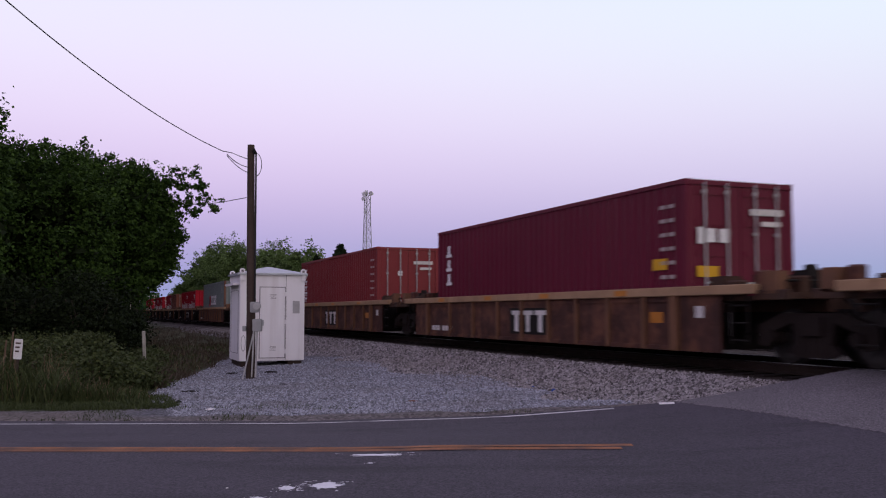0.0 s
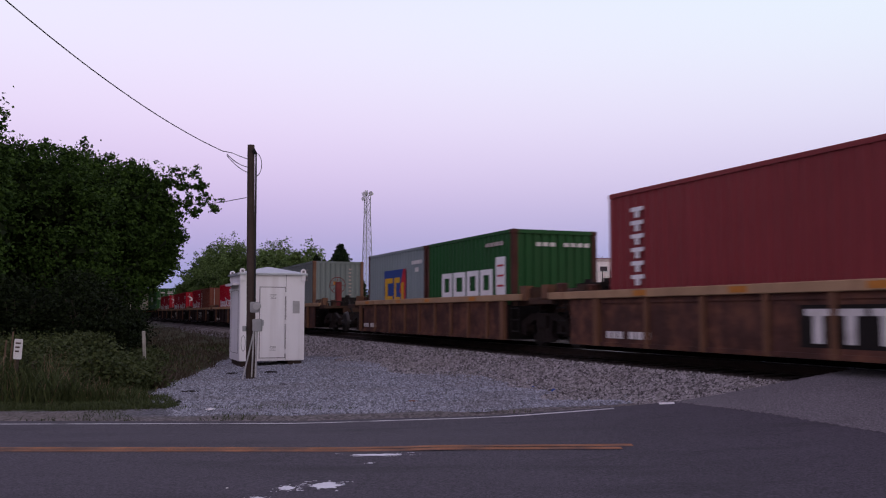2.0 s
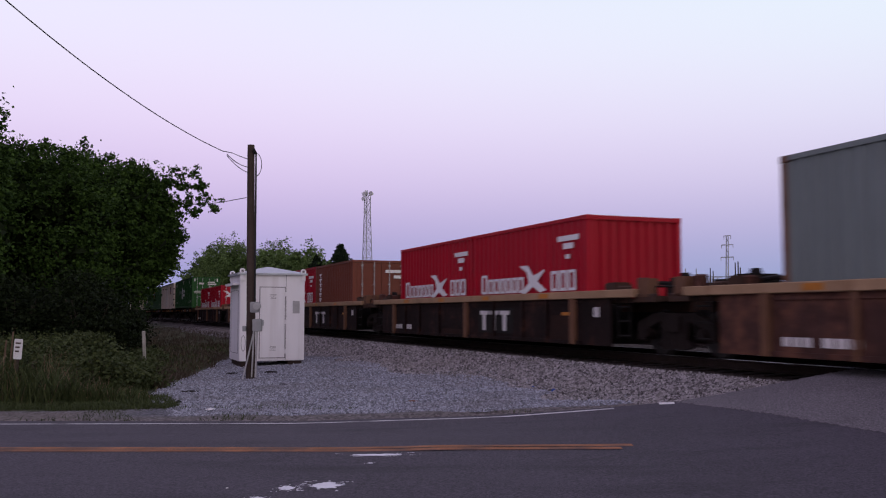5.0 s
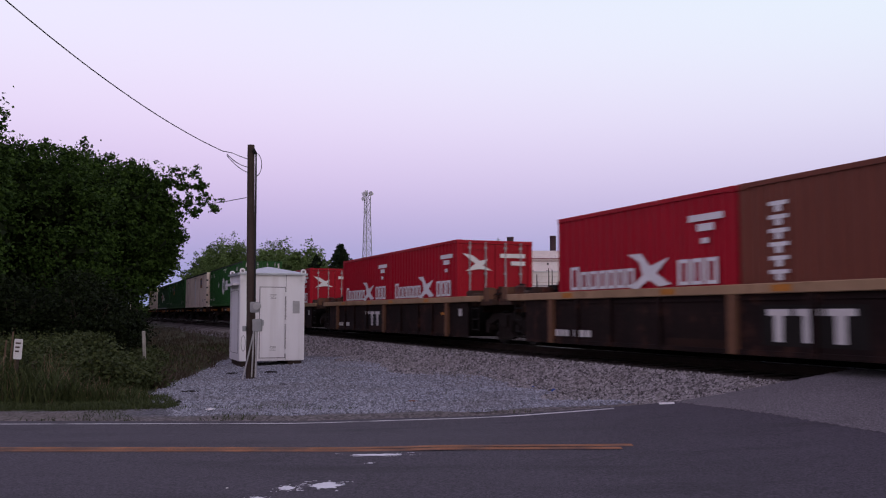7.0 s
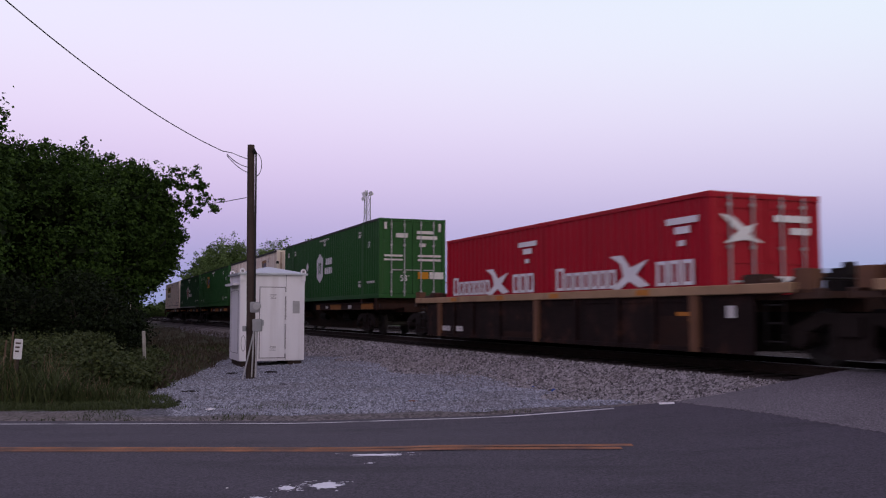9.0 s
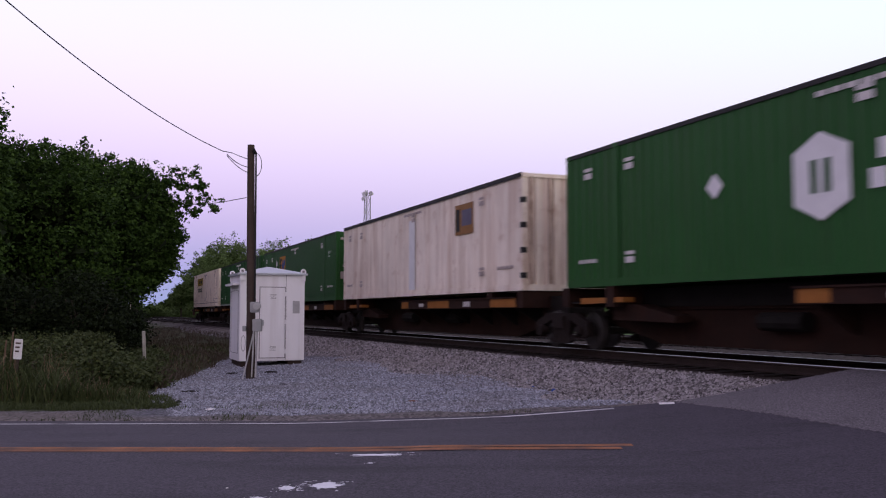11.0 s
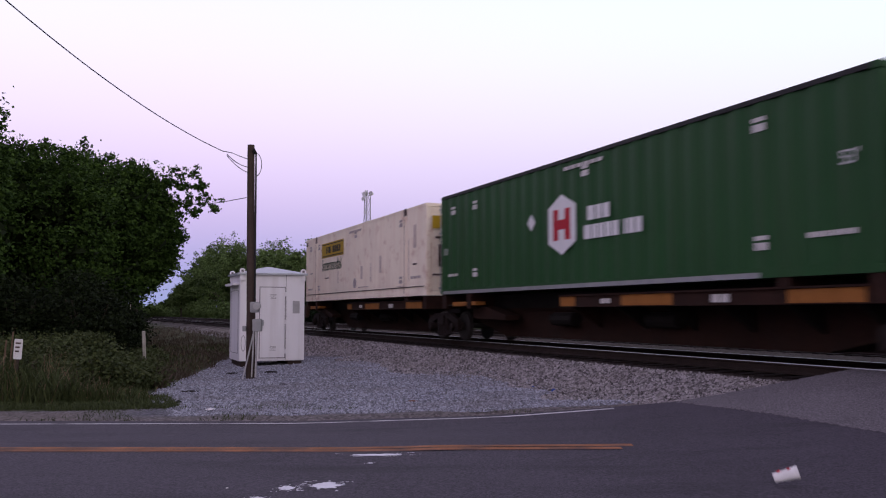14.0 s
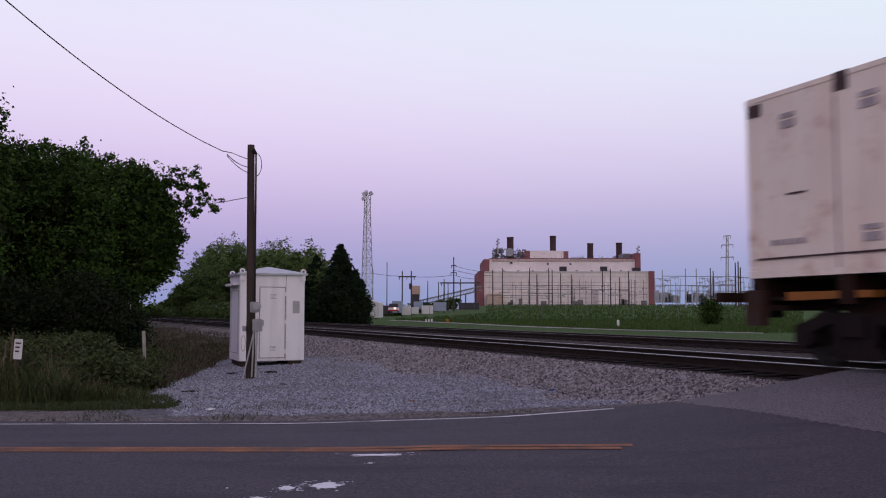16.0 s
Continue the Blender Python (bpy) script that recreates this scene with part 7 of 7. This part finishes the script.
# ---------------------------------------------------------------- the paper cup that the train's draught blows over the road
def build_cup():
    c = thing("paper_cup", Matrix.Identity(4), "crushed white paper cup with red print, tumbling over the road", "cup")
    bm = bmesh.new()
    n = 18
    rings = []
    for z, r in ((-.10, .038), (-.098, .040), (.0, .048), (.09, .056), (.10, .060), (.10, .054), (.0, .046), (-.09, .037)):
        rings.append([bm.verts.new((r * math.cos(2 * math.pi * k / n), .62 * r * math.sin(2 * math.pi * k / n), z)) for k in range(n)])
    for a, b2 in zip(rings, rings[1:]):
        for k in range(n):
            bm.faces.new((a[k], a[(k + 1) % n], b2[(k + 1) % n], b2[k]))
    bm.faces.new(rings[0])
    bm.faces.new(rings[-1])
    part("shell", bm, M_LITTER, c)
    for z0, z1 in ((-.06, -.035), (.02, .045)):
        bm = bmesh.new()
        for k in range(-3, 3):
            a0, a1 = 2 * math.pi * k / n, 2 * math.pi * (k + 1) / n
            bm.faces.new([bm.verts.new((r * math.cos(a), .62 * r * math.sin(a), z)) for a, z, r in ((a0, z0, .0515), (a1, z0, .0515), (a1, z1, .057), (a0, z1, .057))])
        bmesh.ops.remove_doubles(bm, verts=bm.verts, dist=.0005)
        part("print", bm, M_REDF, c, "dull red printed band")
    return c


CUP = build_cup()


def cup_rows():
    # seconds, bearing, row, height over the road, turns
    rows = []
    for t, px, py, up, a, b2, g in ((0, 1180, 716, -.05, 90, 0, 80), (11.9, 1180, 716, -.05, 90, 0, 80), (12.2, 1183, 708, .05, 60, 20, 40), (12.4, 1190, 708, .06, 30, 25, 60), (12.5, 1195, 704, .09, 20, -10, 90),
                                (12.6, 1198, 700, .12, 10, 10, 120), (12.8, 1214, 702, .1, 30, -50, 150), (13.0, 1237, 716, .05, 60, -60, 120), (13.2, 1264, 723, .03, 80, -70, 90), (13.5, 1301, 750, .03, 85, -20, 60),
                                (13.8, 1349, 807, .03, 88, 5, 80), (13.9, 1364, 818, .05, 80, -35, 60), (14.0, 1391, 841, .06, 60, -55, 100),
                                (14.1, 1419, 880, .03, 88, -10, 90), (14.3, 1470, 960, .02, 88, 40, 110), (15.0, 1560, 1000, 0, 88, 85, 120), (16.0, 1560, 1000, 0, 88, 85, 120)):
        Y = 11.5
        for _ in range(15):
            p = px_place(px, py, Y)
            z = road_z(p.x, Y) + up + .04
            Y *= (1.5 - z) / max(.05, 1.5 - p.z)
        p = px_place(px, py, Y)
        rows.append((t, pose(p.x, Y, road_z(p.x, Y) + up + .04, a, b2, g)))
    return rows


# ---------------------------------------------------------------- what moves
def motions():
    times = [k * .5 for k in range(33)]
    for ob, s, z in MOVERS:
        walk(ob, [(t, track_pose(s + run(t), 0, z)) for t in times])
    walk(CUP, cup_rows())
    for w, e in WHEELS:
        walk(w, [(k / 30, Matrix.Translation((e, 0, WHEEL_R)) @ Matrix.Rotation((run(k / 30) / WHEEL_R) % (2 * math.pi), 4, "Y")) for k in range(481)])


motions()
